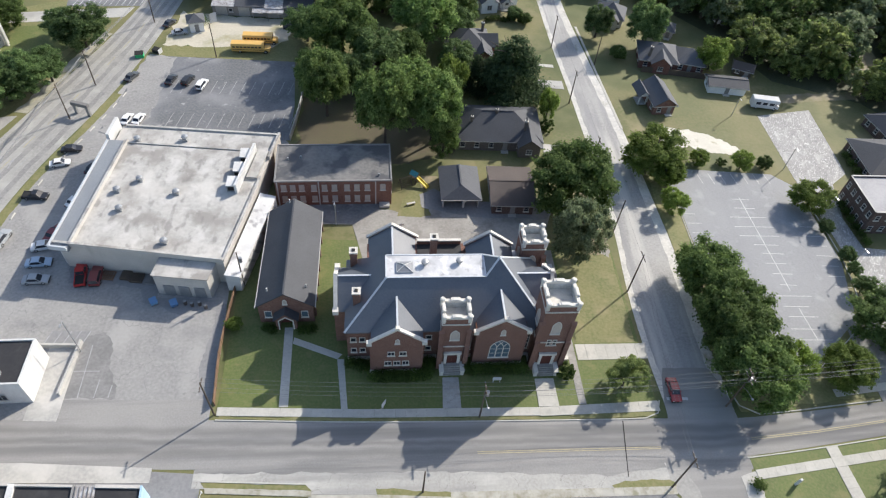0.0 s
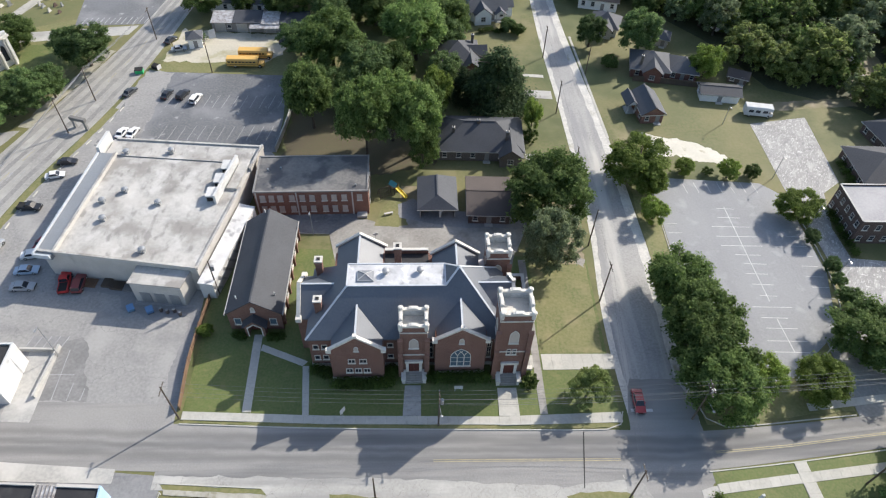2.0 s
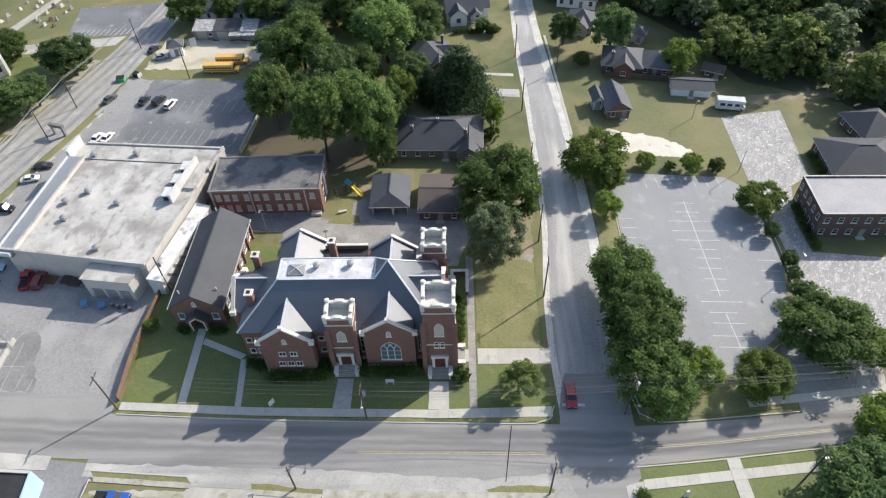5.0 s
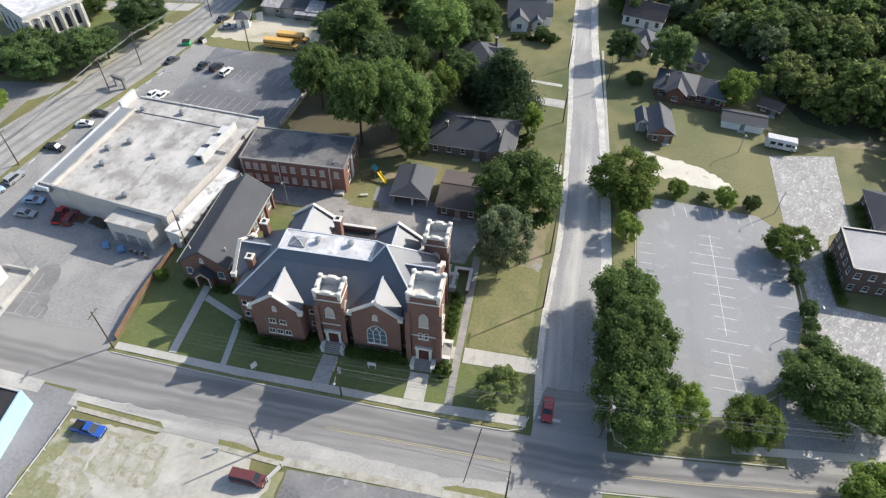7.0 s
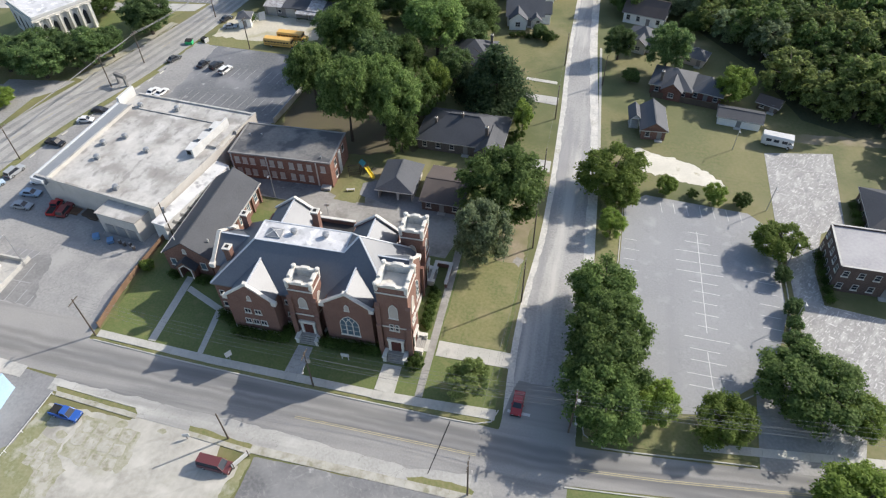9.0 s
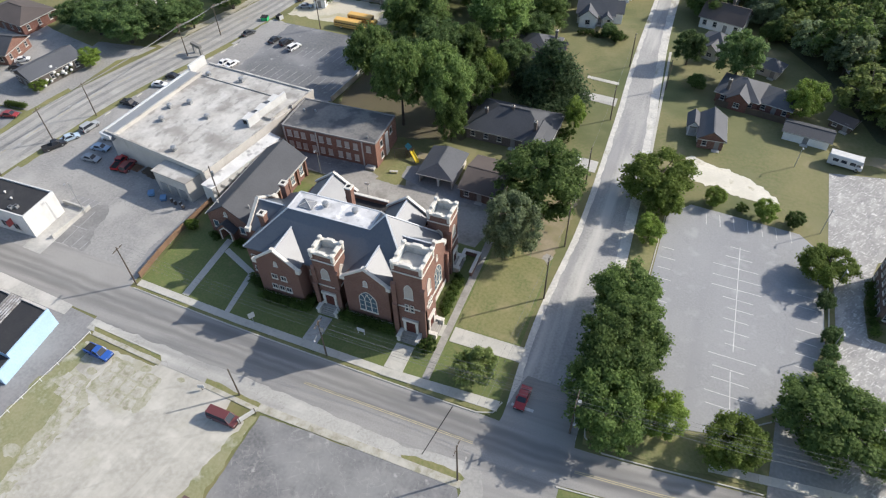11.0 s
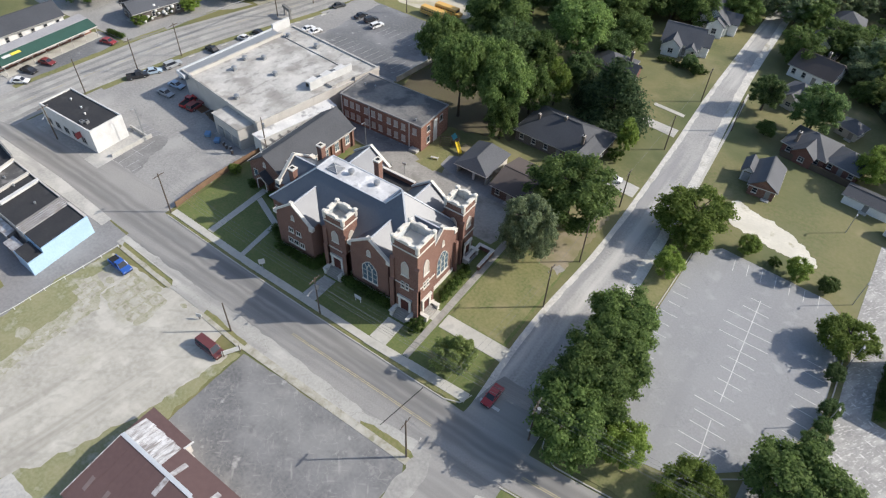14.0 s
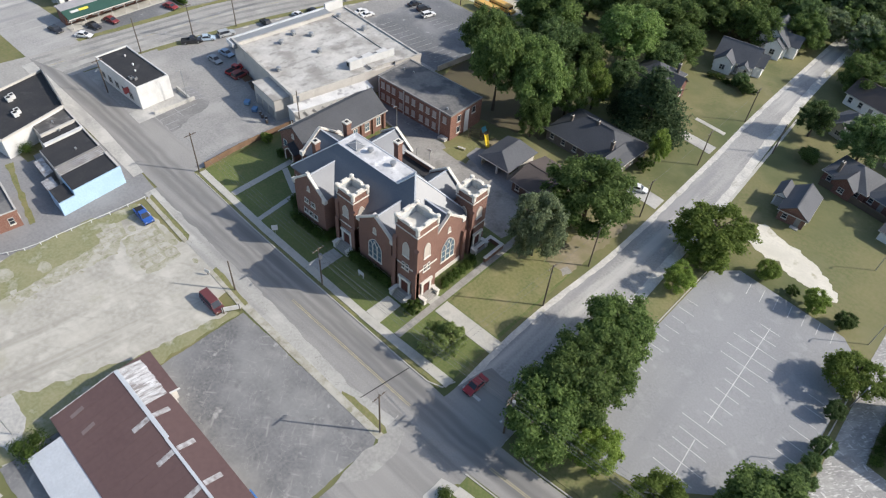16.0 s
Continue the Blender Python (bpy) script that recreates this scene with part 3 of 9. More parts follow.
def window(parent, side, at, u, z, w, h, trim=TRIM, pane=GLASS, bars=(1, 1), arch=False, sill=True, name="window"):
    """A window with a proud frame, glazing bars, pane and sill; an arched one has a pointed head."""
    s = {"S": -1, "N": 1, "W": -1, "E": 1}[side]
    to = (lambda a, b, d: (a, at + s * d, b)) if side in "SN" else (lambda a, b, d: (at + s * d, a, b))
    if arch:
        rise = min(0.9 * w, 0.45 * h)
        arc = [(w * (math.cos(c) - 0.5), h - rise + rise * math.sin(c) / 0.866) for c in [math.pi / 18 * i for i in range(7)]]
        outline = [(-w / 2, 0), (w / 2, 0)] + arc + [(-a, b) for a, b in arc[-2::-1]]
    else:
        outline = [(-w / 2, 0), (w / 2, 0), (w / 2, h), (-w / 2, h)]
    f = Shape()
    inner = [(a * (1 - 0.2 / w), 0.1 + b * (1 - 0.2 / h)) for a, b in outline]
    n = len(outline)
    for i in range(n):
        j = (i + 1) % n
        a, b, c, d = outline[i], outline[j], inner[j], inner[i]
        f.face(*[to(u + q[0], z + q[1], 0.1) for q in (a, b, c, d)])
        f.face(*[to(u + q[0], z + q[1], e) for q, e in ((a, 0), (b, 0), (b, 0.1), (a, 0.1))])
        f.face(*[to(u + q[0], z + q[1], e) for q, e in ((d, 0.1), (c, 0.1), (c, 0.02), (d, 0.02))])
    for i in range(1, bars[0]):
        x = u - w / 2 + w * i / bars[0]
        slot(f, side, at, x - (0.08 if arch else 0.04), x + (0.08 if arch else 0.04), z + 0.05, z + (h - rise if arch else h * 0.99), 0.02, 0.12 if arch else 0.08)
        if arch:
            for bend in (-1, 1):
                last = None
                for k in range(7):
                    c = math.pi / 18 * k
                    a, b = x - u + bend * w * (1 - math.cos(c)), h - rise + rise * math.sin(c) / 0.866
                    edge = w * (math.sqrt(max(0.0, 1 - ((b - h + rise) / rise * 0.866) ** 2)) - 0.5)
                    if abs(a) > edge + 0.02:
                        break
                    spot = to(u + a, z + b, 0.07)
                    if last:
                        f.beam(last, spot, 0.13, 0.1)
                    last = spot
    for i in range(1, bars[1]):
        b = z + h * i / bars[1]
        if arch and b > z + h - rise + 0.1:
            continue
        slot(f, side, at, u - w / 2 + 0.05, u + w / 2 - 0.05, b - 0.04, b + 0.04, 0.02, 0.07)
    ob = part(name, f, trim, parent)
    part("pane", Shape().face(*[to(u + a, z + b, 0.03) for a, b in inner]), pane, ob)
    if sill:
        part("sill", slot(Shape(), side, at, u - w / 2 - 0.08, u + w / 2 + 0.08, z - 0.14, z, 0, 0.18), STONE, ob)
    return ob


def dense(line, step=4.0):
    """Points along a polyline, rounded off between its corners."""
    out = []
    p = [Vector(q) for q in line]
    p = [p[0] * 2 - p[1]] + p + [p[-1] * 2 - p[-2]]
    for a, b, c, d in zip(p, p[1:], p[2:], p[3:]):
        n = max(1, int((c - b).length / step))
        for i in range(n):
            t = i / n
            out.append(0.5 * (2 * b + (c - a) * t + (2 * a - 5 * b + 4 * c - d) * t * t + (3 * b - a - 3 * c + d) * t ** 3))
    return [tuple(q) for q in out + [p[-2]]]


def offset(line, d):
    """The polyline moved to its left by d."""
    out = []
    for i, q in enumerate(line):
        a, b = Vector(line[max(i - 1, 0)]), Vector(line[min(i + 1, len(line) - 1)])
        t = (b - a).normalized()
        out.append((q[0] - t.y * d, q[1] + t.x * d))
    return out

# ---- ground, roads and paving ----


def setting(name, shape, mat, label, category="ground"):
    return tagged(part(name, shape, mat), label, category, kind="structure")


def ragged(poly, step=0.9, amount=0.45):
    """The outline broken into short uneven lengths, as worn edges of grass and grit are."""
    out = []
    for a, b in zip(poly, poly[1:] + poly[:1]):
        a, b = Vector(a), Vector(b)
        n = max(1, min(70, int((b - a).length / step)))
        side = (b - a).normalized()
        side = Vector((-side.y, side.x))
        for i in range(n):
            p = a.lerp(b, i / n)
            k = noise.noise(Vector((p.x * 0.35, p.y * 0.35, 3.1))) * 1.2 + noise.noise(Vector((p.x * 1.4, p.y * 1.4, 7.7))) * 0.6
            out.append(tuple(p + side * amount * k))
    return out


def bar(a, b, w):
    a, b = Vector(a), Vector(b)
    s = (b - a).normalized()
    s = Vector((-s.y, s.x)) * w / 2
    return [tuple(a + s), tuple(a - s), tuple(b - s), tuple(b + s)]


def area(name, poly, z, mat, label, category="pavement"):
    return setting(name, Shape().prism(poly, z - 0.25, z), mat, label, category)


setting("ground", Shape().prism([(-1500, -1500), (1500, -1500), (1500, 1500), (-1500, 1500)], -1.0, 0.0), GRASS, "dry summer grass with bare earthy patches")

MAIN_N = dense([(-135, 2), (-96, -4.5), (-63, -6.0), (-34, -7.1), (-12, -8.2), (15, -8.9), (33, -9.2), (45, -9.7), (56, -9.2), (77, -7.3), (120, -2), (200, 12)])
MAIN_S = dense([(-135, -6), (-96, -12), (-60, -13.0), (-40, -14.5), (-20, -15.2), (0, -15.8), (20, -16.2), (33, -16.4), (46, -16.0), (60, -14.7), (80, -12.4), (120, -7), (200, 7)])


def at_x(line, x):
    for (a, b), (c, d) in zip(line, line[1:]):
        if a <= x <= c:
            return b + (d - b) * (x - a) / (c - a)
    return line[-1][1]


surface = Shape()
XS = [-135 + 335 * i / 110 for i in range(111)]
for a, b in zip(XS, XS[1:]):
    surface.face((a, at_x(MAIN_S, a), 0.03), (b, at_x(MAIN_S, b), 0.03), (b, at_x(MAIN_N, b), 0.03), (a, at_x(MAIN_N, a), 0.03))
    surface.face((a, at_x(MAIN_N, a), 0.03), (b, at_x(MAIN_N, b), 0.03), (b, at_x(MAIN_N, b), -0.3), (a, at_x(MAIN_N, a), -0.3))
    surface.face((a, at_x(MAIN_S, a), -0.3), (b, at_x(MAIN_S, b), -0.3), (b, at_x(MAIN_S, b), 0.03), (a, at_x(MAIN_S, a), 0.03))
road = setting("road", surface, ROAD_LANES, "two-lane town road of worn grey asphalt", "road")
across = road.data.uv_layers.new(name="across")
for loop in road.data.loops:
    x, y, _ = road.data.vertices[loop.vertex_index].co
    across.data[loop.index].uv = (x / 335, (y - at_x(MAIN_N, x)) / (at_x(MAIN_S, x) - at_x(MAIN_N, x)))
SIDE_W = dense([(36.4, -9.3), (35.8, 4), (36.0, 16), (37.4, 37), (37.2, 72), (36.4, 100), (36.4, 130), (37, 220)])
SIDE_E = dense([(47.5, -9.8), (47.6, 6), (48.0, 23), (47.8, 36), (46.9, 65), (44.9, 92), (43.2, 130), (43, 220)])
setting("side_road", Shape().prism(SIDE_W + SIDE_E[::-1], -0.3, 0.025), SHOULDER, "gritty pale shoulders of a side street", "road")
setting("side_road_asphalt", Shape().prism(ragged(offset(SIDE_W, -1.1) + offset(SIDE_E, 2.0)[::-1], 0.8, 0.22), -0.3, 0.045), STREET, "pale patched asphalt of a side street", "road")
area("side_road_south", [(30.5, -16.3), (33.0, -17.6), (34.6, -20.0), (34.9, -24), (33.8, -60), (46.8, -60), (45.6, -26), (45.4, -21.5), (46.6, -18.2), (50, -15.9)], 0.037, ROAD, "worn street south of the crossing", "road")
LEFT_E = dense([(-84.5, -8), (-84, 8), (-82, 22), (-80, 36), (-76.6, 50), (-71.2, 66), (-66.8, 82), (-63.6, 98), (-60.8, 117), (-56, 150), (-48, 220)])
LEFT_W = dense([(-99, -12), (-97, 8), (-95.5, 22), (-94, 36), (-89.8, 50), (-84.6, 66), (-79.6, 82), (-74.6, 98), (-70.2, 117), (-65, 150), (-57, 220)])
setting("avenue", Shape().prism(LEFT_E + LEFT_W[::-1], -0.3, 0.036), AVENUE, "four-lane avenue of stained concrete", "road")
area("avenue_south", [(-99, -10), (-84.5, -10), (-88, -60), (-108, -60)], 0.026, AVENUE, "avenue of stained concrete beyond the crossing", "road")
area("north_street", [(-74, 106.2), (-97, 102.4), (-150, 95), (-150, 100.5), (-99, 107.1), (-72.5, 111)], 0.03, OLD_CONCRETE, "pale street meeting the avenue", "road")
area("civic_lawn", ragged([(-84, 90), (-78.5, 103.5), (-98, 100.6), (-112, 97), (-108, 84)], 1.2, 0.4), 0.02, LAWN, "green lawn beside the white hall", "lawn")
ALONG = [i for i, q in enumerate(LEFT_E) if 12 < q[1] < 90]
area("parking_strip", [offset(LEFT_E, -1.0)[i] for i in ALONG] + [offset(LEFT_E, -9.0)[i] for i in ALONG][::-1], 0.022, STORE_LOT, "worn asphalt parking strip beside the avenue")
area("verge_strip", ragged([offset(LEFT_E, -0.2)[i] for i in ALONG[:-4]] + [offset(LEFT_E, -2.0)[i] for i in ALONG[:-4]][::-1], 1.2, 0.25), 0.06, LAWN_DRY, "narrow grass strip along the avenue", "verge")
area("verge_strip", ragged(offset(LEFT_W, 0.3)[3:13] + offset(LEFT_W, 2.0)[3:13][::-1], 1.2, 0.3), 0.05, LAWN_DRY, "grass strip between avenue and shop forecourt", "verge")
BESIDE = [i for i, q in enumerate(LEFT_W) if 62 < q[1] < 100]
area("dusty_verge", ragged([offset(LEFT_W, 0.2)[i] for i in BESIDE] + [offset(LEFT_W, 2.8)[i] for i in BESIDE][::-1], 0.9, 0.5), 0.054, DUSTY, "dusty bare verge across the avenue", "verge")
area("camper_track", ragged(bar((88, 75.2), (112, 77.2), 3.4), 1.2, 0.5), 0.018, DIRT, "earth track past the camper", "ground")
area("cross_street", [(-98, -12), (-97, 3), (-150, 0), (-150, -12)], 0.033, STREET, "pale side street meeting the avenue", "road")

area("store_yard", [(-78.5, 8), (-57.5, 6.5), (-57, -6.6), (-35.2, -7.4), (-35.6, 19), (-28.5, 57), (-31, 60), (-63, 58), (-72, 60), (-76, 45)], 0.02, STORE_LOT, "broad worn asphalt yard round the store")
area("shop_surround", [(-84.2, -7.2), (-57.4, -6.6), (-57.6, 7), (-78.6, 8.2), (-77, 20), (-82, 20)], 0.016, STORE_LOT, "worn asphalt round the white shop")
area("shop_row_front", [(-96, -11.8), (-60, -12.7), (-41.9, -14.2), (-41.9, -16.4), (-60, -15.6), (-96, -14.6)], 0.07, OLD_CONCRETE, "stained concrete sidewalk before the shops")
area("store_corner_concrete", [(-62, -6.2), (-57.2, -6.5), (-57.2, 6.5), (-62, 6.5)], 0.045, OLD_CONCRETE, "cracked concrete beside the white shop")
area("rear_parking", [(-68.5, 60), (-63, 57.9), (-28.5, 57.9), (-28.3, 70), (-29.5, 87.5), (-64.5, 89)], 0.024, BACK_LOT, "dark asphalt car park with faded bays")
area("rear_drive", ragged([(-68.6, 60.5), (-61.5, 58.2), (-59.0, 66), (-58.4, 75), (-57.6, 88.4), (-64.6, 89)], 1.0, 0.7), 0.028, STORE_LOT, "paler worn drive across the rear car park")
area("bus_yard_grass", ragged([(-63, 88.8), (-30, 87.6), (-29, 97), (-34, 99), (-46, 94.5), (-62, 93.8)], 1.2, 0.9), 0.016, LAWN_DRY, "dry grass strip before the bus yard", "ground")
area("bus_yard", ragged([(-62, 93.0), (-47, 93.6), (-38, 92.5), (-32, 97), (-31, 106), (-52, 108.5), (-60, 110)], 1.5, 1.2), 0.02, YARD_SAND, "sandy yard where buses stand")
area("far_car_park", [(-70.5, 111.8), (-89.4, 110.4), (-92, 128), (-68, 130)], 0.02, BACK_LOT, "distant asphalt car park with white bays")

area("crossing_asphalt", ragged([(36.0, -9.6), (47.8, -9.9), (47.2, -4.5), (45.9, -0.5), (38.0, -0.2), (36.7, -4.0)], 0.9, 0.35), 0.051, ROAD, "worn asphalt where the side street meets the road", "road")
area("school_yard", ragged([(-28.5, 38.4), (-28.5, 34.2), (-14.2, 33.2), (-10.6, 36.2), (-7.2, 38.6), (-9, 39.2)], 0.8, 0.25), 0.075, BACK_LOT, "dark asphalt strip before the brick wing")
area("garage_apron", ragged([(-1.2, 41.3), (-0.8, 37.6), (9.8, 34.8), (24, 34.2), (26, 38), (24, 39.5), (13, 39.2), (7, 39.6), (2, 43)], 0.8, 0.25), 0.074, ALLEY, "dark worn asphalt before the garages")
for x, y, r in ((-24.4, -21.4, 1.5), (-28.9, -24.0, 0.9), (-31.4, -22.6, 1.2), (-26.6, -29.2, 0.8), (-22.6, -25.4, 0.7), (-27.4, -33.2, 1.1), (-30.4, -39.4, 1.5), (-33.0, -45.0, 1.8), (-20.6, -20.6, 0.9), (-14.2, -20.4, 0.8), (-36.8, -51.5, 1.6)):
    area("weed_patch", ragged([(x + r * math.cos(a), y + r * 0.7 * math.sin(a)) for a in [i * math.pi / 4 for i in range(8)]], 0.35, 0.5), 0.031, WEEDY, "patch of weeds in the gravel", "weeds")
area("cemetery_path", bar((-108.5, 112.5), (-100.5, 137), 3.0), 0.02, GRAVEL, "gravel path among headstones", "path")
area("wood_clearing", ragged([(116, 86), (123, 84.5), (127.5, 96), (126, 106), (119.5, 104)], 1.2, 0.6), 0.07, DIRT, "bare earth clearing in the woods", "ground")
area("clearing_track", ragged([(117.0, 86.5), (119.0, 85.6), (121.6, 96), (121.4, 108), (119.2, 108), (119.6, 97)], 1.0, 0.3), 0.08, OLD_CONCRETE, "pale track at the clearing's edge", "path")
area("church_lawn", [(-34.3, -5.0), (-12, -6.2), (15.5, -6.8), (22, -6.6), (35, -6.2), (35.2, 26), (22, 27), (-34, 30)], 0.05, LAWN, "mown green church lawn", "lawn")
area("corner_lawn", ragged([(23.6, 5.0), (34.4, 5.0), (34.9, 25), (24, 26)], amount=0.15), 0.06, LAWN_DRY, "sunburnt lawn beside the side street", "lawn")
area("churchyard_paving", [(-12.5, 24.5), (20.5, 23.5), (23, 33.5), (12.3, 37), (9, 36.2), (-2.5, 35), (-7.2, 37), (-30, 38.4), (-30, 33.6), (-14.5, 33)], 0.064, YARD_CONCRETE, "grimy concrete yard behind the church")
area("bare_corner", ragged([(29.5, 25.0), (34.6, 24.6), (35.4, 33.0), (35.8, 44.0), (33.0, 46.0), (30.5, 37.0)], 0.7, 0.6), 0.066, DIRT, "bare trodden earth beside the side street", "ground")
area("gravel_corner", ragged([(33.0, 25.0), (34.6, 24.0), (35.0, 25.8), (33.6, 26.6)], 0.4, 0.5), 0.069, YARD_CONCRETE, "broken concrete by the street", "ground")
area("shaded_yard", ragged([(-27.8, 50.6), (-26.5, 74), (-2, 75), (8, 67), (6.4, 54), (-4, 50.4)], amount=1.2), 0.03, YARD, "bare earth under large trees, coloured dark for their shade", "ground")
area("garage_drive", [(0.5, 37), (3, 29), (22, 28), (26, 38), (24, 39), (12, 39)], 0.055, YARD_CONCRETE, "grimy concrete before the garages")
LOT_EDGE = [(52.4, 21), (53, 45), (57, 49.3), (77, 47.6), (81, 43.6), (81.3, 22.5), (77.5, 9), (66, -0.4), (59, -1.6), (53.5, 0), (52, 8)]
area("car_park", LOT_EDGE, 0.04, LOT, "smooth grey asphalt car park with white bay lines")
area("bleached_drive", [(82.3, 68.5), (96.7, 71), (95, 48), (90.2, 44.5), (87.4, 34), (87.8, 26), (104, 24), (104, 5), (90, 2), (88, -6.5), (82.8, -7), (83.2, 14), (83, 24), (82.8, 36), (82, 46.5)], 0.03, PALE_PAVING, "bleached and patched concrete drive")
area("sand_strip", ragged([(54.5, 58), (55, 64.6), (63, 62.8), (70, 59.4), (73.4, 55.4), (72.3, 53.6), (66, 55), (58, 57)], 0.6, 1.1), 0.012, SAND, "bare white sand strip", "ground")
area("vacant_lot", ragged([(-34, -19.6), (-20, -19.6), (-19, -18.3), (-4.5, -19), (-4, -22.5), (0.8, -23.2), (-0.5, -37), (-8, -55), (-60, -85), (-75, -60), (-36, -32)]), 0.02, GRAVEL, "sandy gravel lot with broken paving", "ground")
area("vacant_lot_grass", ragged([(-34.4, -20), (-33.0, -20.4), (-32.4, -24.2), (-33.6, -27.5), (-30.2, -29.5), (-28.8, -32.0), (-29.0, -38), (-28.0, -44), (-27.6, -50), (-30, -58), (-47, -70), (-41, -56), (-37.0, -45), (-35.8, -28)], amount=0.8), 0.03, WEED_STRIP, "weedy strip beside the alley", "ground")
area("lot_verge", ragged([(0.9, -60), (0.9, -36.2), (1.2, -21.8), (-0.3, -22.2), (-1.0, -29), (-2.6, -37), (-5.0, -44), (-8.0, -52), (-13, -60)], 0.6, 0.7), 0.035, WEED_STRIP, "weedy grass strip between two lots", "ground")
area("dark_lot", ragged([(1.5, -21.2), (33.6, -21.0), (34.6, -23.0), (33.9, -27), (34.2, -60), (1, -60)], 0.8, 0.18), 0.033, CRACKED, "cracked dark asphalt lot")
area("corner_apron", ragged([(30.6, -17.2), (35.8, -17.6), (37.6, -21.0), (37.2, -27.0), (34.4, -30.0), (34.0, -24.0), (34.4, -21.6), (33.4, -20.6), (30.8, -20.2)], 0.7, 0.4), 0.045, AVENUE, "pale worn asphalt round the street corner")
area("alley", [(-41.8, -14.7), (-34.7, -15.4), (-35.3, -28.4), (-36.3, -42.3), (-41, -54), (-55, -72), (-88, -72), (-88, -30), (-60, -29), (-60, -16)], 0.025, ALLEY, "grey asphalt alley")
area("shop_verge", ragged([(-62, -31.2), (-42.4, -35.6), (-42.2, -36.5), (-62, -32.6)], 0.9, 0.3), 0.04, LAWN_DRY, "grass strip before the brick shop", "verge")
area("lot_drive", [(73.8, -7.8), (74.6, 7), (78, 9.4), (83, 9.4), (83.4, -6.9)], 0.034, STORE_LOT, "worn drive into the car park")
area("kerb_island", ragged([(44.6, -19.2), (47.2, -18.4), (47.2, -22.8), (45.8, -24.6), (44.6, -22.6)], 0.6, 0.25), 0.06, OLD_CONCRETE, "broken concrete corner apron", "pavement")
area("corner_green", [(47, -16.1), (60, -14.9), (80, -12.7), (120, -7.5), (120, -70), (47.4, -70)], 0.05, LAWN, "bright watered lawn on the street corner", "lawn")
area("wood_floor", [(70, 122), (82, 106), (88, 93), (92, 83), (112, 74), (122, 59), (260, 40), (260, 260), (60, 260)], 0.015, FOREST, "shaded woodland floor", "ground")
area("glade", ragged([(117, 88), (122, 86), (126, 108), (120, 110)]), 0.022, GRAVEL, "pale clearing in the wood", "ground")


car_park = bpy.data.objects["car_park"]
spine = [((68.0, 4.6), (67.5, 11.6)), ((67.6, 15.6), (66.9, 40.3))]
for a, b in spine:
    part("bay_line", Shape().prism(bar(a, b, 0.13), 0.0, 0.048), PAINT, car_park)
for i, (y, x0, x1) in enumerate([(4.6, 64.4, 70.8), (6.9, 64.0, 71.2), (9.6, 64.8, 70.4), (11.9, 64.7, 69.5), (14.3, 63.9, 71.2), (16.9, 66.2, 69.4), (19.6, 65.8, 69.8), (22.2, 65.4, 69.6), (24.7, 66.0, 70.2), (27.0, 65.0, 70.0), (29.4, 62.9, 71.2), (31.9, 62.8, 71.2), (34.6, 62.7, 70.4), (37.2, 64.6, 69.2), (39.8, 65.2, 68.9)]):
    part("bay_line", Shape().prism(bar((x0, y + 0.12), (x1, y - 0.12), 0.11), 0.0, 0.052), PAINT, car_park)
for i in range(9):
    y = 14.5 + i * 2.65
    part("bay_line", Shape().prism(bar((53.3, y), (55.6 + 0.5 * (i % 2), y - 0.1), 0.10), 0.0, 0.048), PAINT, car_park)
for i in range(7):
    x = 60.0 + i * 2.55
    part("bay_line", Shape().prism(bar((x, 47.9), (x + 0.4, 44.6), 0.10), 0.0, 0.048), PAINT, car_park)
for i in range(8):
    y = 13.5 + i * 2.6
    part("bay_line", Shape().prism(bar((76.9, y + 0.2), (80.2, y), 0.10), 0.0, 0.048), PAINT, car_park)
rear = bpy.data.objects["rear_parking"]
for r, (y0, y1) in enumerate([(74.0, 79.0), (62.0, 67.0)]):
    for i in range(13):
        x = -56.5 + i * 2.2 + r * 1.2
        part("bay_line", Shape().prism(bar((x, y0), (x + 1.0, y1), 0.12), 0.0, 0.031), FADED, rear)
far_park = bpy.data.objects["far_car_park"]
for i in range(12):
    part("bay_line", Shape().prism(bar((-88 + i * 1.5, 111.2 + i * 0.08), (-87.4 + i * 1.5, 114.6 + i * 0.08), 0.12), 0.0, 0.028), PAINT, far_park)
area("tarred_bays", ragged([(-57.6, -2.8), (-50.0, -3.0), (-49.6, -0.6), (-51.6, 2.0), (-52.4, 7.0), (-54.0, 9.4), (-57.0, 8.8)], 0.5, 0.6), 0.03, PATCHED, "dark tarred bays in the store yard")
area("yard_entrance", ragged([(-57.4, -2.9), (-48, -3.2), (-36.0, -3.7), (-35.6, -7.2), (-57.2, -6.3)], 0.9, 0.2), 0.027, ROAD, "worn asphalt where the yard meets the road")
# dark strip for both the stains and the fence's shade, painted on the asphalt
area("stained_strip", ragged([(-37.4, 15.0), (-35.4, 14.6), (-35.6, 4), (-35.3, -3.4), (-37.0, -3.2), (-38.4, 2.0), (-37.2, 8.0)], 0.6, 0.6), 0.026, ALLEY, "stained asphalt along the timber fence, darkened for its shade")
area("shop_bays", [(-63.4, 7.0), (-57.3, 7.0), (-56.4, 9.4), (-62.6, 9.6)], 0.031, ALLEY, "dark bays behind the yard wall")
yard = bpy.data.objects["tarred_bays"]
for a, b in (((-55.3, -2.7), (-55.5, 6.7)), ((-57.3, 2.0), (-53.2, 1.9)), ((-52.9, -2.8), (-52.8, 0.4)), ((-50.8, -2.8), (-50.7, -0.6))):
    part("bay_line", Shape().prism(bar(a, b, 0.14), 0.0, 0.037), FADED, yard)
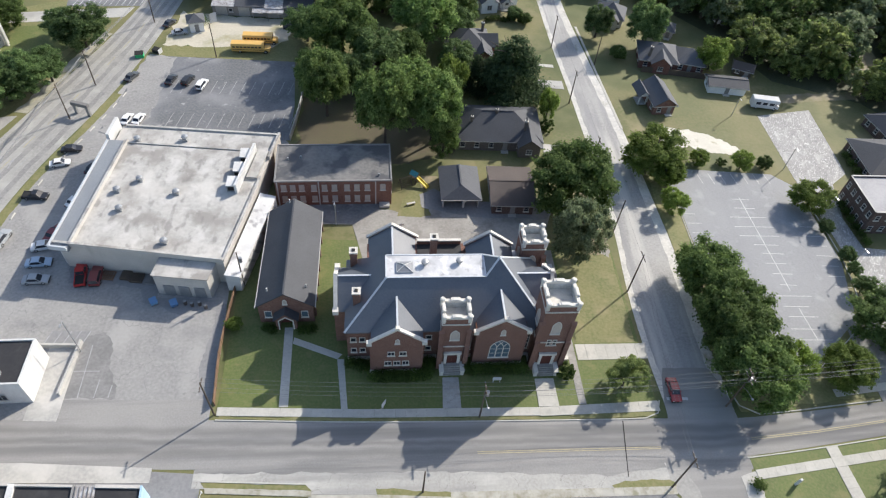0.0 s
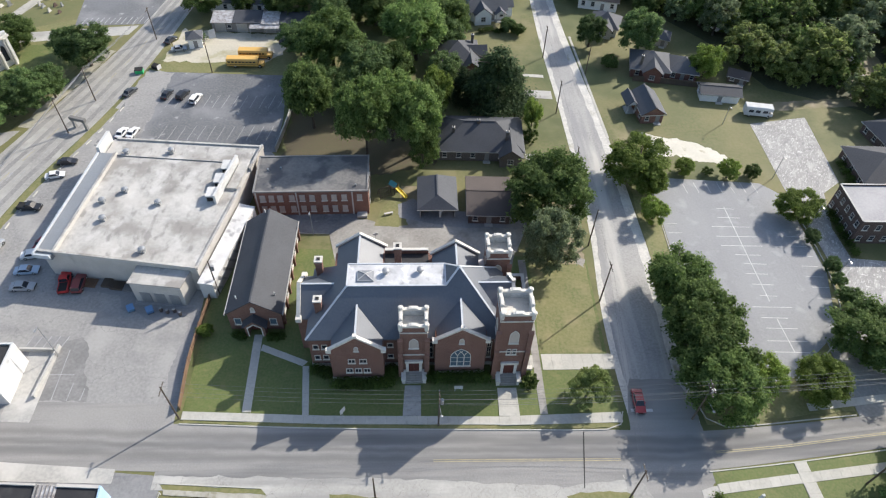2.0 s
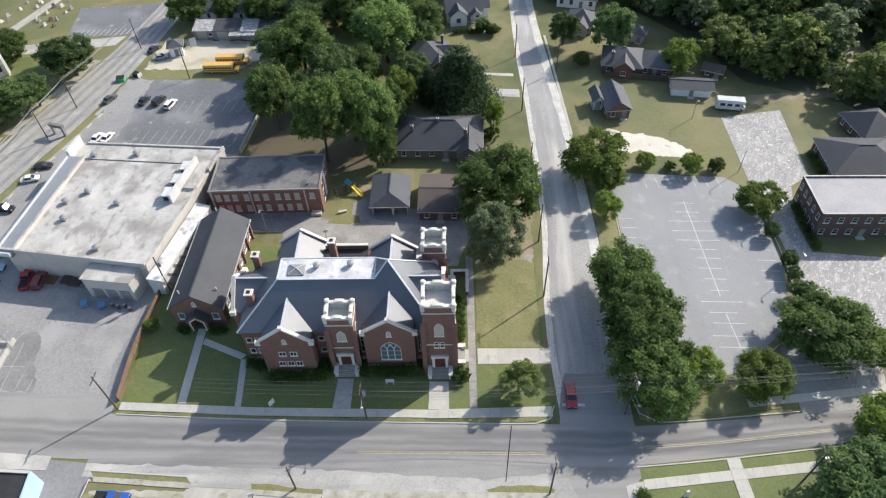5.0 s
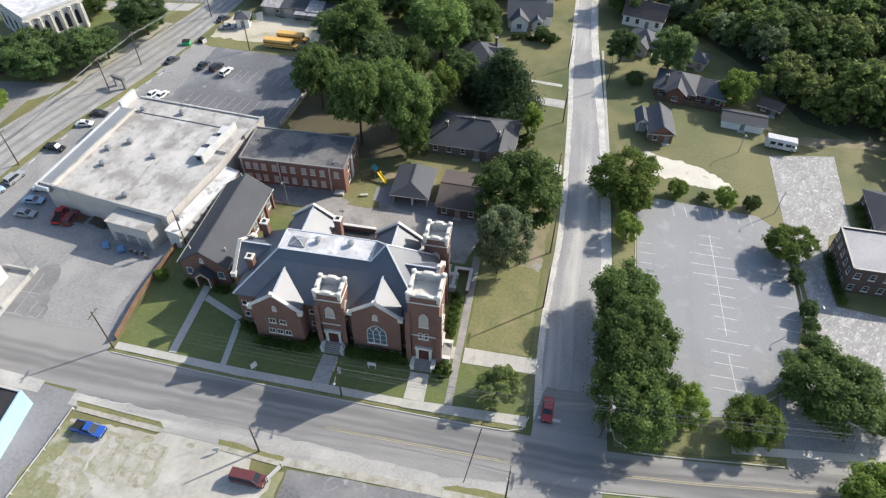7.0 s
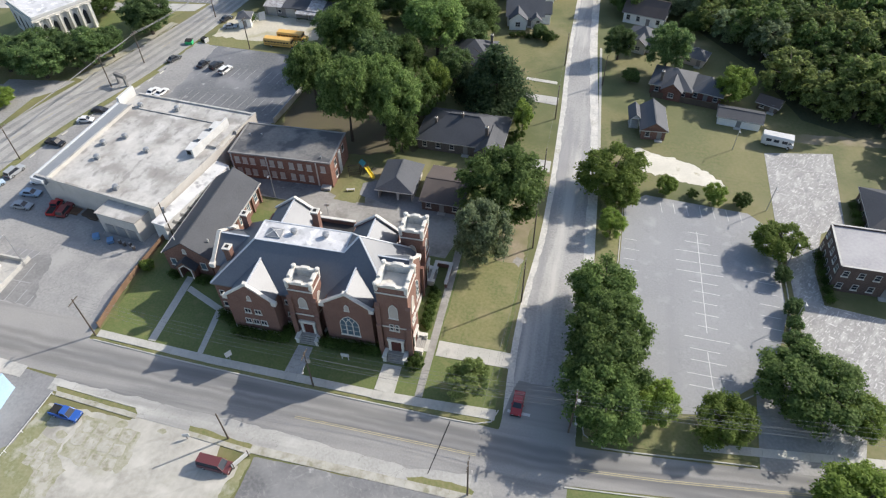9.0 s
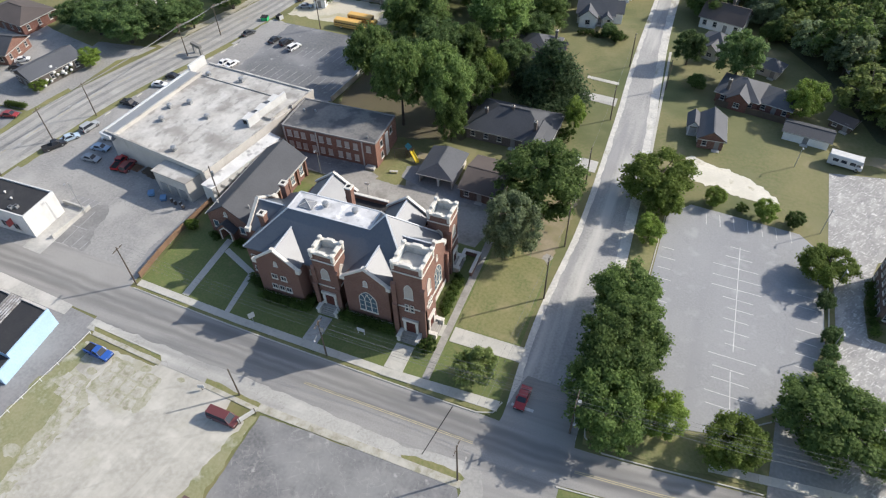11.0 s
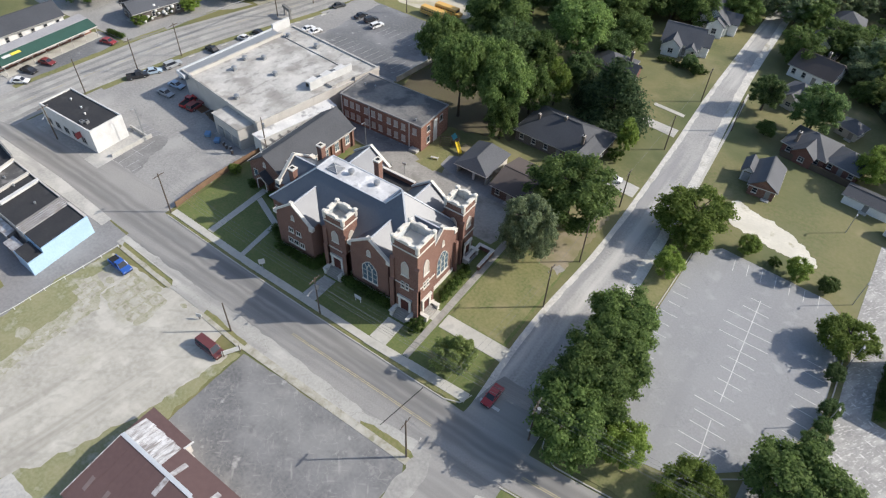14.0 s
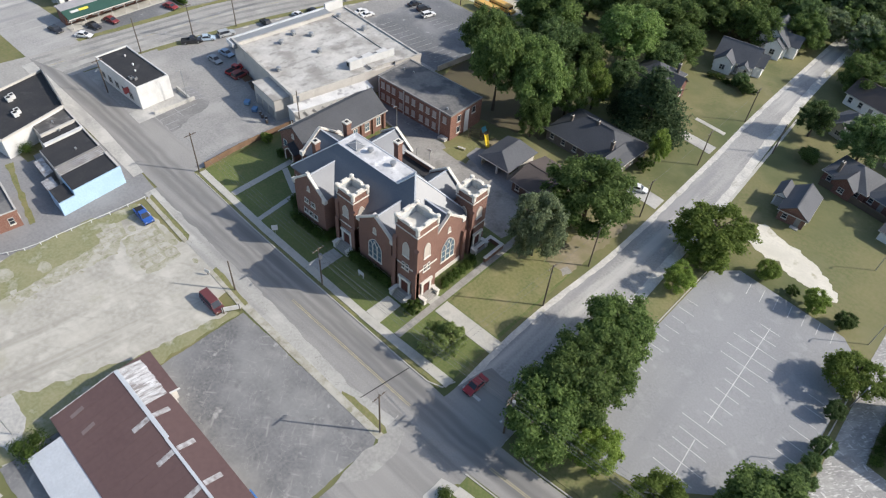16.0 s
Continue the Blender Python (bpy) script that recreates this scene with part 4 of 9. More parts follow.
for i in range(5):
    part("bay_line", Shape().prism(bar((-63.2 + i * 1.5, 7.1), (-62.5 + i * 1.5, 9.5), 0.16), 0.0, 0.039), FADED, bpy.data.objects["shop_bays"])
for k in (0.0, 0.28):
    part("centre_line", Shape().prism([(5, -13.55 - k), (33.5, -13.9 - k), (33.5, -14.02 - k), (5, -13.67 - k)], 0.0, 0.038), YELLOW_PAINT, road)
    part("centre_line", Shape().prism([(48.5, -13.0 - k), (60, -12.2 - k), (80, -10.0 - k), (100, -7.2 - k), (100, -7.34 - k), (80, -10.14 - k), (60, -12.34 - k), (48.5, -13.14 - k)], 0.0, 0.038), YELLOW_PAINT, road)
for i, (p, q) in enumerate(zip(dense(offset(LEFT_E, -2.7), 3.3), dense(offset(LEFT_E, -2.7), 3.3)[1:])):
    if 22 < p[1] < 76:
        stop = thing("wheel_stop", "short precast concrete wheel stop beside the verge", "wheel stop", (*p, 0.022), math.degrees(math.atan2(q[1] - p[1], q[0] - p[0])) + 5 * math.sin(i * 7.0), "wheel stops along the avenue")
        part("block", Shape().solid([(-0.14, 0.0), (0.14, 0.0), (0.09, 0.16), (-0.09, 0.16)], "x", -0.85, 0.85), CONCRETE, stop)
part("stop_line", Shape().prism(bar((36.9, -5.9), (40.4, -6.0), 0.5), 0.0, 0.06), PAINT, bpy.data.objects["side_road_asphalt"])
part("tar_seam", Shape().prism(bar((28.6, -9.5), (27.2, -18.4), 0.14), 0.0, 0.068), BLACK, road)
avenue = bpy.data.objects["avenue"]


def between(f, n=60):
    """A line that runs up the avenue at the share f of its width from its east side."""
    out = []
    for i in range(n):
        t = i / (n - 1)
        p = []
        for line in (LEFT_E, LEFT_W):
            k = t * (len(line) - 1)
            j = min(int(k), len(line) - 2)
            p.append(Vector(line[j]).lerp(Vector(line[j + 1]), k - j))
        out.append(tuple(p[0].lerp(p[1], f)))
    return out


def ragged_line(line, d):
    """A line shifted sideways by d, with an uneven edge."""
    return [tuple(Vector(p) + (Vector(q) - Vector(p)).normalized() * 0.35 * noise.noise(Vector((p[0] * 0.3, p[1] * 0.3, d)))) for p, q in zip(offset(line, d), line)]


for f, paint in ((0.30, FADED), (0.52, YELLOW_PAINT), (0.74, FADED)):
    line = between(f)
    for a, b in list(zip(line, line[1:]))[::2]:
        part("lane_dash", Shape().prism(bar(a, b, 0.12), 0.0, 0.047), paint, avenue)
for i, f in enumerate((0.17, 0.41, 0.63, 0.86)):
    p = between(f, 80)
    a, b = ragged_line(p, 0.6), ragged_line(p, -0.6)
    track = Shape()
    for k in range(len(p) - 1):
        track.face((*b[k], 0.041), (*b[k + 1], 0.041), (*a[k + 1], 0.041), (*a[k], 0.041))
    part("wheel_track", track, TRACKS, avenue)
for y, f in ((18.0, 0.45), (34.0, 0.6), (50.0, 0.45)):
    base = Vector(min(between(f, 200), key=lambda q: abs(q[1] - y)))
    part("turn_arrow", Shape().prism([(base.x - 0.12, y - 1.4), (base.x + 0.12, y - 1.4), (base.x + 0.2, y + 0.5), (base.x + 0.55, y + 0.4), (base.x + 0.2, y + 1.5), (base.x - 0.35, y + 0.6), (base.x - 0.05, y + 0.5)], 0.0, 0.049), FADED, avenue)


def slabs(name, label, inner, outer, z, mat, step, gap=0.018):
    """A row of separate paving slabs between two lines."""
    host = thing(name, label, "pavement", kind="structure")
    a, b = [Vector(p) for p in inner], [Vector(p) for p in outer]
    n = max(1, int((a[1] - a[0]).length / step))
    for i in range(n):
        t0, t1 = i / n, (i + 1 - gap / step) / n
        poly = [tuple(a[0].lerp(a[1], t0)), tuple(b[0].lerp(b[1], t0)), tuple(b[0].lerp(b[1], t1)), tuple(a[0].lerp(a[1], t1))]
        part("slab", Shape().prism(poly, -0.1, z + 0.006 * random.random()), mat, host)
    return host


slabs("pavement", "concrete sidewalk slabs along the church front", [(-34.2, -5.0), (-12, -6.1)], [(-34.2, -6.4), (-12, -7.5)], 0.13, CONCRETE, 1.55)
slabs("pavement", "concrete sidewalk slabs along the church front", [(-12, -6.1), (15.6, -6.7)], [(-12, -7.5), (15.6, -8.1)], 0.13, CONCRETE, 1.55)
slabs("pavement", "concrete sidewalk slabs by the corner", [(15.6, -6.7), (35.2, -6.2)], [(15.6, -8.2), (35.2, -8.0)], 0.13, CONCRETE, 1.55)
slabs("shoulder", "wide stained concrete shoulder slabs", [(-20.5, -15.3), (0.5, -15.75)], [(-20.5, -18.9), (0.5, -19.9)], 0.055, SHOULDER_GREY, 5.2, 0.008)
slabs("shoulder", "wide stained concrete shoulder slabs", [(0.5, -15.75), (33.5, -16.5)], [(0.5, -19.9), (33.5, -20.2)], 0.055, SHOULDER_GREY, 5.2, 0.008)
slabs("shoulder", "stained concrete shoulder slabs by the alley", [(-36, -14.8), (-20.5, -15.3)], [(-36, -17.4), (-20.5, -18.4)], 0.055, SHOULDER_GREY, 5.2, 0.008)
area("road_edge", ragged([(-36, -14.4), (-20, -15.0), (0, -15.4), (14, -15.7), (33, -16.0), (33.5, -17.3), (24, -18.0), (14, -17.4), (0, -16.4), (-20, -15.9), (-36, -15.3)], 0.9, 0.35), 0.064, ROAD, "worn asphalt spread over the shoulder", "road")
slabs("pavement", "concrete sidewalk before the dark lot", [(0.5, -19.5), (34, -20.1)], [(0.5, -20.8), (34, -21.3)], 0.075, BROKEN, 1.55)
slabs("pavement", "narrow concrete sidewalk by the gravel lot", [(-34.2, -17.4), (-19.3, -18.5)], [(-34.0, -18.2), (-19.2, -19.3)], 0.1, BROKEN, 1.55)
slabs("pavement", "narrow concrete sidewalk by the sign", [(-10.0, -19.4), (0.5, -20.2)], [(-9.9, -20.2), (0.4, -21.0)], 0.1, BROKEN, 1.55)
slabs("pavement", "concrete sidewalk across the corner lawn", [(47.2, -18.2), (120, -10.5)], [(47.2, -19.7), (120, -12.1)], 0.12, CONCRETE, 1.6)
slabs("pavement", "sidewalk slabs before the car park", [(66, -6.6), (96, -3.4)], [(66, -5.2), (96, -2.0)], 0.09, CONCRETE, 1.6)
slabs("garden_path", "concrete garden path to the road", [(60.0, -15.0), (61.5, -40)], [(62.0, -14.9), (63.6, -40)], 0.135, CONCRETE, 1.6)
slabs("garden_path", "concrete path to the chapel door", [(-25.0, -5.3), (-25.3, 9.4)], [(-23.6, -5.3), (-23.9, 9.4)], 0.10, CONCRETE, 1.5)
slabs("garden_path", "narrow concrete path across the lawn", [(-15.5, -5.9), (-16.4, 3.0)], [(-14.5, -5.9), (-15.3, 3.0)], 0.10, CONCRETE, 1.5)
slabs("garden_path", "bent concrete path between the chapel and church", [(-16.4, 3.0), (-23.8, 6.2)], [(-15.6, 3.9), (-23.6, 7.4)], 0.09, CONCRETE, 1.5)
# greyer than the other paths: grime and the church's shade in one colour
slabs("garden_path", "concrete path to the middle church door", [(0.3, -6.3), (0.6, -0.9)], [(3.2, -6.4), (3.2, -0.9)], 0.10, SHOULDER_GREY, 1.5)
slabs("garden_path", "broad concrete apron before the tower door", [(15.6, -6.6), (15.7, -1.6)], [(18.9, -6.7), (18.8, -1.6)], 0.145, CONCRETE, 1.6)
slabs("garden_path", "long concrete path beside the church", [(22.2, -6.4), (22.0, 26)], [(23.4, -6.4), (23.4, 26)], 0.10, YARD_CONCRETE, 1.6)
slabs("garden_path", "wide concrete walk to the side street", [(23.7, 1.7), (36.0, 1.7)], [(23.7, 4.8), (35.9, 4.7)], 0.11, CONCRETE, 1.6)
slabs("pavement", "narrow sidewalk beside the side street", [(46.6, 63.0), (44.6, 107.0)], [(47.2, 63.0), (45.2, 107.0)], 0.07, CONCRETE, 2.2)
slabs("driveway", "concrete drive beside the brick house", [(27.0, 53.4), (37.0, 52.6)], [(27.0, 57.4), (37.0, 56.4)], 0.045, OLD_CONCRETE, 2.4)
slabs("garden_path", "pale concrete path across the dry lawn", [(27.3, 88.0), (35.2, 87.2)], [(27.3, 89.2), (35.2, 88.4)], 0.05, CONCRETE, 1.6)
slabs("driveway", "short concrete drive to the brick house", [(27.5, 79.0), (36.2, 78.0)], [(27.5, 82.0), (36.2, 81.4)], 0.05, OLD_CONCRETE, 2.4)
slabs("garden_path", "concrete path from the tower's side door", [(20.2, 2.2), (22.2, 2.2)], [(20.2, 4.6), (22.2, 4.6)], 0.105, CONCRETE, 1.0)


def kerb(points, w=0.18, z=0.15, label="concrete kerb", name="kerb"):
    p = dense(points, 3.0)
    setting(name, Shape().prism(p + offset(p, w)[::-1], -0.1, z), CONCRETE, label, "kerb")


kerb([(-34.3, -7.2), (-12, -8.3), (15, -9.0), (32.4, -9.25), (34.8, -8.4), (35.6, -6.2)], label="long concrete kerb before the church")
kerb([(47.9, -4.6), (48.6, -7.6), (51.5, -9.2), (56, -9.0), (66, -8.1), (73.4, -7.5)], label="concrete kerb east of the crossing")
kerb([(46.6, -16.2), (60, -15.0), (80, -12.7), (110, -8.7)], w=-0.18, label="concrete kerb along the corner lawn")
kerb([(-34.8, -16.4), (-20, -17.4)], w=-0.18, label="concrete kerb by the gravel lot")
kerb([(52.1, 8), (52.2, 21), (52.8, 45.2)], label="low concrete kerb of the car park")
kerb([(81.5, 43.8), (81.6, 22.5), (77.8, 8.6), (66, -0.8)], label="low concrete kerb of the car park")
for poly, label in (([(-34.8, -16.6), (-20.2, -17.6), (-19.2, -18.4), (-34.4, -17.4)], "grass verge by the gravel lot"), ([(-10.2, -18.6), (0.6, -19.5), (0.4, -20.2), (-10.0, -19.4)], "grass verge round a pole"), ([(24.4, -19.7), (26.5, -18.9), (33.4, -19.0), (34.2, -19.6), (34, -20.3), (30, -20.3), (25, -20.2)], "weedy verge by the crossing"), ([(-33.8, -6.5), (-12, -7.6), (15, -8.2), (15, -8.75), (-12, -8.1), (-33.8, -7.0)], "narrow grass verge along the kerb"), ([(20.5, -8.1), (34.4, -7.9), (34.4, -8.9), (20.5, -8.75)], "worn earth verge at the corner"), ([(47.9, 24), (52, 24), (52.6, 47), (48.3, 47)], "grass verge beside the car park"), ([(48.6, -8.6), (73.4, -6.6), (74, -0.2), (66, -1.0), (52, -2), (52, 22), (48.1, 22)], "dry grass and leaf litter under street trees")):
    area("verge", ragged(poly, 0.8, 0.25), 0.075, LAWN_DRY, label, "verge")

lot = bpy.data.objects["vacant_lot"]
rng_s = random.Random(31)


def broken(x, y, size, turn):
    """An uneven lump of broken paving."""
    pts = []
    for c in ((-0.8, -0.75), (0.1, -0.85), (0.82, -0.7), (0.85, 0.1), (0.7, 0.78), (-0.2, 0.8), (-0.82, 0.65), (-0.85, -0.1)):
        c = Vector((c[0] * rng_s.uniform(0.8, 1.05), c[1] * rng_s.uniform(0.8, 1.05))) * size
        pts.append((x + c.x * math.cos(turn) - c.y * math.sin(turn), y + c.x * math.sin(turn) + c.y * math.cos(turn)))
    part("broken_slab", Shape().prism(pts, -0.1, 0.026 + rng_s.uniform(0, 0.035)), BROKEN, lot)


area("weedy_joints", ragged([(-33.4, -24.6), (-27.8, -25.2), (-27.2, -27.5), (-24.5, -29.0), (-25.8, -36.0), (-25.4, -46.0), (-28.6, -48.0), (-29.6, -36.5), (-29.8, -31.0), (-33.6, -29.5)], 0.7, 0.7), 0.0235, WEEDY, "weeds growing between broken slabs", "weeds")
area("weedy_joints", ragged([(-27.6, -20.6), (-16.8, -21.2), (-16.6, -27.6), (-27.4, -27.0)], 0.7, 0.9), 0.0235, WEEDY, "weeds growing between broken slabs", "weeds")
for row in range(3):
    for i in range(3):
        broken(-31.8 + i * 1.5 + row * 0.35 + rng_s.uniform(-0.1, 0.1), -26.2 - row * 1.35 - i * 0.2, 0.82, rng_s.uniform(-0.25, 0.05))
for i in range(34):
    t = i / 34
    broken(-27.4 + 0.6 * t + rng_s.gauss(0.2, 0.8), -29.5 - 17.5 * t + rng_s.gauss(0, 0.6), rng_s.uniform(0.3, 0.75), rng_s.uniform(0, 3))
for i in range(4):
    for j in range(3):
        if (i, j) != (0, 2):
            broken(-25.6 + i * 2.3 - j * 0.2, -21.9 - j * 2.3 - i * 0.1, 1.28, -0.06 + rng_s.uniform(-0.04, 0.04))

# ---- church ----
church = thing("church", "red brick church with slate roofs and battlemented towers", "church")
EAVE = 8.3


def coping(parent, pts, w=0.55, h=0.3, name="coping"):
    for a, b in zip(pts, pts[1:]):
        part(name, Shape().beam(a, b, w, h), STONE, parent)


def gable_block(label, x0, x1, y0, y1, eave, apex, mid=None):
    """A gabled wing that faces the road, with its wall, roof and stone coping."""
    mid = (x0 + x1) / 2 if mid is None else mid
    wall = part("wing_wall", Shape().solid([(x0, 0), (x1, 0), (x1, eave), (mid, apex), (x0, eave)], "y", y0, y0 + 0.5), BRICK, church, label)
    part("wing_side", Shape().box(x0, y0 + 0.5, 0, x0 + 0.4, y1, eave - 0.3), BRICK, wall)
    part("wing_side", Shape().box(x1 - 0.4, y0 + 0.5, 0, x1, y1, eave - 0.3), BRICK, wall)
    part("plinth", Shape().box(x0 - 0.08, y0 - 0.1, 0, x1 + 0.08, y0 + 0.2, 1.0), STONE, wall)
    coping(wall, [(x0 - 0.35, y0 + 0.2, eave + 0.05), (mid, y0 + 0.2, apex + 0.2), (x1 + 0.35, y0 + 0.2, eave + 0.05)])
    for x in (x0 - 0.1, x1 + 0.1):
        part("kneeler", Shape().box(x - 0.4, y0 - 0.15, eave - 0.45, x + 0.4, y0 + 0.55, eave + 0.3), STONE, wall)
    part("finial", Shape().box(mid - 0.3, y0 - 0.1, apex + 0.1, mid + 0.3, y0 + 0.5, apex + 0.6), STONE, wall)
    return wall


# main body
body = part("main_wall", Shape().prism([(-14.6, 3.0), (15.5, 3.0), (17.9, 5.0), (17.9, 16.6), (-14.6, 16.6)], 0, EAVE), BRICK, church)
part("plinth", Shape().prism([(-14.7, 2.9), (15.5, 2.9), (15.5, 3.2), (-14.7, 3.2)], 0, 0.9), STONE, body)
part("cornice", Shape().box(-14.9, 2.7, EAVE - 0.35, 15.5, 3.2, EAVE), STONE, body)
DECK, TOP = (-8.4, 8.9, 7.2, 13.4), 13.9
PEAK = (9.4, 11.0, 16.1)
E0, E1, N0, N1 = -14.9, 17.4, 2.6, 17.2
part("roof_south", Shape().slab([(E0, N0, EAVE), (E1, N0, EAVE), PEAK, (DECK[2], DECK[1], TOP), (DECK[0], DECK[1], TOP)], 0.25), SLATE, church, "dark slate roof slope")
part("roof_west", Shape().slab([(E0, N1, EAVE), (E0, N0, EAVE), (DECK[0], DECK[1], TOP), (DECK[0], DECK[3], TOP)], 0.25), SLATE, church, "dark slate roof slope")
part("roof_north", Shape().slab([(E1, N1, EAVE), (E0, N1, EAVE), (DECK[0], DECK[3], TOP), (DECK[2], DECK[3], TOP), PEAK], 0.25), SLATE, church, "dark slate roof slope")
part("roof_east", Shape().slab([(E1, N0, EAVE), (E1, N1, EAVE), PEAK], 0.25), SLATE, church, "dark slate roof slope")
part("roof_peak", Shape().slab([(DECK[2], DECK[1], TOP), PEAK, (DECK[2], DECK[3], TOP)], 0.2), SLATE, church)
deck = part("roof_deck", Shape().box(DECK[0], DECK[1], TOP - 0.3, DECK[2], DECK[3], TOP + 0.06), MEMBRANE, church, "flat white membrane roof deck")
for a, b in (((DECK[0], DECK[1]), (DECK[2], DECK[1])), ((DECK[0], DECK[3]), (DECK[2], DECK[3])), ((DECK[0], DECK[1]), (DECK[0], DECK[3])), ((DECK[2], DECK[1]), (DECK[2], DECK[3]))):
    part("deck_edge", Shape().beam((*a, TOP + 0.08), (*b, TOP + 0.08), 0.22, 0.12), COPING, deck)
light = part("skylight", Shape().box(-6.8, 9.7, TOP + 0.05, -4.2, 11.9, TOP + 0.3), GALV, deck, "low hipped skylight with grey panes")
for k, (a, b) in enumerate((((-6.7, 9.8), (-4.3, 9.8)), ((-4.3, 9.8), (-4.3, 11.8)), ((-4.3, 11.8), (-6.7, 11.8)), ((-6.7, 11.8), (-6.7, 9.8)))):
    part("skylight_pane", Shape().face((*a, TOP + 0.31), (*b, TOP + 0.31), (-5.5, 10.8, TOP + 0.75)), SKY_PANE, light)
    part("glazing_bar", Shape().beam((*a, TOP + 0.33), (-5.5, 10.8, TOP + 0.78), 0.1, 0.06), WHITE, light)
for x, y in ((-2.3, 11.4), (3.2, 11.7)):
    v = part("roof_vent", Shape().tube([(x, y, TOP), (x, y, TOP + 0.55), (x, y, TOP + 0.6), (x, y, TOP + 0.95), (x, y, TOP + 1.05)], [0.32, 0.32, 0.58, 0.55, 0.2], 12), GALV, deck, "round metal roof vent")
for a, b in (((E0, N0, EAVE + 0.05), (DECK[0], DECK[1], TOP + 0.05)), ((E1, N0, EAVE + 0.05), PEAK), (PEAK, (DECK[2], DECK[1], TOP + 0.05)), (PEAK, (DECK[2], DECK[3], TOP + 0.05)), ((E1, N1, EAVE + 0.05), PEAK)):
    part("hip_flashing", Shape().beam(a, b, 0.3, 0.12), COPING, church)

# gables towards the road
left = gable_block("west front gable with stone coping", -11.0, -2.7, 0.3, 3.2, 8.6, 12.1, -6.8)
right = gable_block("east front gable with a traceried window", 5.5, 13.6, 1.2, 3.4, 9.7, 12.7, 9.6)


def cross_roof(mid, half, y0, ridge, eave, back):
    """A gable roof that runs back into the main roof."""
    slope = (TOP - EAVE) / (DECK[1] - N0)
    yr, ye = N0 + (ridge - EAVE) / slope, N0 + max(0.0, eave - EAVE) / slope
    part("gable_roof", Shape().slab([(mid - half, y0, eave), (mid, y0, ridge), (mid, yr + back, ridge), (mid - half, ye, eave)][::-1], 0.15), SLATE, church, "slate gable roof slope")
    part("gable_roof", Shape().slab([(mid, y0, ridge), (mid + half, y0, eave), (mid + half, ye, eave), (mid, yr + back, ridge)][::-1], 0.15), SLATE, church, "slate gable roof slope")
    part("ridge_flashing", Shape().beam((mid, y0 + 0.3, ridge + 0.04), (mid, yr + back, ridge + 0.04), 0.28, 0.12), COPING, church)


cross_roof(-6.8, 4.0, 0.7, 11.9, 8.5, 0.1)
cross_roof(9.6, 3.9, 1.6, 12.5, 9.5, 0.1)

for u in (-7.7, -5.9):
    window(left, "S", 0.3, u, 5.2, 1.15, 1.1, trim=STONE, bars=(2, 1))
for u in (-8.2, -6.8, -5.4):
    window(left, "S", 0.3, u, 2.4, 1.1, 1.2, trim=STONE, bars=(2, 1))
window(left, "S", 0.3, -6.8, 8.6, 0.7, 1.2, trim=STONE, pane=LOUVRE, arch=True)
window(right, "S", 1.2, 9.6, 2.6, 3.3, 4.9, trim=STONE, pane=STAINED, bars=(3, 4), arch=True)
window(right, "S", 1.2, 9.6, 9.0, 0.8, 1.4, trim=STONE, pane=LOUVRE, arch=True)
for u in (-13.6, -12.2):
    window(body, "S", 3.0, u, 5.2, 0.95, 1.2, trim=STONE)
    window(body, "S", 3.0, u, 2.2, 0.95, 1.2, trim=STONE)
for u in (-1.7,):
    window(body, "S", 3.0, u, 5.6, 1.0, 1.1, trim=STONE)
    window(body, "S", 3.0, u, 2.4, 1.0, 1.1, trim=STONE)
for u in (14.3,):
    window(body, "S", 3.0, u, 2.4, 0.8, 4.6, trim=STONE, bars=(2, 3))
window(body, "S", 3.0, 4.9, 2.4, 0.7, 4.6, trim=STONE, bars=(1, 3))


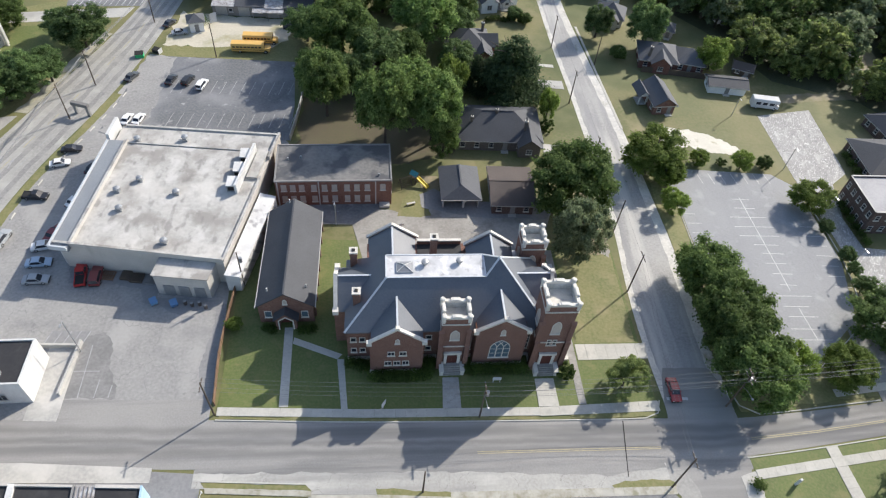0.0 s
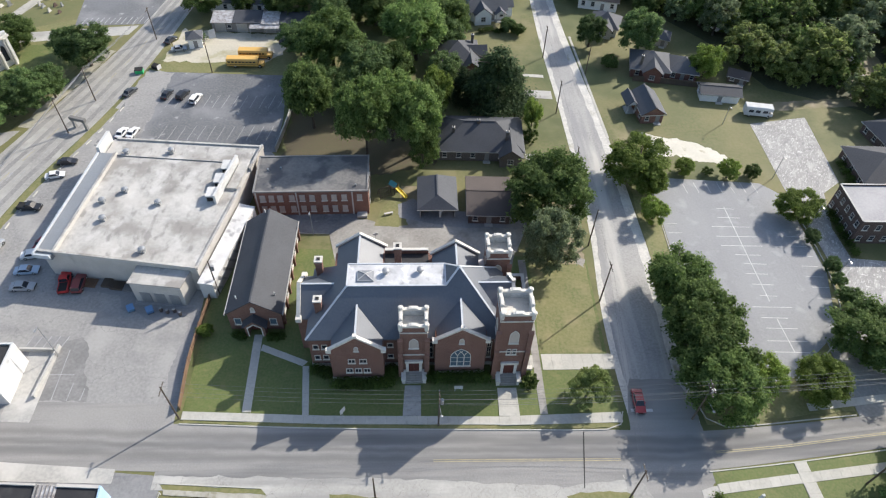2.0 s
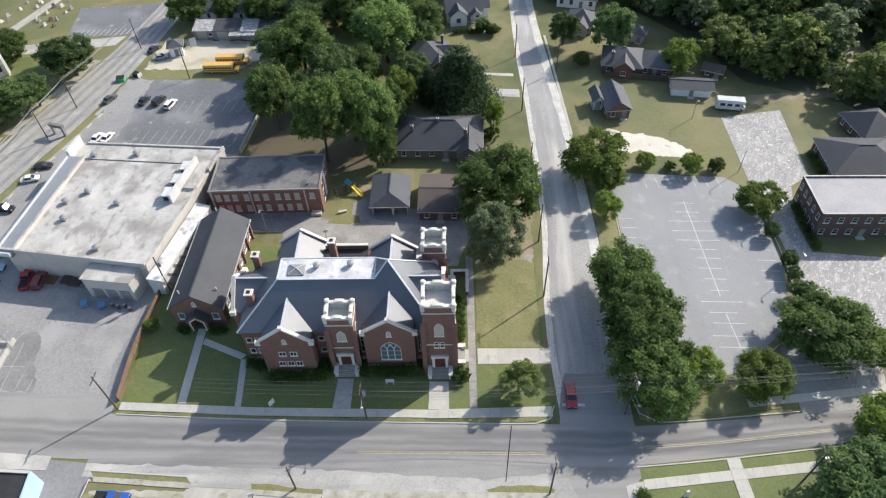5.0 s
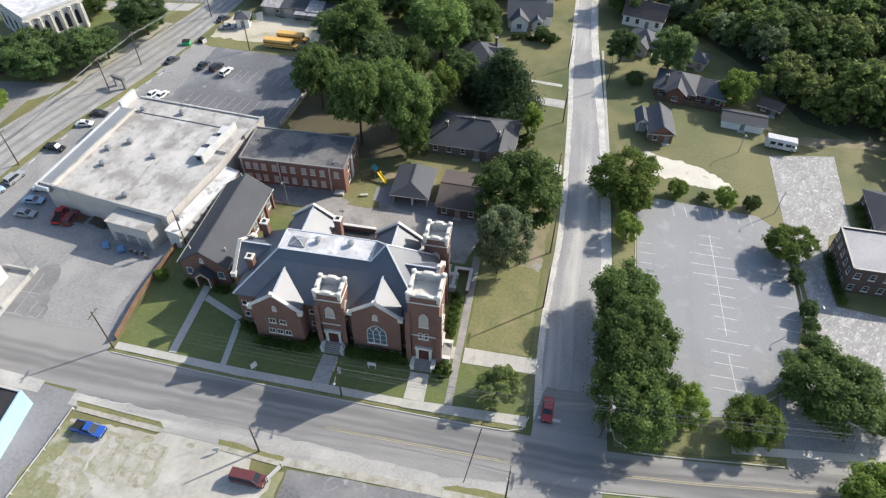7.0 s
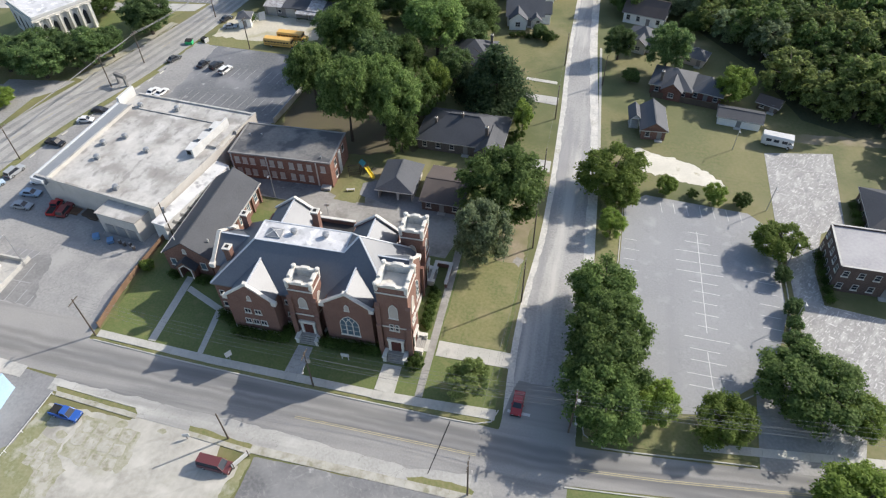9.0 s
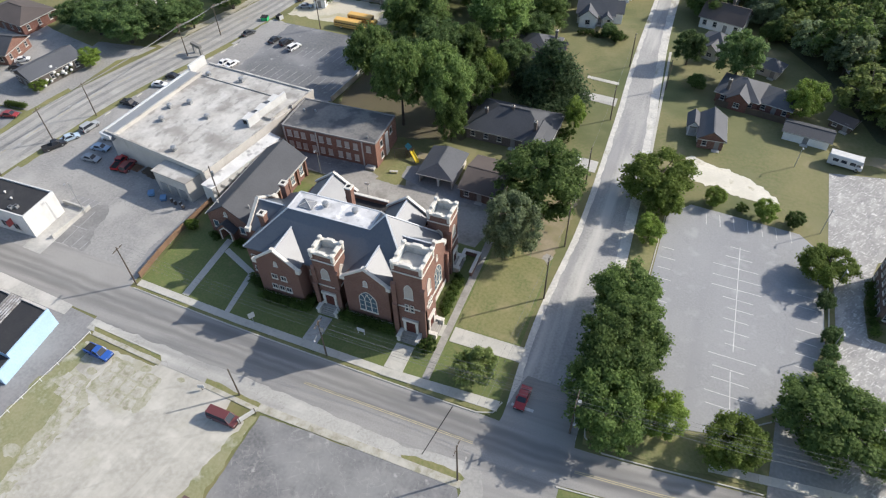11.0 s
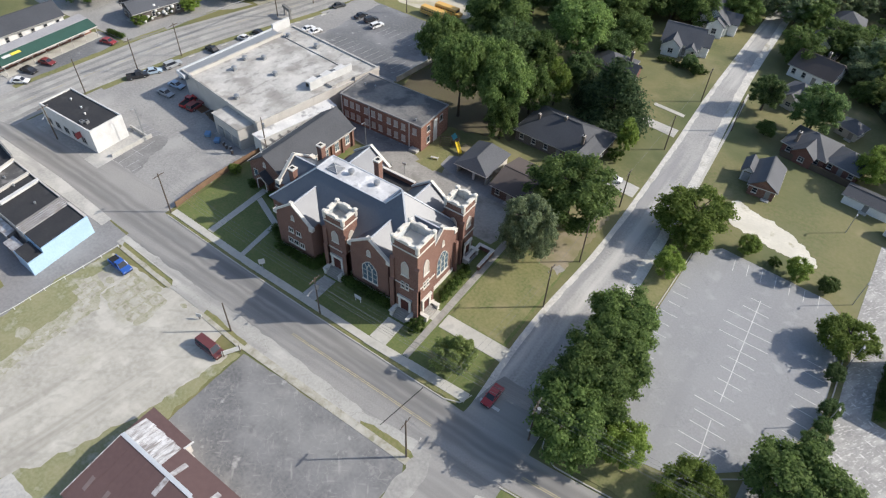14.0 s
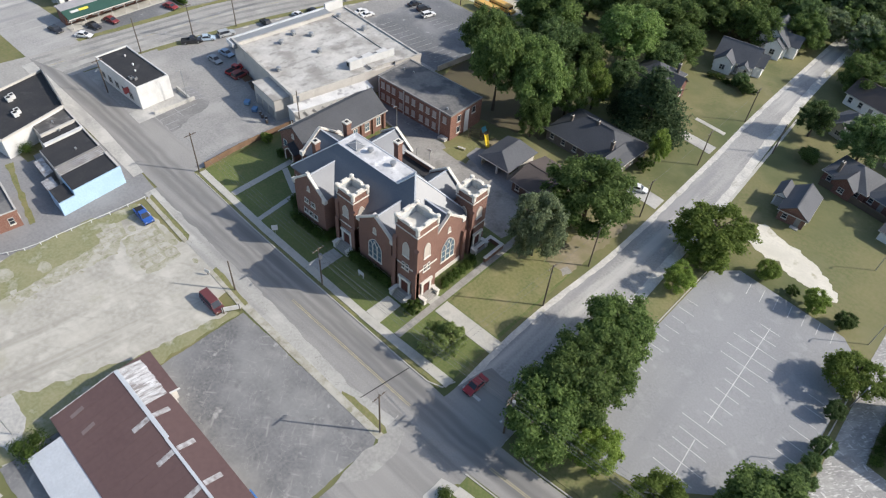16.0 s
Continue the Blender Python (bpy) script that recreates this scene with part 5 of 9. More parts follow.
def tower(label, x0, y0, x1, y1, top, belfry=True, faces="SENW", merlons=3):
    """A square battlemented tower with stepped corner buttresses, belfry openings and stone bands."""
    t = part("tower", Shape().box(x0, y0, 0, x1, y1, top - 2.35), BRICK, church, label)
    part("tower_roof", Shape().box(x0 + 0.3, y0 + 0.3, top - 2.37, x1 - 0.3, y1 - 0.3, top - 2.25), TOWER_ROOF, t, "silver-grey felt tower roof")
    for a, b, c, d in ((x0, y0, x1, y0 + 0.34), (x0, y1 - 0.34, x1, y1), (x0, y0 + 0.34, x0 + 0.34, y1 - 0.34), (x1 - 0.34, y0 + 0.34, x1, y1 - 0.34)):
        part("parapet", Shape().box(a, b, top - 2.35, c, d, top - 0.48), BRICK, t)
    q0, q1, r0, r1 = x0 + 0.34, x1 - 0.34, y0 + 0.34, y1 - 0.34
    for a, b, c, d in ((q0, r0, q1, r0 + 0.06), (q0, r1 - 0.06, q1, r1), (q0, r0 + 0.06, q0 + 0.06, r1 - 0.06), (q1 - 0.06, r0 + 0.06, q1, r1 - 0.06)):
        part("parapet_lining", Shape().box(a, b, top - 2.25, c, d, top - 0.5), TOWER_ROOF, t, "felt inner face of the parapet")
    for a, b, c, d in ((x0 - 0.1, y0 - 0.1, x1 + 0.1, y0 + 0.42), (x0 - 0.1, y1 - 0.42, x1 + 0.1, y1 + 0.1), (x0 - 0.1, y0 + 0.42, x0 + 0.42, y1 - 0.42), (x1 - 0.42, y0 + 0.42, x1 + 0.1, y1 - 0.42)):
        part("parapet_cap", Shape().box(a, b, top - 0.5, c, d, top - 0.14), STONE, t)
    w, e = x1 - x0, y1 - y0
    for cx in (x0 + 0.12, x1 - 0.12):
        for cy in (y0 + 0.12, y1 - 0.12):
            part("corner_merlon", Shape().tube([(cx, cy, top - 1.5), (cx, cy, top - 1.3), (cx, cy, top - 0.1), (cx, cy, top), (cx, cy, top + 0.15), (cx, cy, top + 0.3)], [0.25, 0.36, 0.36, 0.45, 0.44, 0.30], 8), STONE, t, "octagonal white stone turret cap")
    m = w * 0.17
    for cx, cy, sx, sy in (((x0 + x1) / 2, y0 + 0.16, m, 0.3), ((x0 + x1) / 2, y1 - 0.16, m, 0.3), (x0 + 0.16, (y0 + y1) / 2, 0.3, m), (x1 - 0.16, (y0 + y1) / 2, 0.3, m)):
        part("merlon", Shape().box(cx - sx, cy - sy, top - 0.2, cx + sx, cy + sy, top + 0.12).box(cx - sx * 0.6, cy - sy * 0.9, top + 0.1, cx + sx * 0.7, cy + sy * 0.9, top + 0.2), STONE, t)
    for z in (top - 2.0, top * 0.42):
        part("string_course", Shape().box(x0 - 0.12, y0 - 0.12, z, x1 + 0.12, y1 + 0.12, z + 0.22), STONE, t)
    part("plinth", Shape().box(x0 - 0.15, y0 - 0.15, 0, x1 + 0.15, y1 + 0.15, 0.9), STONE, t)
    for cx, sx in ((x0, -1), (x1, 1)):
        for h, d in ((top * 0.72, 0.3), (top * 0.45, 0.55)):
            part("buttress", Shape().box(cx - 0.4, y0 - d, 0, cx + 0.4, y0 + 0.3, h).slab([(cx - 0.42, y0 - d - 0.03, h), (cx + 0.42, y0 - d - 0.03, h), (cx + 0.42, y0, h + 0.5), (cx - 0.42, y0, h + 0.5)], 0.15), BRICK, t)
    bz = top * 0.56
    for side in faces:
        at, mid = {"S": (y0, (x0 + x1) / 2), "N": (y1, (x0 + x1) / 2), "E": (x1, (y0 + y1) / 2), "W": (x0, (y0 + y1) / 2)}[side]
        window(t, side, at, mid, bz, 1.5, top * 0.19, trim=STONE, pane=LOUVRE, bars=(1, 1), arch=True, name="belfry_opening")
    return t


def door(parent, side, at, u, z, w, h, steps=5, out=0.27):
    d = part("doorway", slot(slot(slot(Shape(), side, at, u - w / 2 - 0.45, u - w / 2, z, z + h + 0.2, 0, 0.25), side, at, u + w / 2, u + w / 2 + 0.45, z, z + h + 0.2, 0, 0.25), side, at, u - w / 2 - 0.6, u + w / 2 + 0.6, z + h + 0.2, z + h + 0.75, 0, 0.35), STONE, parent, "carved stone doorway")
    part("door_leaf", slot(Shape(), side, at, u - w / 2, u - 0.02, z, z + h, 0.02, 0.1), DOOR_WOOD, d, "dark red wooden door")
    part("door_leaf", slot(Shape(), side, at, u + 0.02, u + w / 2, z, z + h, 0.02, 0.1), DOOR_WOOD, d, "dark red wooden door")
    part("door_light", slot(Shape(), side, at, u - w / 2, u + w / 2, z + h, z + h + 0.2, 0.02, 0.08), GLASS, d)
    for i in range(steps):
        part("step", slot(Shape(), side, at, u - w / 2 - 0.55, u + w / 2 + 0.55, z * i / steps - (0.1 if i == 0 else 0), z * (i + 1) / steps, 0, 0.5 + out * (steps - i)), YARD_CONCRETE, parent)
    for s in (-1, 1):
        x = u + s * (w / 2 + 0.85)
        part("step_cheek", slot(slot(Shape(), side, at, x - 0.28, x + 0.28, 0, z + 0.1, 0, 0.5 + out * steps), side, at, x - 0.36, x + 0.36, z + 0.1, z + 0.32, 0, 0.6 + out * steps), STONE, parent)


mid_tower = tower("middle battlemented brick tower with a door", 0.0, 1.3, 4.2, 4.8, 13.8)
big_tower = tower("tall corner brick tower with white battlements", 15.1, 0.7, 20.0, 5.4, 17.4)
ne_tower = tower("rear battlemented brick tower", 14.5, 16.2, 18.4, 20.1, 13.7)
door(mid_tower, "S", 1.3, 2.1, 1.1, 1.7, 2.5)
door(big_tower, "S", 0.7, 17.5, 1.1, 1.7, 2.6)
door(big_tower, "E", 20.0, 3.1, 1.0, 1.5, 2.4, steps=4)
door(ne_tower, "E", 18.4, 18.2, 1.0, 1.4, 2.3, steps=4)
for side, at, u in (("S", 0.7, 17.5), ("E", 20.0, 3.05)):
    window(big_tower, side, at, u - 0.45, 6.6, 0.7, 1.5, trim=STONE, bars=(1, 1))
    window(big_tower, side, at, u + 0.45, 6.6, 0.7, 1.5, trim=STONE, bars=(1, 1))

# east gable with a large window
east = part("east_gable", Shape().solid([(6.4, 0), (14.0, 0), (14.0, 9.9), (10.2, 13.1), (6.4, 9.9)], "x", 17.9, 18.4), BRICK, church, "east gable wall with a traceried window")
part("plinth", Shape().box(18.2, 6.3, 0, 18.55, 14.1, 1.0), STONE, east)
coping(east, [(18.15, 6.1, 9.95), (18.15, 10.2, 13.35), (18.15, 14.3, 9.95)])
for y in (6.4, 14.0):
    part("kneeler", Shape().box(17.75, y - 0.42, 9.5, 18.55, y + 0.42, 10.35), STONE, east)
    part("buttress", Shape().box(18.3, y - 0.35, 0, 18.95, y + 0.35, 7.4), BRICK, east)
part("finial", Shape().box(17.85, 9.9, 13.2, 18.45, 10.5, 13.8), STONE, east)
window(east, "E", 18.4, 10.2, 2.8, 3.4, 5.2, trim=STONE, pane=STAINED, bars=(3, 4), arch=True)
window(east, "E", 18.4, 10.2, 9.4, 0.7, 1.3, trim=STONE, pane=LOUVRE, arch=True)
part("gable_roof", Shape().slab([(12.2, 10.2, 13.0), (18.0, 10.2, 13.0), (18.0, 14.1, 9.8), (15.6, 14.1, 9.8)][::-1], 0.15), SLATE, church)
part("gable_roof", Shape().slab([(15.6, 6.3, 9.8), (18.0, 6.3, 9.8), (18.0, 10.2, 13.0), (12.2, 10.2, 13.0)], 0.15), SLATE, church)
part("ridge_flashing", Shape().beam((12.4, 10.2, 13.04), (17.9, 10.2, 13.04), 0.28, 0.12), COPING, church)
stair = part("area_stair", Shape().box(19.2, 16.4, 0, 19.6, 21.6, 1.1).box(19.6, 21.2, 0, 22.4, 21.6, 1.1).box(22.0, 16.4, 0, 22.4, 21.2, 1.1), BRICK, church, "low brick walls round the basement stair")
part("coping", Shape().box(19.1, 16.3, 1.1, 19.7, 21.7, 1.25).box(19.7, 21.1, 1.1, 22.5, 21.7, 1.25).box(21.9, 16.3, 1.1, 22.5, 21.1, 1.25), STONE, stair)

# west gable
west = part("west_gable", Shape().solid([(6.6, 0), (15.6, 0), (15.6, 8.4), (11.1, 11.9), (6.6, 8.4)], "x", -16.6, -16.1), BRICK, church, "west gable wall with stone coping")
coping(west, [(-16.35, 6.2, 8.4), (-16.35, 11.1, 12.1), (-16.35, 16.0, 8.4)], 0.6)
for y in (6.6, 15.6):
    part("kneeler", Shape().box(-16.8, y - 0.45, 8.0, -15.9, y + 0.45, 8.9), STONE, west)
part("wing_side", Shape().box(-16.1, 6.6, 0, -14.6, 15.6, 8.2), BRICK, west)
window(west, "W", -16.6, 9.4, 3.0, 1.2, 2.0, trim=STONE)
window(west, "W", -16.6, 12.8, 3.0, 1.2, 2.0, trim=STONE)
part("gable_roof", Shape().slab([(-16.1, 6.6, 8.3), (-14.6, 6.6, 8.3), (-10.6, 11.1, 11.8), (-16.1, 11.1, 11.8)], 0.15), SLATE, church)
part("gable_roof", Shape().slab([(-16.1, 11.1, 11.8), (-10.6, 11.1, 11.8), (-14.6, 15.6, 8.3), (-16.1, 15.6, 8.3)], 0.15), SLATE, church)
part("ridge_flashing", Shape().beam((-16.0, 11.1, 11.84), (-10.6, 11.1, 11.84), 0.28, 0.12), COPING, church)


def chimney(parent, x, y, z0, z1, w=0.55, brick=BRICK):
    c = part("chimney", Shape().box(x - w, y - w, z0, x + w, y + w, z1).box(x - w - 0.1, y - w - 0.1, z1 - 0.5, x + w + 0.1, y + w + 0.1, z1 - 0.2), brick, parent, "square brick chimney")
    k = w + (0.14 if w > 0.4 else 0.04)
    part("chimney_cap", Shape().box(x - k, y - k, z1, x + k, y + k, z1 + (0.22 if w > 0.4 else 0.1)), STONE, c)
    part("flue", Shape().box(x - w * 0.5, y - w * 0.5, z1 + 0.05, x + w * 0.5, y + w * 0.5, z1 + 0.34), BLACK, c)


chimney(church, -13.0, 7.4, 8.0, 12.5)
chimney(church, -13.6, 15.6, 7.0, 12.5)
chimney(church, -0.5, 16.6, 8.0, 14.6)
# rear wings
part("rear_wall", Shape().box(-11.5, 16.6, 0, 12.6, 21.0, 8.0), BRICK, church)
nw = part("rear_gable", Shape().solid([(-11.2, 0), (-3.0, 0), (-3.0, 8.0), (-7.2, 11.1), (-11.2, 8.0)], "y", 22.4, 22.9), BRICK, church, "rear gable wall with stone coping")
part("wing_side", Shape().box(-11.2, 21.0, 0, -3.0, 22.4, 7.8), BRICK, nw)
coping(nw, [(-11.6, 22.65, 8.0), (-7.2, 22.65, 11.3), (-2.6, 22.65, 8.0)])
ne = part("rear_gable", Shape().solid([(5.4, 0), (13.2, 0), (13.2, 9.4), (9.3, 12.5), (5.4, 9.4)], "y", 19.3, 19.8), BRICK, church, "rear gable wall with stone coping")
coping(ne, [(5.0, 19.55, 9.4), (9.3, 19.55, 12.7), (13.6, 19.55, 9.4)])
for mid, half, y, ridge, eave in ((-7.2, 4.1, 22.5, 11.0, 7.9), (9.3, 4.0, 19.4, 12.3, 9.2)):
    slope = (TOP - EAVE) / (N1 - DECK[3])
    yr, ye = N1 - (ridge - EAVE) / slope, N1 - max(0, eave - EAVE) / slope
    part("gable_roof", Shape().slab([(mid - half, ye, eave), (mid, yr, ridge), (mid, y, ridge), (mid - half, y, eave)][::-1], 0.15), SLATE, church)
    part("gable_roof", Shape().slab([(mid, yr, ridge), (mid + half, ye, eave), (mid + half, y, eave), (mid, y, ridge)][::-1], 0.15), SLATE, church)
    part("ridge_flashing", Shape().beam((mid, yr, ridge + 0.04), (mid, y, ridge + 0.04), 0.28, 0.12), COPING, church)
part("low_roof", Shape().box(-2.9, 17.0, 8.0, 4.7, 21.0, 8.15), BLACK_ROOF, church)
part("parapet", Shape().box(-2.9, 20.7, 8.0, 4.7, 21.05, 9.0), BRICK, church)
part("parapet_cap", Shape().box(-2.9, 20.6, 9.0, 4.7, 21.15, 9.2), STONE, church)
part("porch_roof", Shape().box(12.8, 16.6, 7.0, 15.4, 20.0, 7.2), MEMBRANE, church)
part("porch_wall", Shape().box(12.8, 16.7, 0, 15.4, 19.9, 7.0), BRICK, church)

# ---- chapel ----
chapel = thing("chapel", "long brick chapel with a dark gabled roof", "chapel", (-24.8, 21.3, 0), -0.5)
part("wall", Shape().box(-4.4, -10.6, 0, 4.4, 10.8, 4.5), BRICK, chapel)
for y in (-10.7, 10.5):
    part("gable_wall", Shape().solid([(-4.5, 0), (4.5, 0), (4.5, 4.5), (0, 7.6), (-4.5, 4.5)], "y", y, y + 0.4), BRICK, chapel)
part("roof_slope", Shape().slab([(-4.9, -10.8, 4.4), (0, -10.8, 7.85), (0, 11.0, 7.85), (-4.9, 11.0, 4.4)][::-1], 0.2), SHINGLE, chapel, "dark shingle roof slope")
part("roof_slope", Shape().slab([(0, -10.8, 7.85), (4.9, -10.8, 4.4), (4.9, 11.0, 4.4), (0, 11.0, 7.85)][::-1], 0.2), SHINGLE, chapel, "dark shingle roof slope")
for s in (-1, 1):
    part("eave_trim", Shape().beam((4.9 * s, -10.9, 4.35), (4.9 * s, 11.1, 4.35), 0.15, 0.25), TRIM, chapel)
part("ridge_cap", Shape().beam((0, -10.8, 7.88), (0, 11.0, 7.88), 0.3, 0.08), SHINGLE, chapel)
porch = part("porch", Shape().solid([(-1.7, 0), (-1.1, 0), (-1.1, 2.4), (0, 3.3), (1.1, 2.4), (1.1, 0), (1.7, 0), (1.7, 2.7), (0, 4.3), (-1.7, 2.7)], "y", -12.2, -10.7), BRICK, chapel, "gabled brick porch with an arch")
part("porch_roof", Shape().slab([(-2.1, -12.4, 2.6), (0, -12.4, 4.5), (0, -10.5, 4.5), (-2.1, -10.5, 2.6)][::-1], 0.15), SHINGLE, porch)
part("porch_roof", Shape().slab([(0, -12.4, 4.5), (2.1, -12.4, 2.6), (2.1, -10.5, 2.6), (0, -10.5, 4.5)][::-1], 0.15), SHINGLE, porch)
part("arch_trim", Shape().solid([(-1.3, 0), (-1.1, 0), (-1.1, 2.4), (0, 3.3), (1.1, 2.4), (1.1, 0), (1.3, 0), (1.3, 2.5), (0, 3.55), (-1.3, 2.5)], "y", -12.28, -12.2), STONE, porch)
part("door_leaf", Shape().box(-1.0, -10.85, 0.1, 1.0, -10.75, 2.5), DOOR_WOOD, porch)
window(chapel, "S", -10.7, -3.0, 1.5, 1.2, 1.7, trim=STONE, pane=STAINED)
window(chapel, "S", -10.7, 3.0, 1.5, 1.2, 1.7, trim=STONE, pane=STAINED)
window(chapel, "S", -10.7, 0, 5.1, 0.7, 1.2, trim=STONE, pane=LOUVRE, arch=True)
for i in range(6):
    window(chapel, "E", 4.4, -7.8 + i * 3.3, 1.4, 1.3, 2.2, trim=STONE, pane=STAINED, bars=(2, 2))
for y in (-9.4, -6.1, -2.8, 0.5, 3.8, 7.1, 10.3):
    part("pilaster", Shape().box(4.4, y - 0.25, 0, 4.75, y + 0.25, 3.9), BRICK, chapel)
for x, y, z in ((-3.0, -8.6, 5.9), (3.3, -7.6, 5.6), (-0.8, 10.4, 7.4)):
    part("vent_pipe", Shape().tube([(x, y, z), (x, y, z + 0.8)], [0.12, 0.12], 8), WHITE, chapel)

# ---- brick school wing ----
annex = thing("school_wing", "two-storey orange brick wing with a flat felt roof", "building", (-18.0, 43.8, 0), 1.2)
part("wall", Shape().box(-11.2, -5.3, 0, 11.0, 5.3, 6.2), BRICK_ORANGE, annex)
part("roof", Shape().box(-11.0, -5.1, 6.2, 10.8, 5.1, 6.32), ANNEX_ROOF, annex, "grey felt flat roof")
for a, b in (((-11.3, -5.25), (11.1, -5.25)), ((-11.3, 5.25), (11.1, 5.25)), ((-11.15, -5.2), (-11.15, 5.2)), ((10.95, -5.2), (10.95, 5.2))):
    part("roof_edge", Shape().beam((*a, 6.36), (*b, 6.36), 0.3, 0.3), DEPOT_WALL, annex)
for i, u in enumerate((-9.6, -7.9, -6.2, -3.9, -1.9, 0.0, 2.4, 4.3, 6.3, 9.3)):
    window(annex, "S", -5.3, u, 3.9, 1.05, 1.55, trim=TRIM, pane=LOUVRE)
    if i < 9:
        window(annex, "S", -5.3, u, 1.0, 1.05, 1.55, trim=TRIM, pane=LOUVRE)
for x in (-10.8, -3.0, 7.9):
    part("downpipe", Shape().box(x - 0.12, -5.5, 0, x + 0.12, -5.3, 6.2), CREAM, annex)
for y, z in ((-2.6, 3.9), (2.4, 3.9), (-2.6, 1.0)):
    window(annex, "E", 11.0, y, z, 1.2, 1.6, trim=TRIM)
part("door_leaf", Shape().box(11.0, -0.6, 0, 11.12, 0.8, 5.6), WHITE, annex, "tall white stair panel")
part("stair_landing", Shape().box(8.6, -6.6, 0, 10.6, -5.3, 0.6), OLD_CONCRETE, annex)
for x, y in ((8.6, -3.8), (-9.0, 1.0), (-6.5, 1.5)):
    part("roof_vent", Shape().tube([(x, y, 6.3), (x, y, 6.8)], [0.25, 0.2], 8), GALV, annex)

# ---- store ----
store = thing("store", "large flat-roofed store with cream walls", "store")
S_FL, S_FR, S_BR, S_BL = Vector((-64.4, 23.5)), Vector((-35.8, 19.2)), Vector((-29.4, 52.6)), Vector((-61.2, 55.3))


def st(u, v):
    """A place in the store: u from its west to its east wall, v from front to back, both 0 to 1."""
    return tuple(S_FL.lerp(S_FR, u).lerp(S_BL.lerp(S_BR, u), v))


part("wall", Shape().prism([st(0.02, 0), st(1, 0), st(1, 1), st(0.02, 1)], 0, 5.7), CREAM, store)
part("roof", Shape().prism([st(0.1, 0.015), st(0.985, 0.015), st(0.985, 0.83), st(0.1, 0.83)], 5.7, 5.9), STORE_ROOF, store, "stained pale roof coating")
part("rear_roof", Shape().prism([st(0.06, 0.84), st(0.99, 0.84), st(0.99, 0.99), st(0.06, 0.99)], 5.5, 5.75), STORE_ROOF, store, "stained pale roof coating")
for a, b, z, h in ((st(0, 0), st(1, 0), 6.1, 0.9), (st(0.1, 0.0), st(0.1, 0.85), 6.2, 0.9), (st(0.05, 0.84), st(0.9, 0.84), 5.85, 0.35), (st(0.04, 1), st(1, 1), 5.85, 0.3), (st(1, 0.78), st(1, 1), 6.0, 0.9), (st(1, 0), st(1, 0.62), 6.0, 0.5)):
    part("parapet", Shape().beam((*a, z), (*b, z), 0.4, h), CREAM, store)
    part("parapet_cap", Shape().beam((*a, z + h / 2 + 0.04), (*b, z + h / 2 + 0.04), 0.46, 0.08), STORE_ROOF, store)
part("canopy", Shape().prism([st(-0.005, -0.03), st(0.095, -0.03), st(0.095, 0.84), st(-0.005, 0.84)], 5.2, 6.3), CANOPY, store, "long grey canopy along the front")
part("canopy_edge", Shape().beam((*st(-0.012, -0.035), 6.2), (*st(-0.012, 0.84), 6.2), 0.3, 0.9), COPING, store)
part("canopy_edge", Shape().beam((*st(-0.012, -0.035), 6.2), (*st(0.095, -0.035), 6.2), 0.3, 0.9), COPING, store)
part("sign_wall", Shape().prism([st(-0.02, 0.84), st(0.0, 0.84), st(0.0, 1.01), st(-0.02, 1.01)], 4.0, 7.6), WHITE, store, "raised white end wall")
for i in range(9):
    part("canopy_post", Shape().tube([(*st(0.0, 0.02 + i * 0.1), 0), (*st(0.0, 0.02 + i * 0.1), 5.2)], [0.12, 0.12], 8), WHITE, store)
for i in range(8):
    a, b = Vector(st(0.022, 0.05 + i * 0.1)), Vector(st(0.022, 0.12 + i * 0.1))
    part("shop_window", Shape().face((a.x - 0.15, a.y, 0.6), (b.x - 0.15, b.y, 0.6), (b.x - 0.15, b.y, 3.2), (a.x - 0.15, a.y, 3.2)), GLASS, store)
part("high_wall", Shape().beam((*st(0.9, 0.48), 6.9), (*st(0.9, 0.84), 6.9), 0.5, 2.2), WHITE, store, "raised white plant screen")
for i in range(3):
    x, y = st(0.862, 0.53 + i * 0.12)
    unit = part("roof_plant", Shape().box(x - 0.9, y - 1.3, 5.9, x + 0.7, y + 1.3, 7.3), GALV, store, "boxy rooftop air handler")
    part("plant_lid", Shape().box(x - 0.95, y - 1.35, 7.3, x + 0.75, y + 1.35, 7.45), WHITE, unit)
    part("plant_grille", Shape().box(x - 0.93, y - 1.1, 6.2, x - 0.9, y + 1.1, 7.1).box(x - 0.7, y - 1.33, 6.2, x + 0.5, y - 1.3, 7.1), BLACK, unit)
for u, v in ((0.27, 0.28), (0.2, 0.42), (0.3, 0.52), (0.55, 0.44), (0.44, 0.9), (0.16, 0.86), (0.62, 0.08)):
    x, y = st(u, v)
    n = part("roof_vent", Shape().box(x - 0.5, y - 0.5, 5.7, x + 0.5, y + 0.5, 6.2), GALV, store, "metal roof fan on a kerb")
    part("fan_hood", Shape().tube([(x, y, 6.2), (x, y, 6.35), (x, y, 6.6), (x, y, 6.85), (x, y, 7.0)], [0.4, 0.4, 0.68, 0.62, 0.25], 10), GALV, n)
    part("pipe", Shape().tube([(x - 0.5, y, 5.95), (x - 1.3, y - 0.2, 5.95)], [0.07, 0.07], 6), GALV, n)
part("side_roof", Shape().prism([st(0.92, 0.6), st(0.985, 0.6), st(0.985, 0.83), st(0.92, 0.83)], 5.9, 6.5), STORE_ROOF, store, "raised strip of pale roofing")
lean = part("delivery_wing", Shape().prism([(-47.2, 17.0), (-38.2, 15.8), (-37.0, 20.6), (-46.4, 21.6)], 0, 5.1), CREAM, store, "lower cream delivery wing")
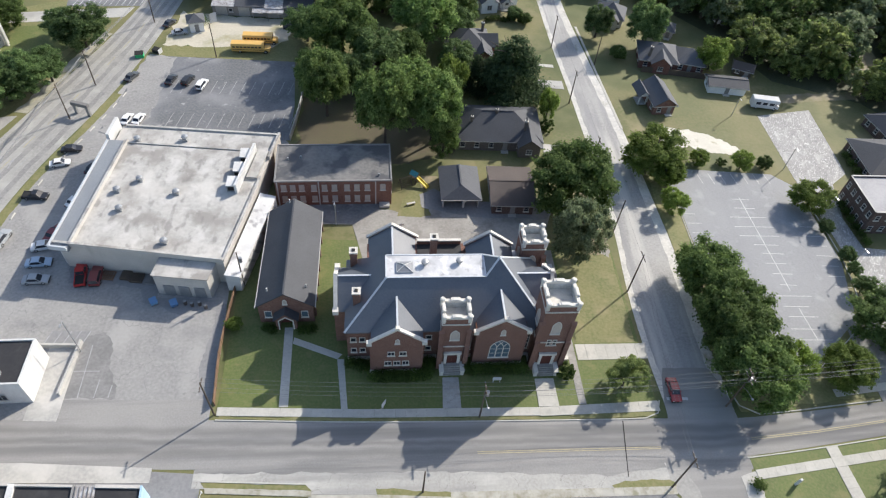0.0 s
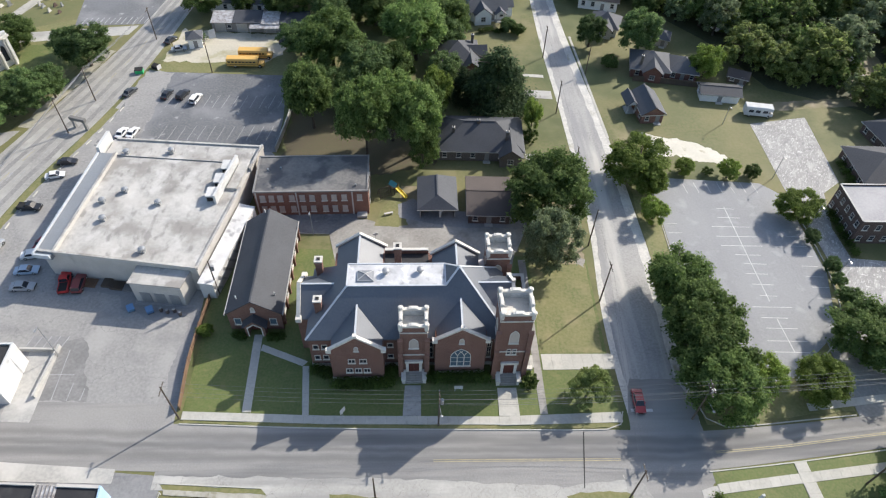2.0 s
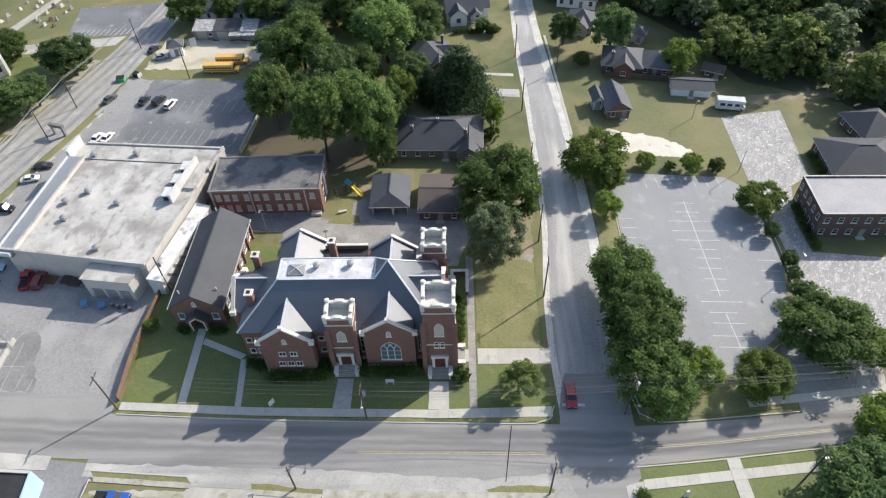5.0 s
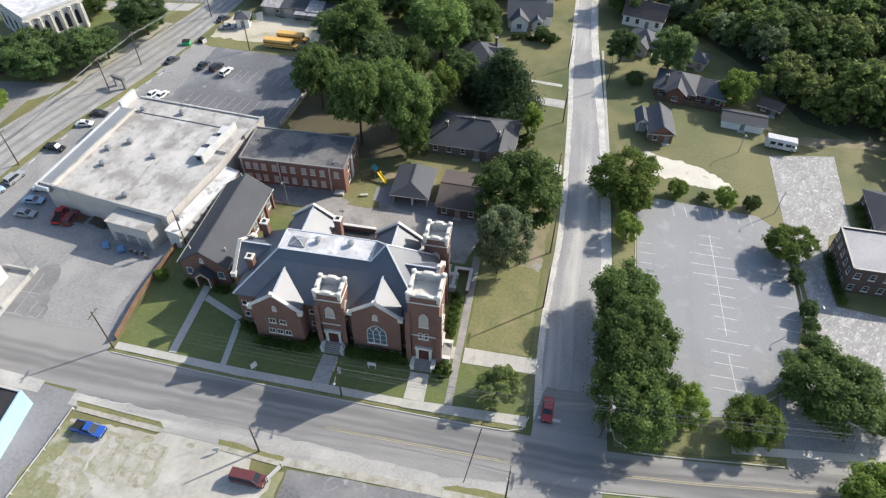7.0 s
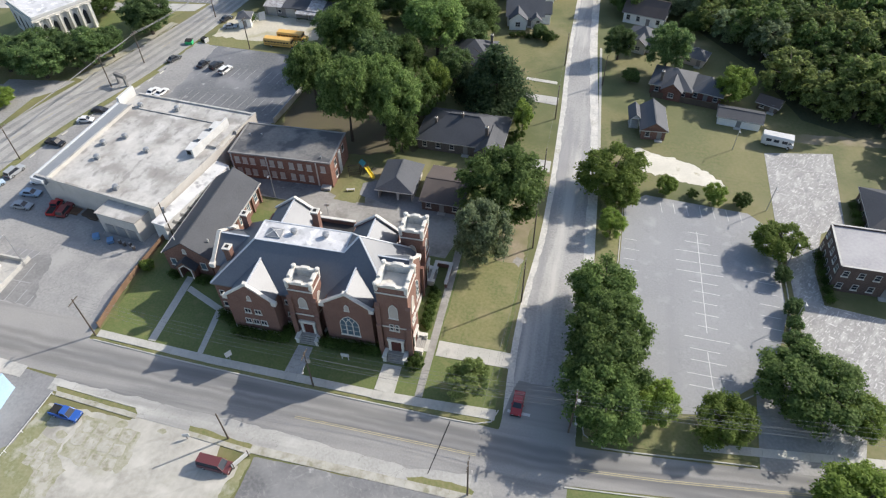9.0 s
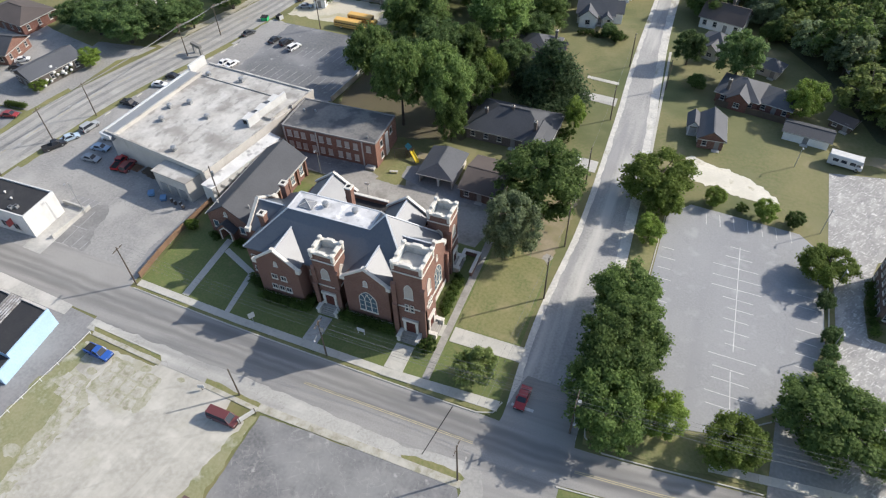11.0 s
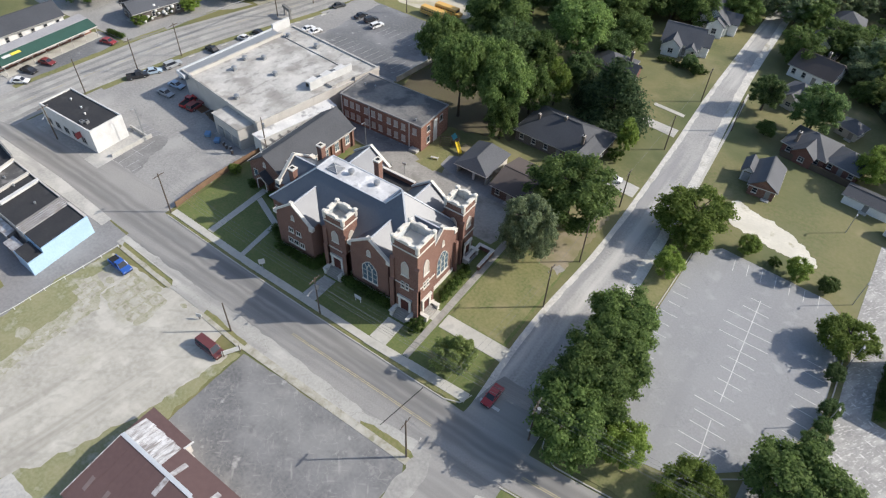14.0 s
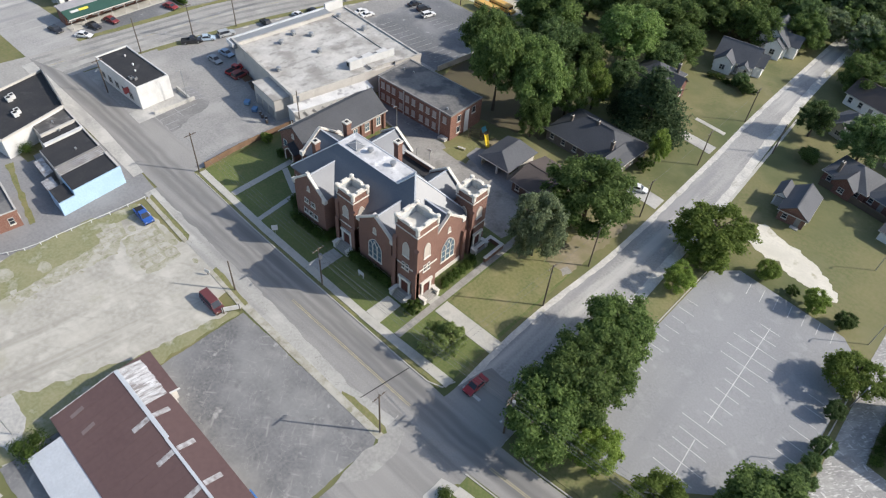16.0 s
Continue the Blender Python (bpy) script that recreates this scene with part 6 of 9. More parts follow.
part("wing_roof", Shape().prism([(-47.4, 16.8), (-38.0, 15.6), (-36.8, 20.6), (-46.6, 21.6)], 5.1, 5.3), STORE_ROOF, lean)
for i in range(3):
    x = -46 + i * 2.6
    part("roller_door", Shape().beam((x, 16.75 - 0.13 * (i * 2.6), 1.4), (x + 1.8, 16.5 - 0.13 * (i * 2.6), 1.4), 0.12, 2.6), GALV, lean)
side = part("side_shed", Shape().prism([(-35.6, 17.5), (-33.2, 17.3), (-28.9, 36.5), (-31.9, 37.0)], 0, 4.0), WHITE, store, "long white lean-to shed")
part("shed_roof", Shape().slab([(-35.7, 17.3, 4.5), (-33.1, 17.1, 4.15), (-28.8, 36.6, 4.15), (-31.8, 37.2, 4.5)], 0.15), SHED_ROOF, side, "bleached white sheet metal roof")
for i in range(9):
    t = i / 9 + 0.05
    p, q = Vector((-33.15, 17.3)).lerp(Vector((-28.85, 36.5)), t), Vector((-33.15, 17.3)).lerp(Vector((-28.85, 36.5)), t + 0.02)
    part("shed_rib", Shape().beam((p.x, p.y, 1.7), (q.x, q.y, 2.0), 0.1, 3.9), GALV, side)
area("stained_loading_yard", ragged([(-63.6, 23.2), (-47.2, 20.8), (-47.4, 16.4), (-37.6, 15.2), (-36.4, 13.4), (-43, 12.6), (-49.5, 15.2), (-50.5, 18.4), (-62.8, 19.6)], 0.7, 0.5), 0.034, ALLEY, "oil-stained asphalt along the store's rear")


def pallets(x, y, w, d, n, m):
    """A low stack of timber pallets: bearers and top boards."""
    ob = thing("pallet_stack", "low stack of weathered pallets by the store", "pallets", (x, y, 0.034), -7, "pallet stacks by the store")
    for k in range(n):
        z = k * 0.16
        for v in (-d / 2, -0.05, d / 2 - 0.1):
            part("bearer", Shape().box(-w / 2, v, z, w / 2, v + 0.1, z + 0.11), m, ob)
        for b in range(6):
            u = -w / 2 + b * (w - 0.2) / 5
            part("board", Shape().box(u, -d / 2, z + 0.11, u + 0.2, d / 2, z + 0.145), m, ob)


for x, y, w, n, m in ((-56.6, 21.0, 2.2, 2, FENCE_WOOD), (-53.6, 20.9, 1.6, 3, WOOD), (-51.6, 20.3, 2.2, 3, WOOD), (-49.2, 19.9, 1.8, 2, DEPOT_WALL)):
    pallets(x, y, w, 1.9, n, m)
for k, (x, y) in enumerate(((-42.4, 14.6), (-41.2, 14.2), (-40.0, 14.4), (-38.9, 13.7))):
    drum = thing("oil_drum", "dark rusty drum beside the delivery wing", "drum", (x, y, 0.034), 20 * k, "drums by the delivery wing")
    part("drum_body", Shape().tube([(0, 0, 0), (0, 0, 0.3), (0, 0, 0.32), (0, 0, 0.6), (0, 0, 0.62), (0, 0, 0.9)], [0.29, 0.29, 0.31, 0.31, 0.29, 0.29], 12), SHINGLE_BROWN, drum)
    part("drum_lid", Shape().tube([(0, 0, 0.9), (0, 0, 0.93)], [0.27, 0.27], 12), GALV, drum)
for x, y, tone in ((-47.6, 14.8, (0.16, 0.30, 0.46)), (-44.2, 14.4, (0.10, 0.20, 0.36))):
    cart = thing("steel_bin", "small dull blue steel bin in the yard", "bin", (x, y, 0.034), 30, "blue bins in the store yard")
    part("tub", Shape().solid([(-0.45, 0.2), (0.45, 0.2), (0.6, 0.95), (-0.6, 0.95)], "x", -0.55, 0.55), plain("bin_paint", tone, 0.5), cart)
    part("lid", Shape().slab([(-0.6, -0.65, 0.96), (0.6, -0.65, 0.96), (0.6, 0.65, 1.1), (-0.6, 0.65, 1.1)], 0.05), plain("bin_lid", (0.12, 0.24, 0.42), 0.5), cart)
    for u in (-0.42, 0.42):
        for v in (-0.35, 0.35):
            part("castor", Shape().tube([(u, v - 0.04, 0.1), (u, v + 0.04, 0.1)], [0.1, 0.1], 8), BLACK, cart)

# ---- trees and shrubs ----


def crown_shape(blobs, leaves, size, seed, droop=0.0, core=0.56):
    """Many small leaf sprays spread through the outer shell of overlapping clumps."""
    rng = random.Random(seed)
    s = Shape()
    total = sum(b[3] ** 2 for b in blobs)
    for cx, cy, cz, r, flat in blobs:
        s.blob((cx, cy, cz), r * core, 6, 3, 0.3, flat)
    for cx, cy, cz, r, flat in blobs:
        for _ in range(int(leaves * r * r / total)):
            a, h = rng.uniform(0, 2 * math.pi), rng.uniform(-0.45, 1.0)
            q = math.sqrt(max(0.0, 1 - h * h))
            d = Vector((q * math.cos(a), q * math.sin(a), h))
            lump = 1 + 0.35 * noise.noise(d * 2.2 + Vector((seed, cx, cy)))
            k = r * lump * (rng.uniform(0.55, 1.1) if rng.random() < 0.86 else rng.uniform(1.05, 1.42))
            c = Vector((cx + d.x * k, cy + d.y * k, cz + d.z * k * flat))
            n = (d * 0.6 + Vector((rng.gauss(0, 0.35), rng.gauss(0, 0.35), rng.gauss(0.75, 0.35) - droop))).normalized()
            u = n.cross(Vector((rng.gauss(0, 1), rng.gauss(0, 1), rng.gauss(0, 1) - droop * 3))).normalized()
            w = n.cross(u)
            e = size * rng.uniform(0.55, 1.4)
            f = e * rng.uniform(0.5, 0.85)
            s.face(c - u * e * 0.9 - n * e * 0.25, c - w * f + u * e * 0.5, c + w * f + u * e * 0.7 - n * e * 0.1)
    return s


def limbs(height, spread, seed, fork=0.35):
    rng = random.Random(seed)
    s = Shape()
    r = height * 0.028
    top = Vector((rng.uniform(-0.4, 0.4), rng.uniform(-0.4, 0.4), height * 0.72))
    s.tube([(0, 0, -0.3), (0.05, 0.03, height * 0.15), tuple(top * 0.5), tuple(top)], [r * 1.5, r, r * 0.75, r * 0.25], 8)
    for i in range(6):
        a = 2 * math.pi * i / 6 + rng.uniform(-0.4, 0.4)
        z = height * (fork + 0.06 * i)
        base = top * (z / top.z)
        end = base + Vector((math.cos(a) * spread * 0.7, math.sin(a) * spread * 0.7, height * 0.22))
        mid = (base + end) / 2 + Vector((0, 0, height * 0.03))
        s.tube([tuple(base), tuple(mid), tuple(end)], [r * 0.5, r * 0.33, r * 0.1], 6)
    return s


def make_tree(name, label, leaf, height, radius, seed, leaves=2600, size=0.42, style="round", low=0.15, clumps=78, core=0.56):
    """One tree with a trunk and a crown, standing far off until it is copied into place."""
    rng = random.Random(seed)
    ob = thing(name, label, "tree", (0, 0, 0))
    part("trunk", limbs(height, radius, seed), BARK, ob)
    blobs = []
    if style == "cone":
        for i in range(7):
            z = low * height + (1 - low) * height * i / 7
            r = radius * (1 - 0.11 * i)
            for j in range(4 if i < 5 else 2):
                a = rng.uniform(0, 6.28)
                blobs.append((math.cos(a) * r * 0.5, math.sin(a) * r * 0.5, z + 0.7, r * 0.5, 0.5))
    else:
        crown = height * (1 - low)
        mid = height * low + crown * 0.5
        for i in range(clumps):
            h = -0.75 + 1.72 * (i + 0.5) / clumps
            a = i * 2.39996 + rng.uniform(-0.4, 0.4)
            k = rng.uniform(0.60, 0.92) * (1 + 0.10 * math.sin(2 * a + seed) + 0.07 * math.sin(3 * a + 2 * seed))
            q = math.sqrt(max(0.0, 1 - h * h)) ** 0.8
            r = radius * rng.uniform(0.12, 0.22)
            blobs.append((math.cos(a) * q * radius * k, math.sin(a) * q * radius * k, mid + h * crown * 0.44 * rng.uniform(0.82, 1.12), r, rng.uniform(0.6, 0.9)))
        for i in range(clumps // 3):
            a, q = rng.uniform(0, 6.28), radius * rng.uniform(0.1, 0.5)
            blobs.append((math.cos(a) * q, math.sin(a) * q, mid + crown * rng.uniform(-0.25, 0.25), radius * 0.2, 0.8))
    part("crown", crown_shape(blobs, leaves, size, seed, 0.2 if style == "willow" else 0.0, core), leaf, ob)
    return ob


PROTO = {
    "oak": [make_tree("oak_tree", "large broad oak with dense green leaves", LEAF, 10, 6, s, 17500, 0.225, low=0.06) for s in (1, 2, 3, 4)],
    "dark": [make_tree("shade_tree", "tall shade tree with dark green leaves", LEAF_DARK, 10, 5.4, s, 12500, 0.24) for s in (11, 12, 13)],
    "bright": [make_tree("maple_tree", "young tree with bright yellow-green leaves", LEAF_BRIGHT, 10, 6.4, s, 11000, 0.27, low=0.06, clumps=58) for s in (21, 22)],
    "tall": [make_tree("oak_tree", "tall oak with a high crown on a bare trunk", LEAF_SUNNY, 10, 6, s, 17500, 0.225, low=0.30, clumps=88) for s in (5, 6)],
    "sparse": [make_tree("young_tree", "young tree with thin open foliage", LEAF_YOUNG, 10, 6.4, 23, 5200, 0.40, low=0.12, clumps=40, core=0.12)],
    "willow": [make_tree("willow_tree", "drooping tree with grey-green leaves", LEAF_WILLOW, 10, 5.6, 31, 15000, 0.22, "willow", 0.02)],
    "cone": [make_tree("pine_tree", "broad dark evergreen with layered boughs", LEAF_PINE, 10, 5.8, 41, 14000, 0.24, "cone", 0.1)],
    "bush": [make_tree("shrub", "small rounded shrub with green leaves", HEDGE, 10, 6.5, s, 2800, 0.6, low=0.02, clumps=24) for s in (51, 52)],
    "wood": [make_tree("woodland_tree", "woodland tree with a dense green crown", m, 10, 5.6, s, 3500, 0.39, low=0.0, clumps=36) for s, m in ((61, LEAF), (62, LEAF_GREY), (63, LEAF_OLIVE), (64, LEAF_GREY), (65, LEAF), (66, LEAF_OLIVE))],
}
PLANTED = random.Random(5)


def plant(kind, x, y, radius, height, label="", group="", z=0.0):
    proto = PROTO[kind][PLANTED.randrange(len(PROTO[kind]))]
    base = {"oak": 6.0, "tall": 6.0, "sparse": 6.4, "dark": 5.4, "bright": 6.4, "willow": 5.6, "cone": 5.8, "bush": 6.5, "wood": 5.6}[kind]
    m = pose(x, y, z, 0, 0, PLANTED.uniform(0, 360)) @ Matrix.Diagonal((radius / base, radius / base, height / 10.2, 1))
    ob = copy_thing(proto, m)
    ob.matrix_basis = m
    return tagged(ob, label, group=group)


plant("oak", 29.0, 38.0, 8.7, 15.0, "great oak with dense green leaves by the garages")
plant("willow", 27.2, 24.2, 5.2, 15.0, "grey-green drooping tree beside the oak")
ROW = "street trees along the car park"
plant("bright", 49.6, 49.6, 7.2, 9.4, "broad bright green tree at the car park's back corner", ROW)
plant("bright", 52.0, 44.6, 3.4, 6.0, "smaller bright tree beside the car park", ROW)
plant("bright", 50.5, 36.4, 3.1, 5.8, "small bright tree beside the car park", ROW)
plant("oak", 49.6, 15.8, 6.5, 11.0, "dense street oak between road and car park", ROW)
plant("oak", 51.0, 8.6, 6.4, 11.5, "dense street oak between road and car park", ROW)
plant("oak", 50.3, 2.4, 6.7, 12.0, "dense street oak between road and car park", ROW)
plant("oak", 50.7, -4.4, 6.6, 11.2, "dense street oak at the crossing", ROW)
plant("bright", 58.2, -2.6, 3.8, 8.2, "bright green tree next to the oaks", ROW)
plant("bright", 68.6, -2.8, 4.6, 6.6, "yellow-green tree at the front of the car park", ROW)
plant("oak", 80.9, 5.0, 7.7, 9.0, "spreading oak at the car park's front corner", ROW)
plant("bright", 87.5, 2.0, 4.0, 6.5, "tree beside the bleached drive", ROW)
EDGE = "small trees round the car park"
for x, y, r, h, k in ((61.1, 51, 2.3, 3.8, "bright"), (66.2, 50.7, 1.2, 1.8, "bush"), (70.3, 49.4, 2.4, 4.8, "bright"), (75.8, 49.7, 1.9, 3.2, "oak"), (80.6, 37.5, 4.6, 6.4, "bright"), (80.9, 30.2, 1.7, 3.4, "dark"), (81.8, 22.9, 1.8, 3.4, "dark"), (81.6, 19.4, 1.5, 3.0, "dark"), (81.3, 15.0, 2.2, 4.0, "dark")):
    plant(k, x, y, r, h, group=EDGE)
plant("dark", 75.6, -20.8, 6.4, 9.5, "dark round tree on the corner lawn")
plant("bright", 84.8, -12.0, 6.0, 8.0, "broad green tree by the roadside lawn")
plant("sparse", 30.1, -3.3, 3.6, 6.2, "young bright tree on the church lawn")
plant("bush", 20.9, -0.9, 1.6, 2.3, "round bright shrub by the tower steps")
plant("bright", -33.6, 9.8, 1.5, 2.0, "yellow-green shrub by the fence")
BACK = "trees behind the church"
for x, y, r, h, k in ((-17.9, 89.0, 8.8, 16.5, "oak"), (2.7, 95.1, 8.5, 16.0, "tall"), (-8.9, 79.4, 7.0, 13.5, "dark"), (-20.8, 66.6, 6.2, 16.5, "tall"), (-15.5, 74.0, 4.0, 11.0, "dark"), (-8.0, 55.0, 6.2, 20.5, "tall"), (2.2, 57.2, 6.2, 18.0, "tall"), (-2.6, 62.0, 5.8, 18.0, "tall"), (4.6, 66.0, 4.4, 13.0, "oak"), (-2.5, 84.0, 5.4, 11.5, "oak"), (-24.5, 78.0, 4.4, 9.5, "oak"), (9.5, 83.0, 4.6, 9.5, "dark"), (4.4, 53.2, 3.5, 11.5, "oak"), (7.7, 72.7, 3.9, 12.5, "bright"), (21.9, 74.4, 8.9, 17.5, "cone"), (14.5, 77, 4.6, 10, "cone"), (29.2, 65.7, 2.5, 9.0, "bright"), (28.6, 62.0, 1.8, 3.0, "bush"), (-27, 97, 5.5, 9, "dark"), (11, 99, 5.0, 9, "dark"), (12, 107, 6.0, 11, "oak"), (-33, 117, 6.8, 10, "oak"), (-45, 119, 4.0, 8, "oak"), (-56, 119, 6.6, 10, "oak"), (-20, 112, 7, 11, "dark"), (-8, 112, 7, 12, "oak"), (3, 118, 8, 12, "oak"), (-12, 128, 8, 12, "dark"), (-28, 130, 8, 12, "oak"), (8, 132, 8, 12, "oak"), (20, 134, 7, 11, "oak"), (28, 110, 2.4, 3.6, "dark"), (30.5, 108, 2.0, 3.2, "oak")):
    plant(k, x, y, r, h, group=BACK)
WEST = "trees across the avenue"
for x, y, r, h, k in ((-94.4, 65.2, 6.8, 10.0, "dark"), (-98.5, 70.5, 6.4, 10.0, "dark"), (-89.4, 70.6, 6.0, 9.5, "dark"), (-86.0, 73.6, 5.6, 10.0, "dark"), (-82.9, 77.8, 4.4, 8.5, "dark"), (-78.9, 91.4, 7.0, 10.5, "dark"), (-86, 97, 3.5, 7, "dark"), (-106, 66, 6, 9, "dark"), (-97.6, 52.4, 3.5, 4.4, "bright"), (-101.2, 38.4, 2.4, 3.2, "bright"), (-100, 100, 6, 8, "oak"), (-114, 68, 6, 8, "dark"), (-123.8, 37.6, 6.4, 9, "oak")):
    plant(k, x, y, r, h, group=WEST)
EAST = "trees along the side street"
for x, y, r, h, k in ((49.3, 102, 4.1, 9.2, "dark"), (61.0, 98.0, 5.6, 13.0, "dark"), (68.5, 120.5, 3.6, 5.5, "oak"), (76.4, 87.9, 4.7, 8.8, "bright"), (52.8, 92, 2.3, 3.6, "oak"), (66.2, 129, 5.0, 8, "willow"), (50, 130, 6, 10, "oak"), (58, 140, 7, 10, "oak"), (31, 142, 6, 10, "oak"), (26, 150, 7, 11, "dark"), (48, 152, 6, 10, "oak"), (38, 168, 8, 12, "dark"), (44, 176, 8, 12, "oak"), (28, 172, 8, 12, "oak")):
    plant(k, x, y, r, h, group=EAST)
WOODS = "woodland behind the houses"
rng_w = random.Random(9)
spots = []
EDGE_X = [(70, 124), (82, 108), (88, 95), (92, 86), (104, 81), (113, 76), (124, 61), (150, 54), (215, 46)]


def wood_edge(x):
    for (a, b), (c, d) in zip(EDGE_X, EDGE_X[1:]):
        if a <= x <= c:
            return b + (d - b) * (x - a) / (c - a)
    return 999


for _ in range(9000):
    x, y = rng_w.uniform(70, 215), rng_w.uniform(46, 225)
    if y < wood_edge(x) or (116 < x < 128 and 82 < y < 112):
        continue
    gap = 4.9 + max(0.0, y - wood_edge(x) - 12) * 0.05 + max(0.0, x - 135) * 0.03
    if all((x - a) ** 2 + (y - b) ** 2 > gap * gap for a, b in spots):
        spots.append((x, y))
spots.sort(key=lambda p: p[1] - wood_edge(p[0]))
for x, y in spots[:290]:
    r = rng_w.choice((rng_w.uniform(3.2, 4.6), rng_w.uniform(4.6, 6.2), rng_w.uniform(6.0, 7.6)))
    if abs((x - 121.5) * 0.79 - (y - 92.0) * 0.61) < 5.5 and 78 < y < 100:
        r *= 0.5
    plant("wood", x, y, r, r * rng_w.uniform(1.6, 2.1), group=WOODS)
far = []
for _ in range(2500):
    x, y = rng_w.uniform(-75, 78), rng_w.uniform(132, 225)
    if 33 < x < 46 and y < 150 or 14 < x < 33 and y < 152 or 46 < x < 64 and y < 164 or x < -30 and y < 150:
        continue
    gap = 6.5 + (y - 132) * 0.05
    if all((x - a) ** 2 + (y - b) ** 2 > gap * gap for a, b in far):
        far.append((x, y))
for x, y in far[:110]:
    r = rng_w.uniform(4.6, 6.8)
    plant("wood", x, y, r, r * rng_w.uniform(1.6, 2.0), group=WOODS)
HEDGEROW = "shrubs along the back garden"
for i in range(9):
    plant("bush", 20.5 + i * 1.5, 108.8 + (i % 3) * 0.5, 0.9 + 0.2 * (i % 2), 1.3, group=HEDGEROW)
for k in PROTO.values():
    for ob in k:
        for o in (*ob.children_recursive, ob):
            bpy.data.objects.remove(o)


def hedge_bush(x, y, r, h, group):
    """A clipped round shrub: a leafy crown on a short stem."""
    ob = thing("shrub", "clipped round evergreen shrub", "shrub", (x, y, 0.04), group=group)
    rng = random.Random(int(x * 31 + y * 17))
    part("stem", Shape().tube([(0, 0, -0.1), (0, 0, h * 0.5)], [0.07, 0.04], 6), BARK, ob)
    part("crown", crown_shape([(0, 0, h * 0.5, r, h * 0.52 / r)], 480, 0.14, rng.randrange(999)), HEDGE, ob)


for i in range(8):
    hedge_bush(-10.4 + i * 1.05, -0.85, 0.95, 1.9, "clipped shrubs before the church")
for x, y, r in ((-14.2, 1.9, 0.95), (-12.9, 1.5, 1.0), (-11.7, 1.2, 0.9), (-2.0, 0.6, 1.1), (-1.4, 1.6, 1.0), (-1.9, -0.6, 0.9)):
    hedge_bush(x, y, r, 1.7, "clipped shrubs before the church")
for i in range(9):
    hedge_bush(5.0 + i * 1.1, 0.0 + 0.06 * (i % 2), 0.95, 1.9, "clipped shrubs before the church")
for i in range(12):
    hedge_bush(21.1 - 0.75 * (i % 2), 7.0 + i * 0.75, 0.62, 1.15, "clipped shrubs along the church's side")
for x, y in ((-28.2, 9.2), (-27.2, 8.8), (-22.4, 8.6), (-21.4, 8.7), (-20.6, 8.9)):
    hedge_bush(x, y, 0.7, 1.1, "shrubs before the chapel")
for i in range(6):
    hedge_bush(88.6 - 0.05 * i, 27.0 + i * 2.1, 1.0, 1.7, "dark shrubs along the brick block")
for i in range(4):
    hedge_bush(97.4, 45.5 + i * 2.6, 1.1, 1.6, "shrubs before the grey-roofed house")

# ---- houses and shops ----


